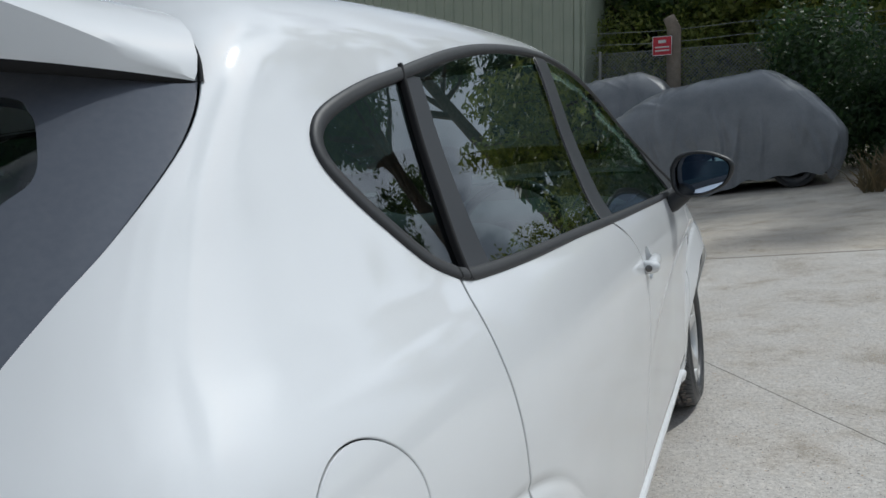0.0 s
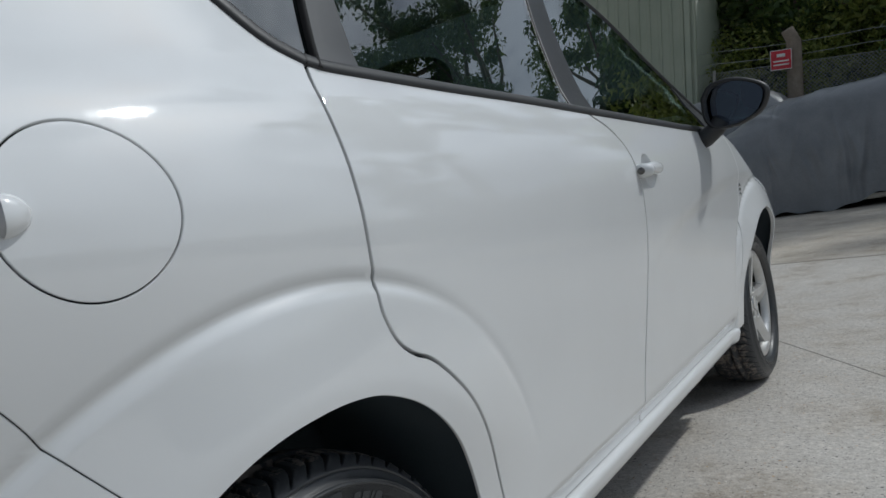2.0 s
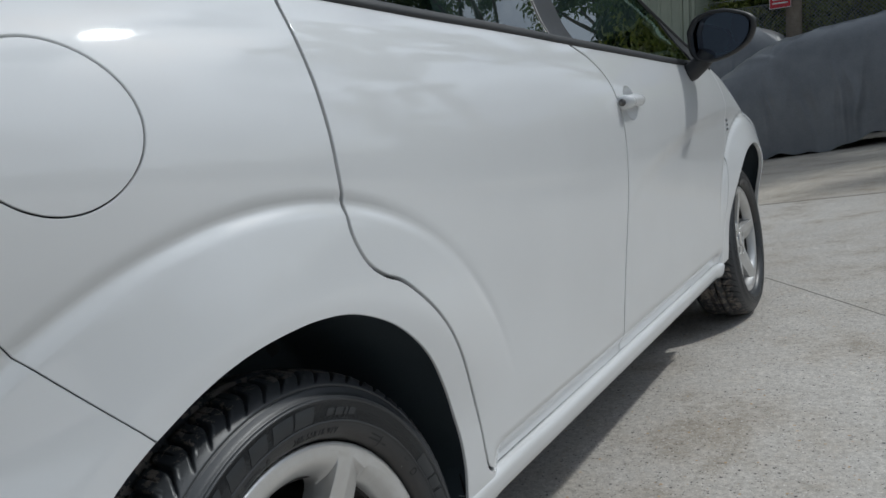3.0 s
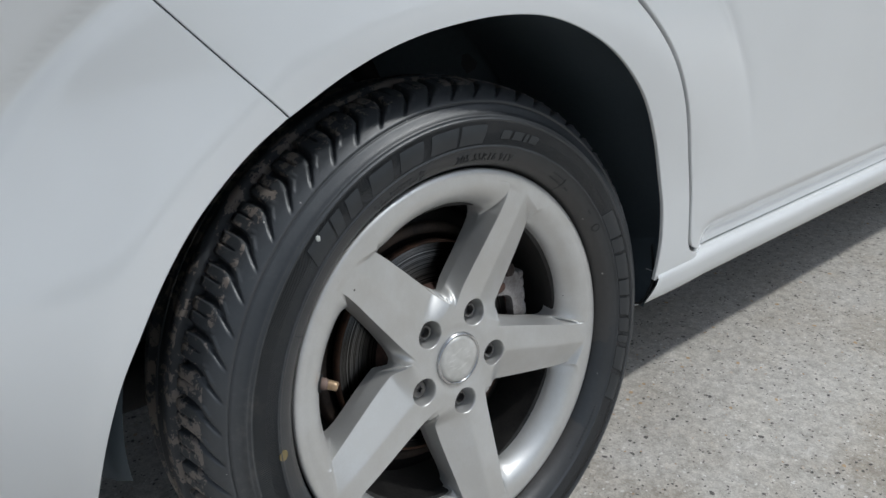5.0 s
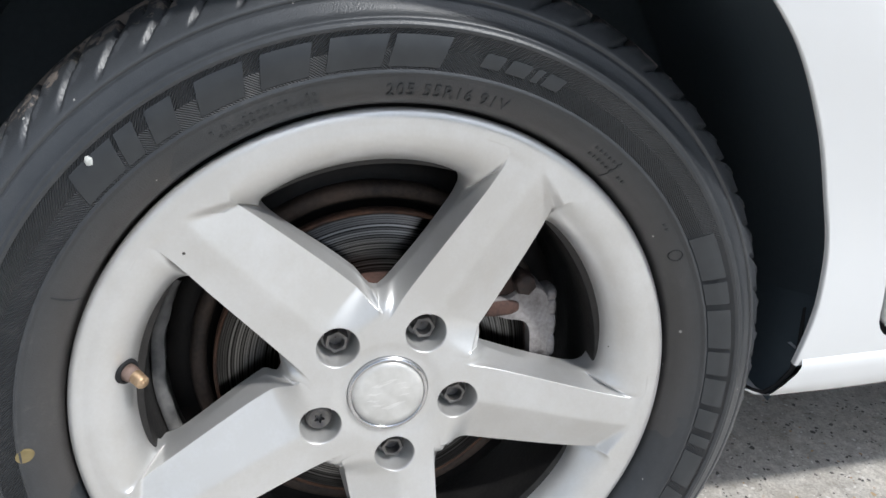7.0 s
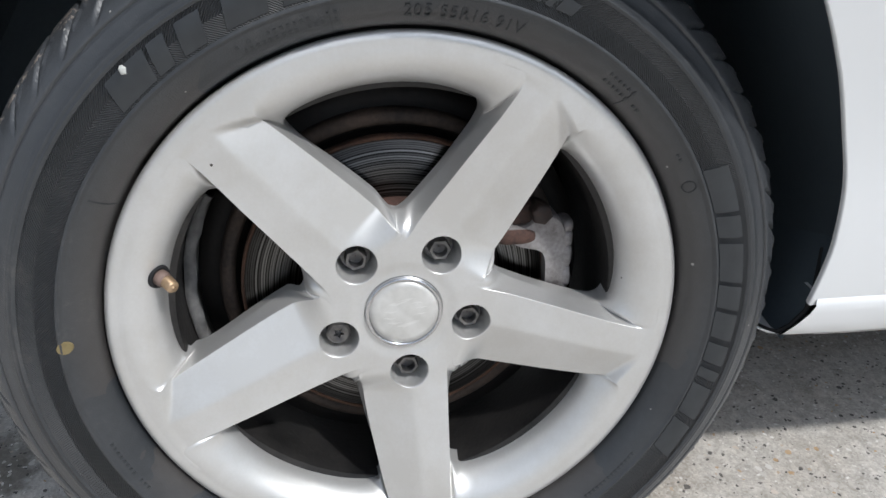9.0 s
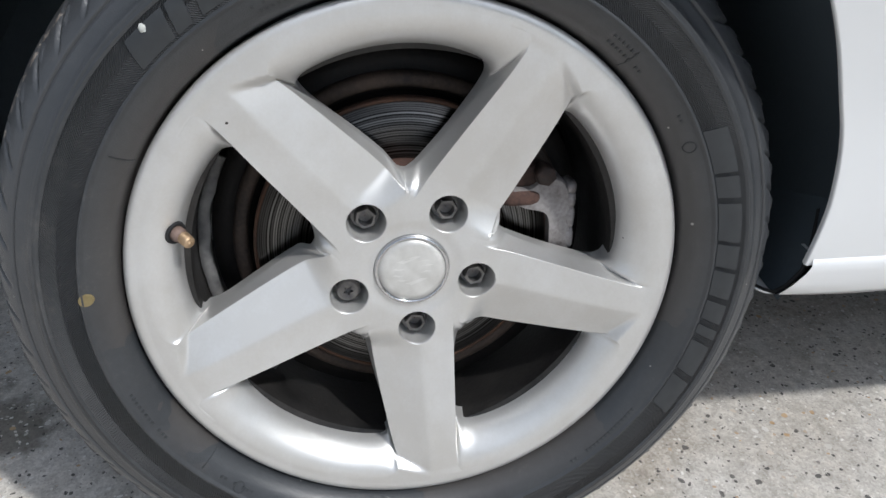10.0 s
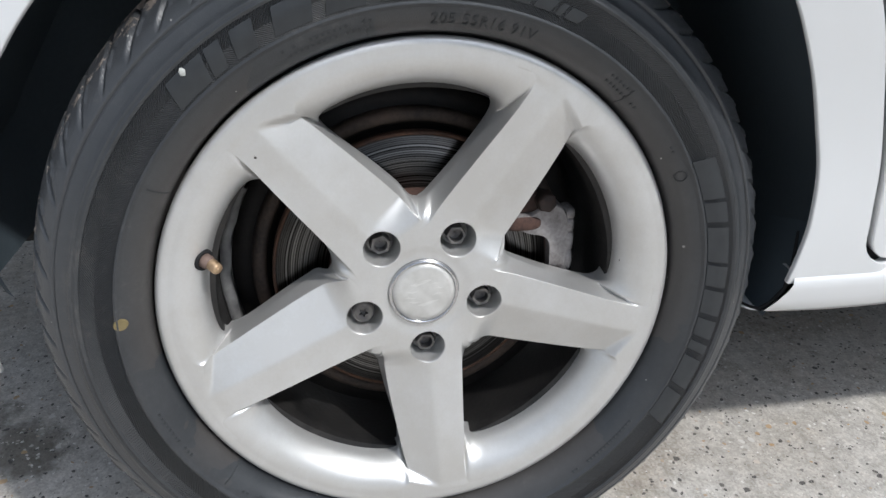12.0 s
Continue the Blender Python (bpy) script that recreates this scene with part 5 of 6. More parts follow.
def block(v, f, r0, r1, a0, a1, slant=0.0, lift=0.0011):
    """A raised plain block on the sidewall, as large as one moulded letter."""
    base, nr, na = len(v), 5, 5
    for lev in (lift, -0.0006):
        for i in range(nr):
            for j in range(na):
                r = r0 + (r1 - r0) * i / (nr - 1)
                a = radians(a0 + (a1 - a0) * j / (na - 1) + slant * (r - r0) / (r1 - r0))
                v.append(on_sidewall(r, a, lev))
    for i in range(nr - 1):
        for j in range(na - 1):
            k = base + i * na + j
            f.append((k, k + 1, k + na + 1, k + na))
    rim_ids = [i for i in range(na)] + [(i + 1) * na - 1 for i in range(1, nr)] + [(nr - 1) * na + j for j in range(na - 2, -1, -1)] + [i * na for i in range(nr - 2, 0, -1)]
    for p, q in zip(rim_ids, rim_ids[1:] + rim_ids[:1]):
        f.append((base + p, base + q, base + q + nr * na, base + p + nr * na))


def marks_mesh():
    v, f = [], []
    # two long moulded marks of eight and nine blocks, twice round the tyre
    for i, (a0, a1) in enumerate(((134.6, 127.6), (127.0, 124.2), (122.4, 118.6), (115.4, 109.0), (106.8, 100.2), (97.9, 90.3), (89.4, 82.0))):
        block(v, f, 0.2470, 0.2660, a0, a1, -1.4, 0.0004)
    for i, (a0, a1) in enumerate(((28.0, 19.4), (18.6, 14.4), (13.2, 5.6), (4.8, 0.2), (-0.7, -6.0), (-7.2, -11.2), (-12.6, -14.6), (-16.2, -23.0), (-24.6, -32.0))):
        block(v, f, 0.2455, 0.2640, a0, a1, -1.0, 0.0006)
    for i, (a0, a1) in enumerate(((76.5, 73.6), (72.7, 69.6), (68.8, 67.7), (67.0, 64.2))):
        block(v, f, 0.2515, 0.2605, a0, a1, -0.8, 0.0006)
    # rows of small print
    rng = random.Random(4)
    for r0, start, count in ((0.2345, 116, 16), (0.2300, 115, 15), (0.2345, 54, 7), (0.2290, 53, 9), (0.2345, 35, 4), (0.236, -36, 18), (0.2345, -128, 8), (0.236, -150, 12)):
        for i in range(count):
            a = start - i * 1.05
            if rng.random() > 0.18:
                block(v, f, r0, r0 + 0.0020, a, a - 0.5, 0, 0.0005)
    # small round marks and mould lines
    for a, r0 in ((26, 0.2335), (-131, 0.236)):
        for i in range(16):
            b = a + 1.1 * math.cos(i * math.pi / 8)
            rr_ = r0 + 0.0045 * math.sin(i * math.pi / 8)
            block(v, f, rr_, rr_ + 0.0009, b, b - 0.25, 0, 0.0006)
    for a in (101, 47.5, -140, 150):
        block(v, f, 0.2225, 0.2380, a, a - 0.16, 0, 0.0006)
    me = mesh_of("sidewall_lettering", v, f, letter_rubber)
    me.set_sharp_from_angle(angle=radians(35))
    return me


def size_text_mesh():
    cu = bpy.data.curves.new("tyre_size", "FONT")
    cu.body, cu.size, cu.extrude, cu.space_character = "205 55R16 91V", 0.0112, 0.0004, 1.15
    ob = new("tyre_size", cu)
    me = bpy.data.meshes.new_from_object(ob.evaluated_get(bpy.context.evaluated_depsgraph_get()))
    bpy.data.objects.remove(ob)
    for w in me.vertices:
        r = 0.2285 + w.co.y
        a = radians(89.5) - w.co.x / 0.2335
        w.co = on_sidewall(r, a, 0.0004 + w.co.z)
    me.materials.clear()
    me.materials.append(letter_rubber)
    return me


def polar(r, a):
    return np.array((r * math.cos(radians(a)), r * math.sin(radians(a))))


def chaikin(p, times):
    p = np.array(p, float)
    for _ in range(times):
        q = np.roll(p, -1, 0)
        p = np.stack([p * 0.75 + q * 0.25, p * 0.25 + q * 0.75], 1).reshape(-1, p.shape[1])
    return p


# one window between two spokes, as (radius, degrees from its middle) on the face, the same at the back, and the depth of its wall;
# on the inside it runs out in a narrow groove beside the next spoke's ridge, down to a bolt hole
WINDOW = [((0.2066, -28.9), (0.1690, -25.4), 0.030), ((0.2066, -25.0), (0.1770, -22.0), 0.030), ((0.2068, -13), (0.1800, -11), 0.030), ((0.2068, 0), (0.1804, 0), 0.030), ((0.2068, 13), (0.1800, 11), 0.030),
          ((0.2045, 24.0), (0.1786, 20.6), 0.029), ((0.1945, 28.2), (0.1745, 25.2), 0.027), ((0.1740, 26.0), (0.1620, 24.7), 0.022), ((0.1449, 22.5), (0.1400, 21.3), 0.020), ((0.1202, 18.3), (0.1170, 15.9), 0.019),
          ((0.0953, 11.8), (0.0965, 9.4), 0.018), ((0.0750, 4.2), (0.0858, 4.8), 0.017), ((0.0690, 0.0), (0.0828, 2.6), 0.016), ((0.0668, -2.6), (0.0815, 1.2), 0.016), ((0.0640, -1.2), (0.0810, 0.2), 0.016), ((0.0585, 3.2), (0.0807, -0.8), 0.016),
          ((0.0530, 10.0), (0.0805, -1.6), 0.016), ((0.0522, 8.6), (0.0805, -2.4), 0.016), ((0.0560, 0.6), (0.0808, -3.6), 0.017), ((0.0640, -7.4), (0.0822, -6.4), 0.019), ((0.0789, -13.0), (0.0875, -11.2), 0.022),
          ((0.1130, -21.1), (0.1140, -19.8), 0.025), ((0.1472, -25.3), (0.1440, -24.1), 0.027), ((0.1808, -28.0), (0.1590, -25.3), 0.029)]


def face_height(y, z):
    """How far the wheel's face stands out, over its plan."""
    r = np.hypot(y, z)
    h = 0.0165 * step(0.050, 0.205, r) - 0.0015 * step(0.045, 0.034, r)
    ang_ = np.degrees(np.arctan2(z, y))
    for k in range(5):
        d = (ang_ - (SP0 + 72 * k) + 180) % 360 - 180
        near = np.abs(d) <= 36
        s, w = r * np.cos(np.radians(d)), r * np.sin(np.radians(d))
        drop = 0.185 * (np.sqrt((w - 0.001) ** 2 + 0.0024 ** 2) - (w - 0.001)) + np.clip(w, 0, 0.034) * 0.05
        end = np.minimum(0.2045, 0.2035 + w * 0.50)
        fade = (1 - step(end - 0.0065, end + 0.0015, s)) * step(0.052, 0.078, s)
        h = h + np.where(near, -drop * fade * (1 - step(0.2045, 0.2080, r)) * (1 - np.where(s > 0.15, step(0.034, 0.052, np.abs(w)), 0)), 0)
    return h


def rim_mesh():
    loops_f, loops_b, depths = [], [], []
    for k in range(5):
        c = SP0 + 36 + 72 * k
        w = chaikin([(*polar(r, c + a), *polar(q, c + b), d) for (r, a), (q, b), d in WINDOW], 3)
        loops_f.append(w[:, :2])
        loops_b.append(w[:, 2:4])
        depths.append(w[:, 4])
    ring = [polar(0.2085, a) for a in np.linspace(0, 360, 240, endpoint=False)]
    hub = [polar(0.0315, a) for a in np.linspace(0, 360, 60, endpoint=False)]
    bolts = [np.array([polar(0.056, SP0 + 72 * k) + polar(0.0162, a) for a in np.linspace(0, 360, 36, endpoint=False)]) for k in range(5)]
    v2, f = fill(ring, [hub] + loops_f + bolts, 0.0019)
    e = 0.0008
    n3 = np.stack([np.ones(len(v2)), -(face_height(v2[:, 0] + e, v2[:, 1]) - face_height(v2[:, 0] - e, v2[:, 1])) / (2 * e), -(face_height(v2[:, 0], v2[:, 1] + e) - face_height(v2[:, 0], v2[:, 1] - e)) / (2 * e)], 1)
    n3 /= np.linalg.norm(n3, axis=1, keepdims=True)
    V, N = [np.c_[face_height(v2[:, 0], v2[:, 1]), v2]], [n3]
    F = []
    for t in f:
        a, b, c = v2[t[0]], v2[t[1]], v2[t[2]]
        F.append(tuple(t) if (b[0] - a[0]) * (c[1] - a[1]) - (b[1] - a[1]) * (c[0] - a[0]) > 0 else tuple(t[::-1]))
    total = len(v2)

    def wall(rings, flat=0.0):
        nonlocal total
        m = len(rings[0])
        stack = np.array(rings)
        tang = np.roll(stack, -1, 1) - np.roll(stack, 1, 1)
        rise = np.gradient(stack, axis=0)
        nn = np.cross(tang, rise)
        nn /= np.maximum(np.linalg.norm(nn, axis=2, keepdims=True), 1e-9)
        mid = stack[0].mean(0)
        inward = (nn[0] * (mid - stack[0])).sum(1)
        if inward.sum() < 0:
            nn = -nn
        # the inner end of a window is one smooth hollow
        inner = (1 - step(0.080, 0.100, np.hypot(stack[..., 1], stack[..., 2])))[..., None] * (len(rings) > 10) * (np.arange(len(rings)) > 2)[:, None, None]
        for _ in range(8):
            even = (np.roll(nn, 1, 1) + nn * 2 + np.roll(nn, -1, 1)) / 4
            nn = nn + (even - nn) * inner
        nn /= np.maximum(np.linalg.norm(nn, axis=2, keepdims=True), 1e-9)
        soft = np.broadcast_to(np.asarray(flat, float), (m,))[:, None]
        nn[0] = nn[0] * (0.75 - 0.7 * soft) + np.array((0.6, 0, 0)) + soft * np.array((0.3, 0, 0))
        nn[0] /= np.linalg.norm(nn[0], axis=1, keepdims=True)
        V.append(stack.reshape(-1, 3))
        N.append(nn.reshape(-1, 3))
        for i in range(len(rings) - 1):
            for j in range(m):
                q = (j + 1) % m
                F.append((total + i * m + j, total + i * m + q, total + (i + 1) * m + q, total + (i + 1) * m + j))
        total += len(rings) * m

    for lf, lb, dp in zip(loops_f, loops_b, depths):
        h0 = face_height(lf[:, 0], lf[:, 1])
        rings = []
        # broad round shoulder along the lip, crisp edges along the spokes
        round_ = step(0.190, 0.205, np.hypot(lf[:, 0], lf[:, 1]))
        for k in range(15):
            q = k / 14
            ts, td = math.sin(q * math.pi / 2), 1 - math.cos(q * math.pi / 2)
            cs_, cd = np.interp(q, [0, 0.07, 0.15, 0.28, 0.6, 1.0], [0, 0.05, 0.13, 0.27, 0.62, 1.0]), np.interp(q, [0, 0.07, 0.15, 0.28, 0.6, 1.0], [0, 0.035, 0.14, 0.30, 0.66, 1.0])
            groove = 1 - step(0.058, 0.074, np.hypot(lf[:, 0], lf[:, 1]))
            cd = cd + (cs_ ** 4.0 - cd) * groove
            s_ = round_ * ts + (1 - round_) * cs_
            d_ = round_ * dp * td + (1 - round_) * cd * dp
            rings.append(np.c_[h0 - d_, lf + (lb - lf) * s_[:, None]])
        for d in (1.12, 1.6):
            rings.append(np.c_[h0 - d * dp, lf + (lb - lf) * 0.99])
        wall(rings, round_)
    for b in bolts:
        h0 = np.full(len(b), face_height(b[:, 0], b[:, 1]).mean())
        c = b.mean(0)
        wall([np.c_[face_height(b[:, 0], b[:, 1]), b]] + [np.c_[h0 - d, c + (b - c) * sc] for d, sc in ((0.0010, 0.965), (0.0028, 0.945), (0.024, 0.90), (0.0245, 0.4))])
    hb = np.array(hub)
    wall([np.c_[face_height(hb[:, 0], hb[:, 1]), hb], np.c_[face_height(hb[:, 0], hb[:, 1]) - 0.001, hb * 0.98], np.c_[face_height(hb[:, 0], hb[:, 1]) - 0.012, hb * 0.97]])
    # lip and barrel
    for prof in ([(0.2085, 0.0165), (0.2100, 0.01655), (0.2125, 0.0167), (0.2150, 0.0165), (0.2175, 0.0155), (0.2187, 0.0135), (0.2186, 0.0100), (0.2160, 0.0060), (0.2060, 0.0040), (0.2050, -0.01), (0.190, -0.03), (0.188, -0.15), (0.205, -0.165)],):
        lv, lf = lathe(prof, 180)
        p = np.array(prof)
        t = np.gradient(p, axis=0)
        nr, nx = -t[:, 1], t[:, 0]
        if prof[0][0] > 0.2:
            nr, nx = t[:, 1] * -1, t[:, 0]
        a = np.linspace(0, 2 * np.pi, 180, endpoint=False)
        sgn = 1.0 if prof[0][0] > 0.2 else -1.0
        nrm = np.stack([np.repeat(nx, 180), np.outer(nr, np.cos(a)).ravel(), np.outer(nr, np.sin(a)).ravel()], 1) * sgn
        nrm /= np.linalg.norm(nrm, axis=1, keepdims=True)
        V.append(lv)
        N.append(nrm)
        F += [tuple(np.array(q if sgn < 0 else q[::-1]) + total) for q in lf]
        total += len(lv)
    return mesh_of("rim", np.vstack(V), F, silver, np.vstack(N))


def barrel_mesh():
    """The inside of the rim behind the spokes, dark with brake dust and with shade put into its colour."""
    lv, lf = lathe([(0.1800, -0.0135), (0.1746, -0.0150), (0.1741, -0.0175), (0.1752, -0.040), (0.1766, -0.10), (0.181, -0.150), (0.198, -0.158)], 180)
    me = mesh_of("barrel", lv, lf, dusty_dark_barrel)
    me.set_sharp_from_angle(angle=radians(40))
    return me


def build_wheel():
    w = new("wheel")
    w.parent = car
    attach("tyre", tyre_mesh(), w, "dusty black tyre with moulded sidewall marks")
    attach("sidewall_lettering", marks_mesh(), w, "raised black rubber marks")
    attach("tyre_size", size_text_mesh(), w, "raised black size marking")
    attach("barrel", barrel_mesh(), w, "inside of the rim, dark with brake dust and painted-in shade")
    attach("rim", rim_mesh(), w, "silver five-spoke alloy rim, a little dirty")
    for k in range(5):
        b = polar(0.056, SP0 + 72 * k)
        bm = bmesh.new()
        if k != 2:
            # hexagon head with a round socket, on a washer face
            lv, lf = lathe([(0.0092, -0.022), (0.0092, -0.0105), (0.0086, -0.0092), (0.0066, -0.0092)], 6)
            lw, lg = lathe([(0.0068, -0.0091), (0.0060, -0.0094), (0.0056, -0.017), (0.0005, -0.0175)], 24)
            lx, lh = lathe([(0.0118, -0.0225), (0.0116, -0.0190), (0.0090, -0.0180)], 24)
            faces = list(lf) + [tuple(np.array(q) + len(lv)) for q in lg] + [tuple(np.array(q) + len(lv) + len(lw)) for q in lh]
            lv, lf = np.vstack([lv, lw, lx]), faces
            turn = radians(17 * k)
            lv = np.stack([lv[:, 0], lv[:, 1] * math.cos(turn) - lv[:, 2] * math.sin(turn), lv[:, 1] * math.sin(turn) + lv[:, 2] * math.cos(turn)], 1)
        else:
            lv, lf = lathe([(0.0005, -0.0140), (0.0030, -0.0135), (0.0034, -0.0100), (0.0080, -0.0098), (0.0098, -0.0112), (0.0100, -0.023)], 40)
            aa = np.arctan2(lv[:, 2], lv[:, 1])
            rr_ = np.hypot(lv[:, 1], lv[:, 2])
            sc = 1 + 0.30 * np.cos(5 * aa + 1) * (rr_ < 0.0079) * (rr_ > 0.001)
            lv[:, 1:] *= sc[:, None]
        bm.from_mesh(mesh_of("wheel_bolt", lv + (0.0, *b), lf, bolt_steel))
        bmesh.ops.recalc_face_normals(bm, faces=bm.faces)
        part("wheel_bolt", bm, bolt_steel, w, "locking wheel bolt" if k == 2 else "", angle=35)
    lv, lf = lathe([(0.0001, 0.0022), (0.012, 0.0020), (0.022, 0.0014), (0.0272, 0.0006), (0.0276, -0.001)], 60)
    attach("centre_cap", mesh_of("centre_cap", lv, lf, cap_plate), w, "worn grey centre cap")
    lv, lf = lathe([(0.0276, -0.003), (0.0276, 0.0006), (0.0283, 0.0016), (0.0300, 0.0016), (0.0306, 0.0004), (0.0312, -0.003)], 60)
    attach("cap_ring", mesh_of("cap_ring", lv, lf, chrome), w, "chrome ring")
    # faint slanted bars on the cap
    v, f = [], []
    for i in range(5):
        y0, ln = -0.0118 + 0.0052 * i, (0.010, 0.015, 0.017, 0.015, 0.009)[i]
        base = len(v)
        for lev in (0.00235, 0.0012):
            for dy, dz in ((0, -ln), (0.0030, -ln + 0.004), (0.0018, ln), (0, ln - 0.004)):
                yy, zz = y0 + dy, dz + 0.35 * dy
                q = pose(0, 0, 0, -74) @ Vector((0, yy, zz))
                v.append((lev - 1.6 * (yy * yy + zz * zz), q.y, q.z))
        f += [(base, base + 1, base + 2, base + 3)] + [(base + a, base + (a + 1) % 4, base + 4 + (a + 1) % 4, base + 4 + a) for a in range(4)]
    attach("cap_mark", mesh_of("cap_mark", v, f, cap_mark, smooth=False), w, "worn slanted bars")
    # valve
    d = polar(1, 164.6)
    P = lambda r, x: (x, d[0] * r, d[1] * r)
    way_out = Vector((0.645, -0.764 * d[0], -0.764 * d[1]))
    flat_y = way_out.cross(Vector((0, -d[1], d[0]))).normalized()
    flat_z = Vector((0, -d[1], d[0]))
    hole_at = Vector(P(0.1838, 0.0052))
    hv_, hf_ = [], []
    for rad_, off_ in ((0.0092, -0.0012), (0.0086, 0.0010), (0.0070, 0.0007), (0.0010, -0.0004)):
        hv_ += [hole_at + way_out * off_ + (flat_y * math.cos(a) + flat_z * math.sin(a)) * rad_ for a in np.linspace(0, 2 * math.pi, 28, endpoint=False)]
    hf_ = [(i * 28 + j, i * 28 + (j + 1) % 28, i * 28 + 28 + (j + 1) % 28, i * 28 + 28 + j) for i in range(3) for j in range(28)]
    attach("valve_hole", mesh_of("valve_hole", hv_, hf_, gap_black), w, "dark hole round the valve")
    bm = bmesh.new()
    stem = [hole_at + way_out * t_ for t_ in (-0.004, 0.004, 0.0075)]
    tube(bm, stem, [0.0064, 0.0060, 0.0050], 14)
    part("valve_stem", bm, valve_rubber, w, "brown rubber valve stem")
    bm = bmesh.new()
    tip_ = hole_at + way_out * 0.0072
    lean_ = (way_out + Vector((0.25, 0, -0.10))).normalized()
    tube(bm, [tip_, tip_ + lean_ * 0.001, tip_ + lean_ * 0.0085, tip_ + lean_ * 0.0095], [0.0046, 0.0050, 0.0047, 0.0040], 14)
    tube(bm, [tip_ + lean_ * 0.0090, tip_ + lean_ * 0.0100], [0.0016, 0.0016], 8)
    part("valve_cap", bm, brass, w, "dull brass valve tip")
    # brake
    lv, lf = lathe([(0.078, -0.052), (0.0795, -0.050), (0.1255, -0.050), (0.1265, -0.052), (0.1265, -0.060), (0.074, -0.060)], 160)
    attach("brake_disc", mesh_of("brake_disc", lv, lf, disc_steel), w, "scored steel brake disc")
    lv, lf = lathe([(0.1262, -0.0505), (0.1275, -0.0498), (0.1290, -0.0505), (0.1292, -0.060), (0.1262, -0.0615)], 120)
    attach("disc_edge", mesh_of("disc_edge", lv, lf, rust_bright), w, "rusty disc edge")
    lv, lf = lathe([(0.03, -0.026), (0.072, -0.026), (0.0770, -0.029), (0.0785, -0.0515)], 80)
    attach("disc_hat", mesh_of("disc_hat", lv, lf, hat_rust), w, "rusty disc hub")
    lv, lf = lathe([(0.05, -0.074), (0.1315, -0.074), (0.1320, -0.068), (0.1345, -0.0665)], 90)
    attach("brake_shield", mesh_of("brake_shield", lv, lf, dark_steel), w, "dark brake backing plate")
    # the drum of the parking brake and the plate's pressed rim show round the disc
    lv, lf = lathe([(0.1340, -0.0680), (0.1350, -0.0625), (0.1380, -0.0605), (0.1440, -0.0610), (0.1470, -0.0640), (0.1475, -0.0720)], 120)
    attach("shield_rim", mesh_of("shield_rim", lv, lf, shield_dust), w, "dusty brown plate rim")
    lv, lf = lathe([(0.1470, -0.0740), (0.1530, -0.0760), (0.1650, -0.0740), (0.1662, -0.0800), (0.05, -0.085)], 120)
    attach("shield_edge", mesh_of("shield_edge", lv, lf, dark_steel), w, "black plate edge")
    # caliper: a cast body with ribs on its back, an arm that bridges the disc, and a guide bolt
    bm = bmesh.new()
    body = smooth_line([(0.120, 0.060), (0.134, 0.057), (0.142, 0.046), (0.1455, 0.020), (0.1450, -0.010), (0.139, -0.022), (0.128, -0.020), (0.1265, 0.000), (0.1255, 0.018), (0.1195, 0.027), (0.102, 0.032), (0.090, 0.040), (0.092, 0.050), (0.106, 0.050), (0.120, 0.060)], 5)[:-1]
    mid_ = body.mean(0)
    layers_ = [(1.0, -0.075), (1.0, -0.042), (0.975, -0.0385), (0.93, -0.037)]
    rows_ = [[bm.verts.new((x, mid_[0] + (p[0] - mid_[0]) * k_, mid_[1] + (p[1] - mid_[1]) * k_)) for p in body] for k_, x in layers_]
    q = len(body)
    for a_, b_ in zip(rows_, rows_[1:]):
        for j in range(q):
            bm.faces.new((a_[j], a_[(j + 1) % q], b_[(j + 1) % q], b_[j]))
    bm.faces.new(rows_[-1])
    bmesh.ops.recalc_face_normals(bm, faces=bm.faces)
    for zz, ln_ in ((0.047, 0.006), (0.036, 0.009), (0.020, 0.013), (0.000, 0.012)):
        egg(bm, (-0.048, 0.1445, zz), 0.012, 0.0055, ln_, 3)
    part("brake_caliper", bm, alloy, w, "grey cast brake caliper", angle=40)
    bm = bmesh.new()
    egg(bm, (-0.052, 0.108, 0.058), 0.012, 0.020, 0.010, 4)
    tube(bm, [(-0.045, 0.1185, 0.062), (-0.030, 0.1190, 0.0622), (-0.0285, 0.1190, 0.0622)], [0.0092, 0.0090, 0.0078], 6)
    part("guide_bolt", bm, rust, w, "rusty guide bolt")
    bm = bmesh.new()
    egg(bm, (-0.041, 0.100, 0.041), 0.006, 0.018, 0.0075, 3)
    part("caliper_arm", bm, hat_rust, w, "rusty caliper arm")
    bm = bmesh.new()
    v, f = [], []
    for i in range(21):
        a = radians(150 + 75 * i / 20)
        wob = 0.002 * math.sin(i * 1.7)
        for r, x in ((0.166 + wob, -0.060), (0.1745 + wob * 0.3, -0.058), (0.176, -0.062), (0.165, -0.064)):
            v.append((x, r * math.cos(a), r * math.sin(a)))
    for i in range(20):
        f += [(i * 4 + j, i * 4 + (j + 1) % 4, i * 4 + 4 + (j + 1) % 4, i * 4 + 4 + j) for j in range(4)]
    attach("dust_plate", mesh_of("dust_plate", v, f, shield_steel), w, "dusty grey dust plate")
    w.matrix_basis = pose(*HUB, 0, -4.06, 2.17) @ Matrix.Diagonal((1, 0.975, 0.975, 1))
    return w


rear_wheel = build_wheel()
copy_thing(rear_wheel, pose(0.808, 2.578, 0.309, 0, -1, 0) @ pose(0, 0, 0, 23)).name = "wheel"
copy_thing(rear_wheel, pose(-0.82, 0.0, 0.309, 0, 0, 180))
copy_thing(rear_wheel, pose(-0.808, 2.578, 0.309, 0, 0, 180))
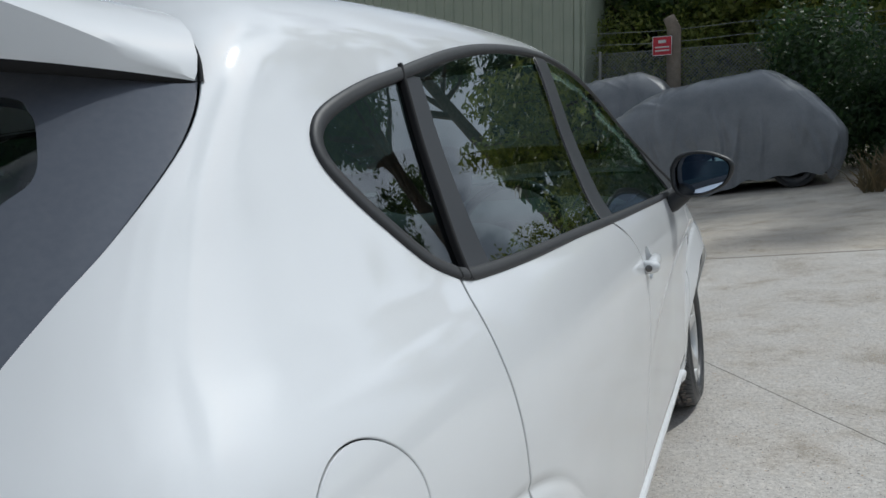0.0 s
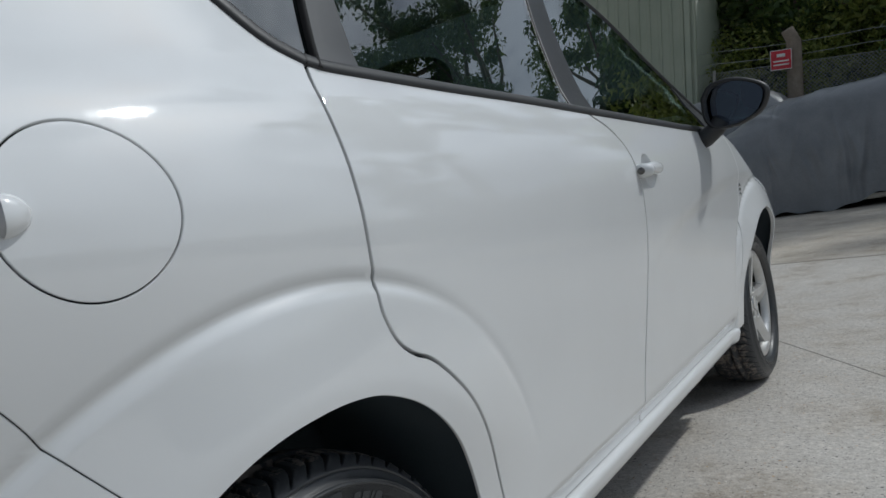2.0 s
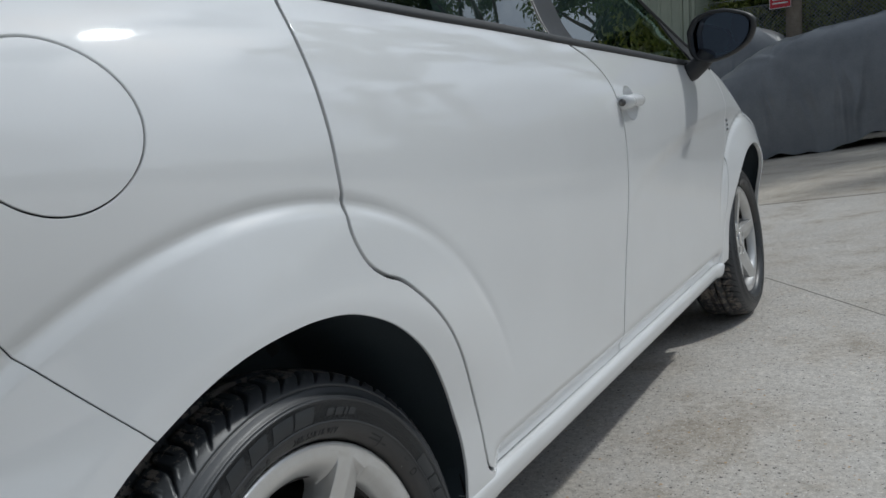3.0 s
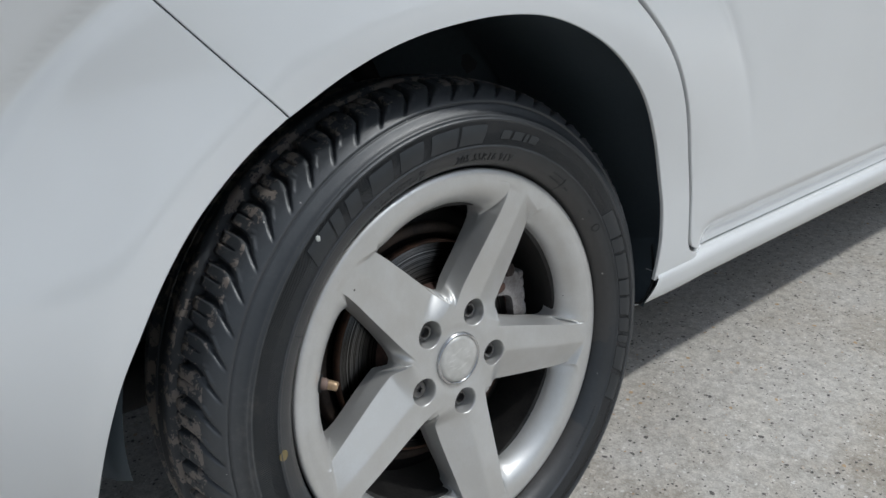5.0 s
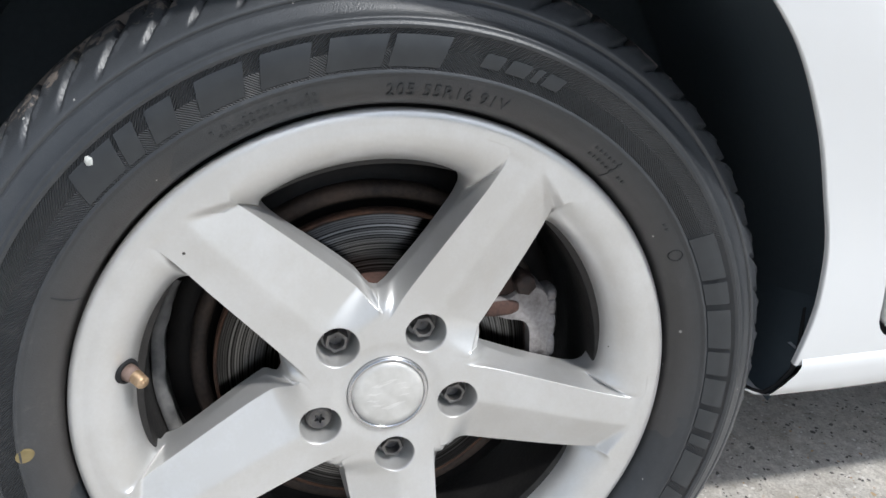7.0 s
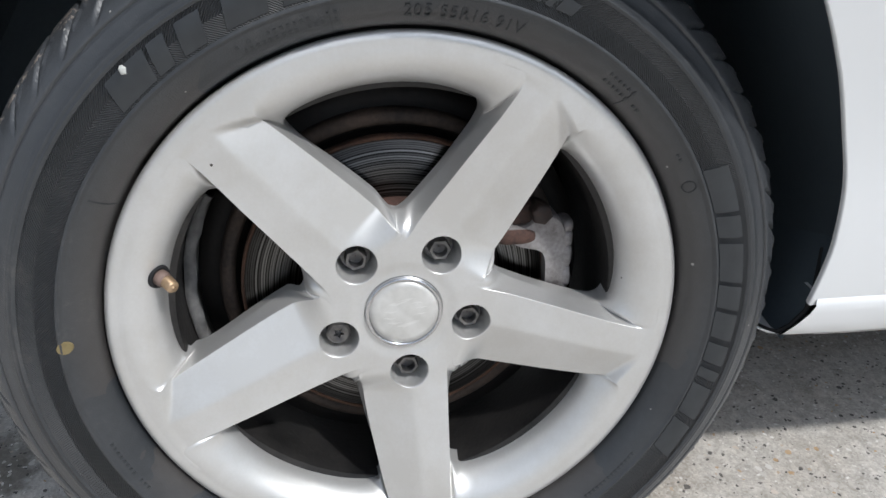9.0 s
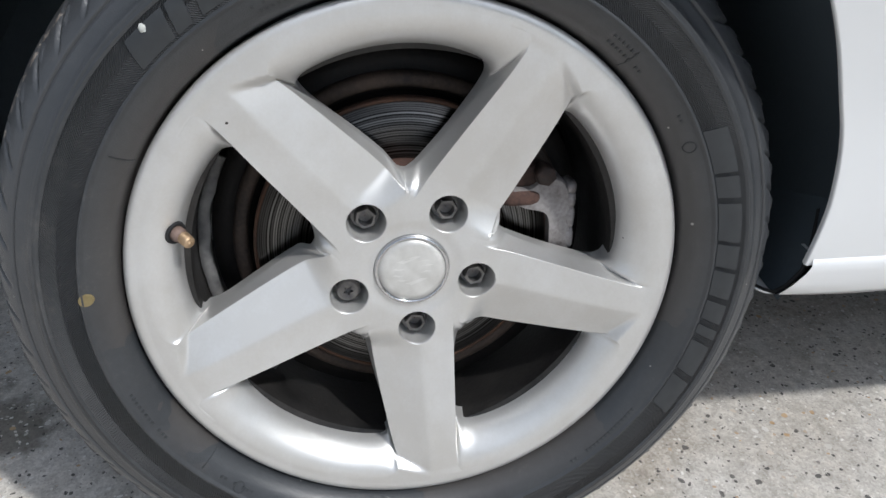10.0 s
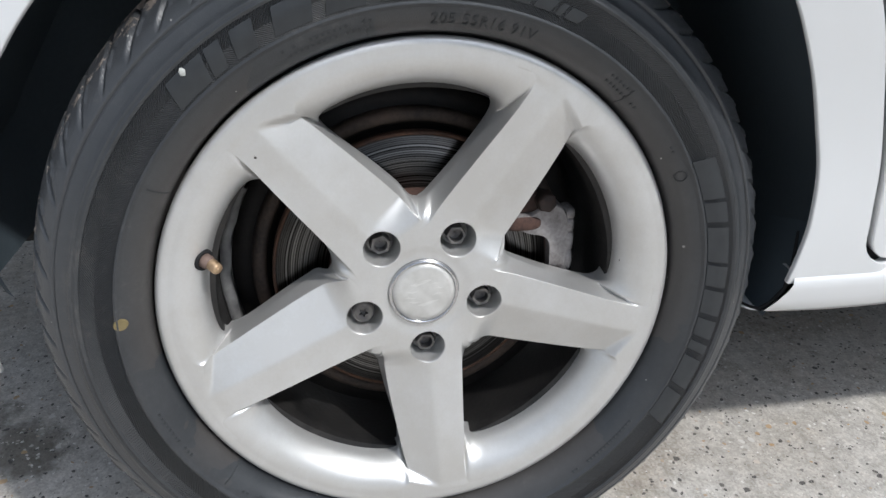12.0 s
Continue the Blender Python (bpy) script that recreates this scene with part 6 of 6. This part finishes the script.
# a yellow paint dot on the near tyre and a white fleck of dirt
v, f = [], []
for i in range(20):
    a = i * math.pi / 10
    r = 0.2410 + 0.0050 * math.sin(a)
    v.append(on_sidewall(r, radians(176.9) + 0.0046 * math.cos(a) / 0.2410, 0.0014))
    r = 0.2410 + 0.0053 * math.sin(a)
    v.append(on_sidewall(r, radians(176.9) + 0.0049 * math.cos(a) / 0.2410, -0.0003))
f = [tuple(range(0, 40, 2))] + [(2 * i, (2 * i + 2) % 40, (2 * i + 3) % 40, 2 * i + 1) for i in range(20)]
attach("paint_dot", mesh_of("paint_dot", v, f, worn("yellow_paint_dot", (0.15, 0.115, 0.05), (0.24, 0.19, 0.09), 0.6, 0.8, 60), smooth=False), rear_wheel, "faded yellow paint dot")
bm = bmesh.new()
fleck_at = on_sidewall(0.2640, radians(130.0), 0.0002)
egg(bm, fleck_at, 0.0016, 0.0026, 0.0030, 2.2, 9, 6)
for v in bm.verts:
    v.co += Vector(noise.noise_vector(v.co * 700)) * 0.0012
part("dirt_fleck", bm, worn("white_dirt", (0.42, 0.43, 0.40), (0.62, 0.63, 0.60), 0.8, 0.95, 200), rear_wheel, "pale fleck of dirt")


# ---- ground ----
bm = bmesh.new()
bmesh.ops.create_grid(bm, x_segments=60, y_segments=60, size=1)
for v in bm.verts:
    v.co = Vector((math.copysign(abs(v.co.x) ** 3, v.co.x) * 400, math.copysign(abs(v.co.y) ** 3, v.co.y) * 400, 0))
tagged(part("ground", bm, concrete), "pale washed concrete yard with small exposed stones", "ground", kind="structure")


def ground_strip(name, a, b, width, mat, z=0.004, wob=0.004):
    bm = bmesh.new()
    a, b = Vector((*a, 0)), Vector((*b, 0))
    n = max(4, int((b - a).length / 0.12))
    side_ = (b - a).normalized().cross(Vector((0, 0, 1)))
    rows = []
    for i in range(n + 1):
        p = a.lerp(b, i / n) + side_ * wob * noise.noise(Vector((i * 0.7, a.x, a.y)))
        w = width * (0.8 + 0.4 * noise.noise(Vector((i * 0.31, 5, a.x))))
        rows.append([bm.verts.new(p + side_ * s * w / 2 + Vector((0, 0, h))) for s, h in ((-1, 0), (-0.6, z), (0.6, z), (1, 0))])
    for q, w in zip(rows, rows[1:]):
        for k in range(3):
            bm.faces.new((q[k], q[k + 1], w[k + 1], w[k]))
    bmesh.ops.recalc_face_normals(bm, faces=bm.faces)
    return tagged(part(name, bm, mat), "filled joint between concrete slabs", "joint", kind="structure")


ground_strip("slab_joint", (-4.0, 6.2), (9.0, 6.0), 0.03, joint_mat)
ground_strip("slab_joint", (-0.6, 5.2), (2.6, 0.6), 0.0035, faint_joint, 0.0018)
ground_strip("slab_joint", (2.9, -6.0), (2.9, 6.1), 0.02, joint_mat)


# ---- things behind: covered cars, fence, shed, greenery ----
def cover_mesh(name, length, width, tops, seed):
    """A tarpaulin pulled over a car: a flat top with a firm shoulder, sides that hang in long slanting folds, a gathered hem."""
    n, m = 260, 150
    rng_ = np.random.default_rng(seed)
    t = np.array(tops)
    s = np.linspace(0, 1, n)[:, None]
    top = np.interp(np.linspace(0, 1, n), t[:, 0], t[:, 1])
    top = np.convolve(np.pad(top, 4, mode="edge"), np.ones(9) / 9, "valid")[:, None]
    a = np.linspace(0, np.pi, m)[None]
    c, q = np.cos(a), np.sin(a)
    end = (1 - np.abs(2 * s - 1) ** 7) ** 0.5
    hang = np.clip(1 - np.abs(q) ** 0.50, 0, 1)
    yy = np.sign(c) * np.abs(c) ** 0.34 * width / 2 * (0.50 + 0.50 * end)
    zz = (0.86 * np.abs(q) ** 0.34 + 0.14 * (1 - np.abs(c))) * top * (0.42 + 0.58 * end)
    yy = yy * (1 - 0.17 * np.clip(zz / top.max() - 0.5, 0, 1)) * (1 - 0.10 * np.clip(0.30 - zz / top.max(), 0, 1))
    # the ends bulge over the bumpers and are drawn in below
    xx = (s - 0.5) * length - np.sign(s - 0.5) * 0.85 * np.clip(0.42 - zz / top.max(), 0, 1) * step(0.72, 1.0, np.abs(2 * s - 1))
    # folds start at the shoulder and fan out downwards, each a ridge beside a hollow
    out = np.zeros_like(zz)
    for sgn in (1, -1):
        here = np.clip(sgn * c * 6, 0, 1)
        for _ in range(34):
            s0, slant, wide, amp = rng_.uniform(0.02, 0.98), rng_.uniform(-0.13, 0.13), rng_.uniform(0.004, 0.014), rng_.uniform(0.010, 0.042)
            z0, z1 = rng_.uniform(0.55, 0.95), rng_.uniform(-0.1, 0.45)
            drop_ = 1 - zz / top
            mid_ = s0 + slant * drop_ + 0.006 * np.sin(9 * drop_ + s0 * 40)
            grow = step(1 - z0, 1 - z0 + 0.18, drop_) * (1 - step(1 - z1 - 0.2, 1 - z1, drop_))
            d_ = (s - mid_) / wide
            out += here * amp * grow * (np.exp(-d_ ** 2) - 0.6 * np.exp(-((d_ - 1.9) / 1.3) ** 2))
    # slack in the top: shallow pools and short creases
    rise = np.zeros_like(zz)
    for _ in range(26):
        s0, c0, wide, amp, tilt_ = rng_.uniform(0.05, 0.95), rng_.uniform(-0.9, 0.9), rng_.uniform(0.006, 0.02), rng_.uniform(0.006, 0.022), rng_.uniform(-0.25, 0.25)
        d_ = (s - s0 - tilt_ * (c - c0)) / wide
        rise += amp * np.exp(-d_ ** 2) * np.exp(-((c - c0) / 0.5) ** 2)
    soft_ = np.array([[noise.noise(Vector((i / n * 9, j / m * 7, seed))) for j in range(m)] for i in range(n)])
    yy = yy + np.sign(c) * (out + 0.035 * soft_ * hang)
    zz = zz + rise * (1 - hang) + 0.02 * soft_
    hem = 0.03 + 0.17 * step(0.55, 0.68, s) * (1 - step(0.93, 1.0, s)) + 0.02 * np.sin(s * 70) + 0.02 * np.sin(s * 31 + seed)
    zz = np.maximum(zz, hem + 0 * a)
    v = np.stack([xx, yy, zz], -1).reshape(-1, 3)
    f = [(i * m + j, i * m + j + 1, (i + 1) * m + j + 1, (i + 1) * m + j) for i in range(n - 1) for j in range(m - 1)]
    me = mesh_of(name, v, f, tarp)
    bm = bmesh.new()
    bm.from_mesh(me)
    bmesh.ops.recalc_face_normals(bm, faces=bm.faces)
    bm.to_mesh(me)
    bm.free()
    return me


def covered_car(length, width, tops, seed, label, at):
    c = tagged(new("covered_car"), label, "covered car", "covered cars")
    attach("tarpaulin", cover_mesh("tarpaulin", length, width, tops, seed), c, "grey creased tarpaulin")
    for x in (-0.30, 0.30):
        for sgn in (1, -1):
            lv, lf = lathe([(0.18, 0.0), (0.22, 0.02), (0.30, 0.02), (0.325, -0.01), (0.325, -0.16), (0.18, -0.18)], 40)
            t = attach("tyre", mesh_of("tyre", lv, [q[::-1] for q in lf], rubber), c, "black tyre below the cover")
            t.matrix_basis = pose(x * length, sgn * (width / 2 - 0.16), 0.325, 0, 0, 90 * sgn)
    bm = bmesh.new()
    box(bm, -length * 0.42, length * 0.42, -width * 0.36, width * 0.36, 0.16, 0.5, 0.04)
    part("underbody", bm, gap_black, c)
    c.matrix_world = pose(*at)
    return c


covered_car(4.6, 1.85, [(0, 0.80), (0.12, 1.10), (0.22, 1.36), (0.34, 1.66), (0.42, 1.77), (0.60, 1.82), (0.735, 1.86), (0.77, 1.80), (0.86, 1.52), (0.93, 1.24), (0.97, 1.06), (1.0, 0.9)], 2, "car under a grey creased tarpaulin on the concrete", (0.13, 12.55, 0, 0, 0, 2))
covered_car(4.2, 1.8, [(0, 1.2), (0.2, 1.95), (0.4, 2.18), (0.75, 2.28), (0.86, 2.10), (1.0, 1.4)], 8, "second car under a grey tarpaulin behind the first", (-2.1, 14.9, 0, 0, 0, 4))
# the yard falls away sideways: what stands plumb leans against it
LEAN = Matrix.Translation((-0.72, 15.85, 0)) @ Matrix.Rotation(radians(6.3), 4, Vector((-0.55, 0.83, 0))) @ Matrix.Translation((0.40, -16.0, 0))
# green shed of ribbed sheet steel
shed = tagged(new("shed"), "olive green shed clad in ribbed sheet steel", "shed")
pts, x = [], -10.0
while x < -2.40:
    pts += [(x, 0.0), (x + 0.16, 0.0), (x + 0.175, -0.025), (x + 0.215, -0.025), (x + 0.23, 0.0)]
    x += 0.23
v = [(a, 15.6 + b, z) for z in (-1.3, 5.2) for a, b in pts]
k = len(pts)
sv2 = v + [(a, 15.66, z) for z in (-1.3, 5.2) for a, b in pts]
f = [(i, i + 1, k + i + 1, k + i) for i in range(k - 1)] + [(2 * k + i + 1, 2 * k + i, 3 * k + i, 3 * k + i + 1) for i in range(k - 1)]
attach("front_wall", mesh_of("front_wall", sv2, f, shed_green, smooth=False), shed)
bm = bmesh.new()
box(bm, -2.40, -2.28, 15.55, 15.68, -1.3, 5.2, 0.01)
part("corner_trim", bm, shed_green, shed)
bm = bmesh.new()
box(bm, -2.42, -2.36, 15.68, 22, -1.3, 5.2)
part("side_wall", bm, shed_green, shed)
bm = bmesh.new()
box(bm, -10.2, -2.2, 15.4, 22.2, 5.2, 5.35, 0.02)
part("shed_roof", bm, shed_green, shed)
shed.matrix_world = LEAN
# chain link fence: two sets of slanting wires, line wires and posts
fence = tagged(new("fence"), "chain link fence on concrete posts with strained line wires", "fence")
fv, ff = [], []


def wire(p0, p1, w=0.0035):
    d = np.array(p1) - np.array(p0)
    s = np.array((-d[2], 0, d[0]))
    s = s / np.linalg.norm(s) * w
    b = len(fv)
    for q in (p0, p1):
        fv.extend([np.array(q) + s, np.array(q) - s, np.array(q) + (0, w * 1.6, 0)])
    ff.extend([(b, b + 1, b + 4, b + 3), (b + 1, b + 2, b + 5, b + 4), (b + 2, b, b + 3, b + 5)])


H, step_w = 2.75, 0.075
x = -2.4 - H
while x < 7.0:
    for sgn in (1, -1):
        a = (x, 16.2, 0.0) if sgn > 0 else (x + H, 16.2, 0.0)
        b = (x + H, 16.2, H) if sgn > 0 else (x, 16.2, H)
        wire(a, b)
    x += step_w
attach("chain_link", mesh_of("chain_link", fv, ff, wire_mat, smooth=False), fence, "galvanised wire mesh")
for z in (0.3, 1.4, 2.75, 2.95, 3.2):
    fv, ff = [], []
    for i in range(20):
        xa, xb = -2.4 + i * 0.47, -2.4 + (i + 1) * 0.47
        sag = lambda q: z - 0.05 * math.sin(math.pi * ((q + 2) % 3.0) / 3.0) * (z > 2.8)
        wire((xa, 16.15, sag(xa)), (xb, 16.15, sag(xb)), 0.005)
    attach("line_wire", mesh_of("line_wire", fv, ff, wire_mat, smooth=False), fence)
for x, w, h, mt in ((-0.40, 0.15, 3.15, post_wood), (-1.95, 0.06, 2.8, post_concrete), (3.0, 0.12, 3.0, post_concrete), (6.0, 0.12, 3.0, post_concrete)):
    bm = bmesh.new()
    if mt is post_wood:
        tube(bm, [(x, 16.0, 0), (x + 0.01, 16.0, 1.5), (x, 16.0, h), (x - 0.10, 15.9, h + 0.22)], [w, w, w * 0.95, w * 0.8], 10)
    else:
        box(bm, x - w / 2, x + w / 2, 16.05, 16.05 + w, 0, h, 0.01)
    part("fence_post", bm, mt, fence)
sign = tagged(new("warning_sign"), "red warning sign with white print on the fence", "sign")
SG = (-0.80, -0.41, 15.75, 2.58, 2.97)
bm = bmesh.new()
box(bm, SG[0], SG[1], SG[2], SG[2] + 0.012, SG[3], SG[4], 0.003)
part("board", bm, sign_red, sign)
for nm, (x0, x1, z0, z1) in (("border", (0.0, 1.0, 0.0, 0.035)), ("border", (0.0, 1.0, 0.965, 1.0)), ("border", (0.0, 0.03, 0.035, 0.965)), ("border", (0.97, 1.0, 0.035, 0.965)),
                             ("print_line", (0.30, 0.70, 0.64, 0.80)), ("print_line", (0.14, 0.86, 0.40, 0.47)), ("print_line", (0.14, 0.86, 0.22, 0.29))):
    bm = bmesh.new()
    wx, wz = SG[1] - SG[0], SG[4] - SG[3]
    box(bm, SG[0] + x0 * wx, SG[0] + x1 * wx, SG[2] - 0.003, SG[2] - 0.0002, SG[3] + z0 * wz, SG[3] + z1 * wz)
    part(nm, bm, sign_white, sign, "white print")

fence.matrix_world = LEAN
sign.matrix_world = LEAN


def leaf_mesh(name, centres, radii, count, size, mat, seed, flat=0.8, core=0.35, wispy=False):
    """Many small bent leaves spread through rounded clumps, thick at their shells."""
    rng = np.random.default_rng(seed)
    c = np.array(centres, float)
    r = np.array(radii, float)
    w = r ** 2
    idx = rng.choice(len(c), count, p=w / w.sum())
    d = rng.normal(size=(count, 3))
    d /= np.linalg.norm(d, axis=1, keepdims=True)
    rad = r[idx] * (core + (1 - core) * rng.random(count) ** 0.45) * (0.85 + 0.3 * rng.random(count))
    if wispy:
        rad = r[idx] * 1.5 * rng.random(count) ** 0.8
    p = c[idx] + d * rad[:, None] * (1, 1, flat)
    n = d * 0.7 + rng.normal(size=(count, 3)) * 0.6 + (0, 0, 0.35)
    n /= np.linalg.norm(n, axis=1, keepdims=True)
    a = np.cross(n, rng.normal(size=(count, 3)))
    a /= np.linalg.norm(a, axis=1, keepdims=True)
    b = np.cross(n, a)
    s = size * (0.6 + 0.8 * rng.random(count))[:, None]
    v = np.stack([p - a * s, p + b * s * 0.42 + n * s * 0.08, p + a * s, p - b * s * 0.42 + n * s * 0.08], 1).reshape(-1, 3)
    me = bpy.data.meshes.new(name)
    me.vertices.add(len(v))
    me.vertices.foreach_set("co", v.ravel())
    q = np.arange(count)[:, None] * 4
    tri = np.hstack([q, q + 1, q + 2, q, q + 2, q + 3]).reshape(-1)
    me.loops.add(len(tri))
    me.loops.foreach_set("vertex_index", tri)
    me.polygons.add(count * 2)
    me.polygons.foreach_set("loop_start", np.arange(0, count * 6, 3))
    me.update()
    me.validate()
    me.materials.append(mat)
    return me


def tree(name, x, y, height, spread, count, mat, seed, label, size=0.10, bare=0.3, wispy=False):
    rng = random.Random(seed)
    t = tagged(new(name), label, "tree")
    bm = bmesh.new()
    tube(bm, [(0, 0, 0), (0.05 * rng.uniform(-1, 1), 0.03, height * 0.25), (0.12 * rng.uniform(-1, 1), 0.1 * rng.uniform(-1, 1), height * 0.55), (0.2 * rng.uniform(-1, 1), 0.1, height * 0.85)], [height * 0.016, height * 0.013, height * 0.009, height * 0.003], 10)
    cs, rs = [], []
    for i in range(26):
        z0 = height * rng.uniform(bare * 0.8, 0.8)
        a = rng.uniform(0, 2 * math.pi)
        ln = spread * rng.uniform(0.5, 1.0) * (1.15 - 0.6 * abs(z0 / height - 0.5))
        e = Vector((math.cos(a) * ln, math.sin(a) * ln, z0 + height * rng.uniform(0.05, 0.22)))
        tube(bm, [(0, 0, z0), (e.x * 0.5, e.y * 0.5, z0 + (e.z - z0) * 0.35), e], [height * 0.006, height * 0.0035, height * 0.0012], 6)
        for k in range(7 if wispy else 5):
            f_ = rng.uniform(0.45, 1.1)
            cs.append((e.x * f_ + rng.uniform(-0.3, 0.3), e.y * f_ + rng.uniform(-0.3, 0.3), z0 + (e.z - z0) * f_ + rng.uniform(-0.2, 0.4)))
            rs.append(spread * (rng.uniform(0.08, 0.2) if wispy else rng.uniform(0.10, 0.26)))
    part("trunk", bm, bark, t)
    attach("crown", leaf_mesh("crown", cs, rs, count, size, mat, seed, wispy=wispy), t)
    t.matrix_world = Matrix.Translation((x, y, 0))
    return t


tree("tree", 2.6, 19.5, 7.0, 3.0, 14000, leaf_yellow, 11, "broad-leaved tree with sunlit yellow-green leaves")
tree("tree", -0.8, 20.5, 8.5, 3.4, 14000, leaf_green, 12, "tall green broad-leaved tree behind the fence")
tree("tree", -3.5, 24.0, 9.0, 3.6, 9000, leaf_green, 14, "tall green broad-leaved tree behind the fence")
# trees round the yard that stand behind the walker and are mirrored in paint and glass
tree("tree", 9.6, 12.6, 6.6, 1.8, 27000, leaf_green, 30, "green broad-leaved tree at the edge of the yard", 0.055, 0.10, True)
for i, (x, y, h, s, bare) in enumerate(((10.5, 18.0, 20.5, 3.3, 0.40), (7.9, 26.5, 21.0, 3.0, 0.52), (3.9, 25.5, 12.5, 2.2, 0.10), (1.6, 27.0, 12.0, 2.4, 0.10))):
    tree("tree", x, y, h, s, 24000, leaf_green, 31 + i, "tall green broad-leaved tree beyond the yard", 0.11, bare, True)


def hedge(name, cs, rs, count, mat, seed, label, size=0.06):
    h = tagged(new(name, leaf_mesh(name, cs, rs, count, size, mat, seed, 1.0, 0.55)), label, "hedge", kind="stuff")
    return h


rng = random.Random(5)
cs, rs = [], []
for i in range(150):
    x = rng.uniform(1.2, 9.5)
    y = (14.9 - 0.35 * (x - 1.2) if x > 2.4 else 15.3) + rng.uniform(-0.4, 0.9)
    z = rng.uniform(0.3, 2.7 if x < 2.6 else 1.8)
    cs.append((x, y, z))
    rs.append(rng.uniform(0.35, 0.75))
# low dark clumps added to stand in for the shade before the hedge
for i in range(60):
    cs.append((rng.uniform(2.75, 5.2), rng.uniform(10.7, 13.9), rng.uniform(0.0, 0.30)))
    rs.append(rng.uniform(0.18, 0.34))
hedge("ivy_hedge", cs, rs, 60000, leaf_dark, 21, "dense dark ivy-grown hedge along the yard")
cs, rs = [], []
for i in range(110):
    x = rng.uniform(-3.5, 8.0)
    cs.append((x, rng.uniform(17.2, 19.5), rng.uniform(0.2, 5.2 if 1.0 < x < 4.0 else 3.6)))
    rs.append(rng.uniform(0.35, 0.8))
hedge("undergrowth", cs, rs, 30000, leaf_yellow, 22, "green undergrowth behind the chain link fence")
cs, rs = [], []
for i in range(140):
    a = rng.uniform(0.1, 2.5)
    cs.append((26 * math.cos(a) + rng.uniform(-1, 1), 26 * math.sin(a) + rng.uniform(-1, 1), rng.uniform(0.5, 1.6 if a < 1.33 else 7.5)))
    rs.append(rng.uniform(0.9, 1.4) if a < 1.33 else rng.uniform(1.2, 2.2))
hedge("far_woods", cs, rs, 60000, leaf_dark, 23, "dark belt of woodland round the yard", 0.30)
cs, rs = [], []
for i in range(130):
    cs.append((rng.uniform(-9, 4.6), rng.uniform(21.5, 24.0), rng.uniform(0.4, 8.5)))
    rs.append(rng.uniform(0.9, 1.5))
hedge("wood_edge", cs, rs, 36000, leaf_dark, 24, "shaded edge of the wood behind the fence", 0.20)
# unseen low greenery, added to shape what the car's flank mirrors
cs, rs = [], []
for i in range(110):
    cs.append((rng.uniform(14.5, 17.5), rng.uniform(-14, 6), rng.uniform(0.2, 0.7)))
    rs.append(rng.uniform(0.6, 0.8))
hedge("unseen_thicket", cs, rs, 42000, leaf_dark, 25, "unseen low thicket added as a dark band in reflections", 0.20)
# dry reeds at the foot of the hedge
bm_v, bm_f = [], []
rg = np.random.default_rng(8)
for i in range(700):
    x = rg.uniform(2.25, 4.2)
    y = 10.75 - 0.3 * (x - 2.25) + rg.uniform(-0.45, 0.45)
    h = rg.uniform(0.15, 0.62)
    d = rg.normal(size=2) * 0.22
    b = len(bm_v)
    w = 0.012
    bm_v += [(x - w, y, 0), (x + w, y, 0), (x + d[0] * 0.4 + w * 0.7, y + d[1] * 0.4, h * 0.6), (x + d[0] * 0.4 - w * 0.7, y + d[1] * 0.4, h * 0.6), (x + d[0], y + d[1], h)]
    bm_f += [(b, b + 1, b + 2, b + 3), (b + 3, b + 2, b + 4)]
tagged(new("dry_reeds", mesh_of("dry_reeds", bm_v, bm_f, reed_mat, smooth=False)), "dry brown reeds and grass below the hedge", "reeds", kind="stuff")
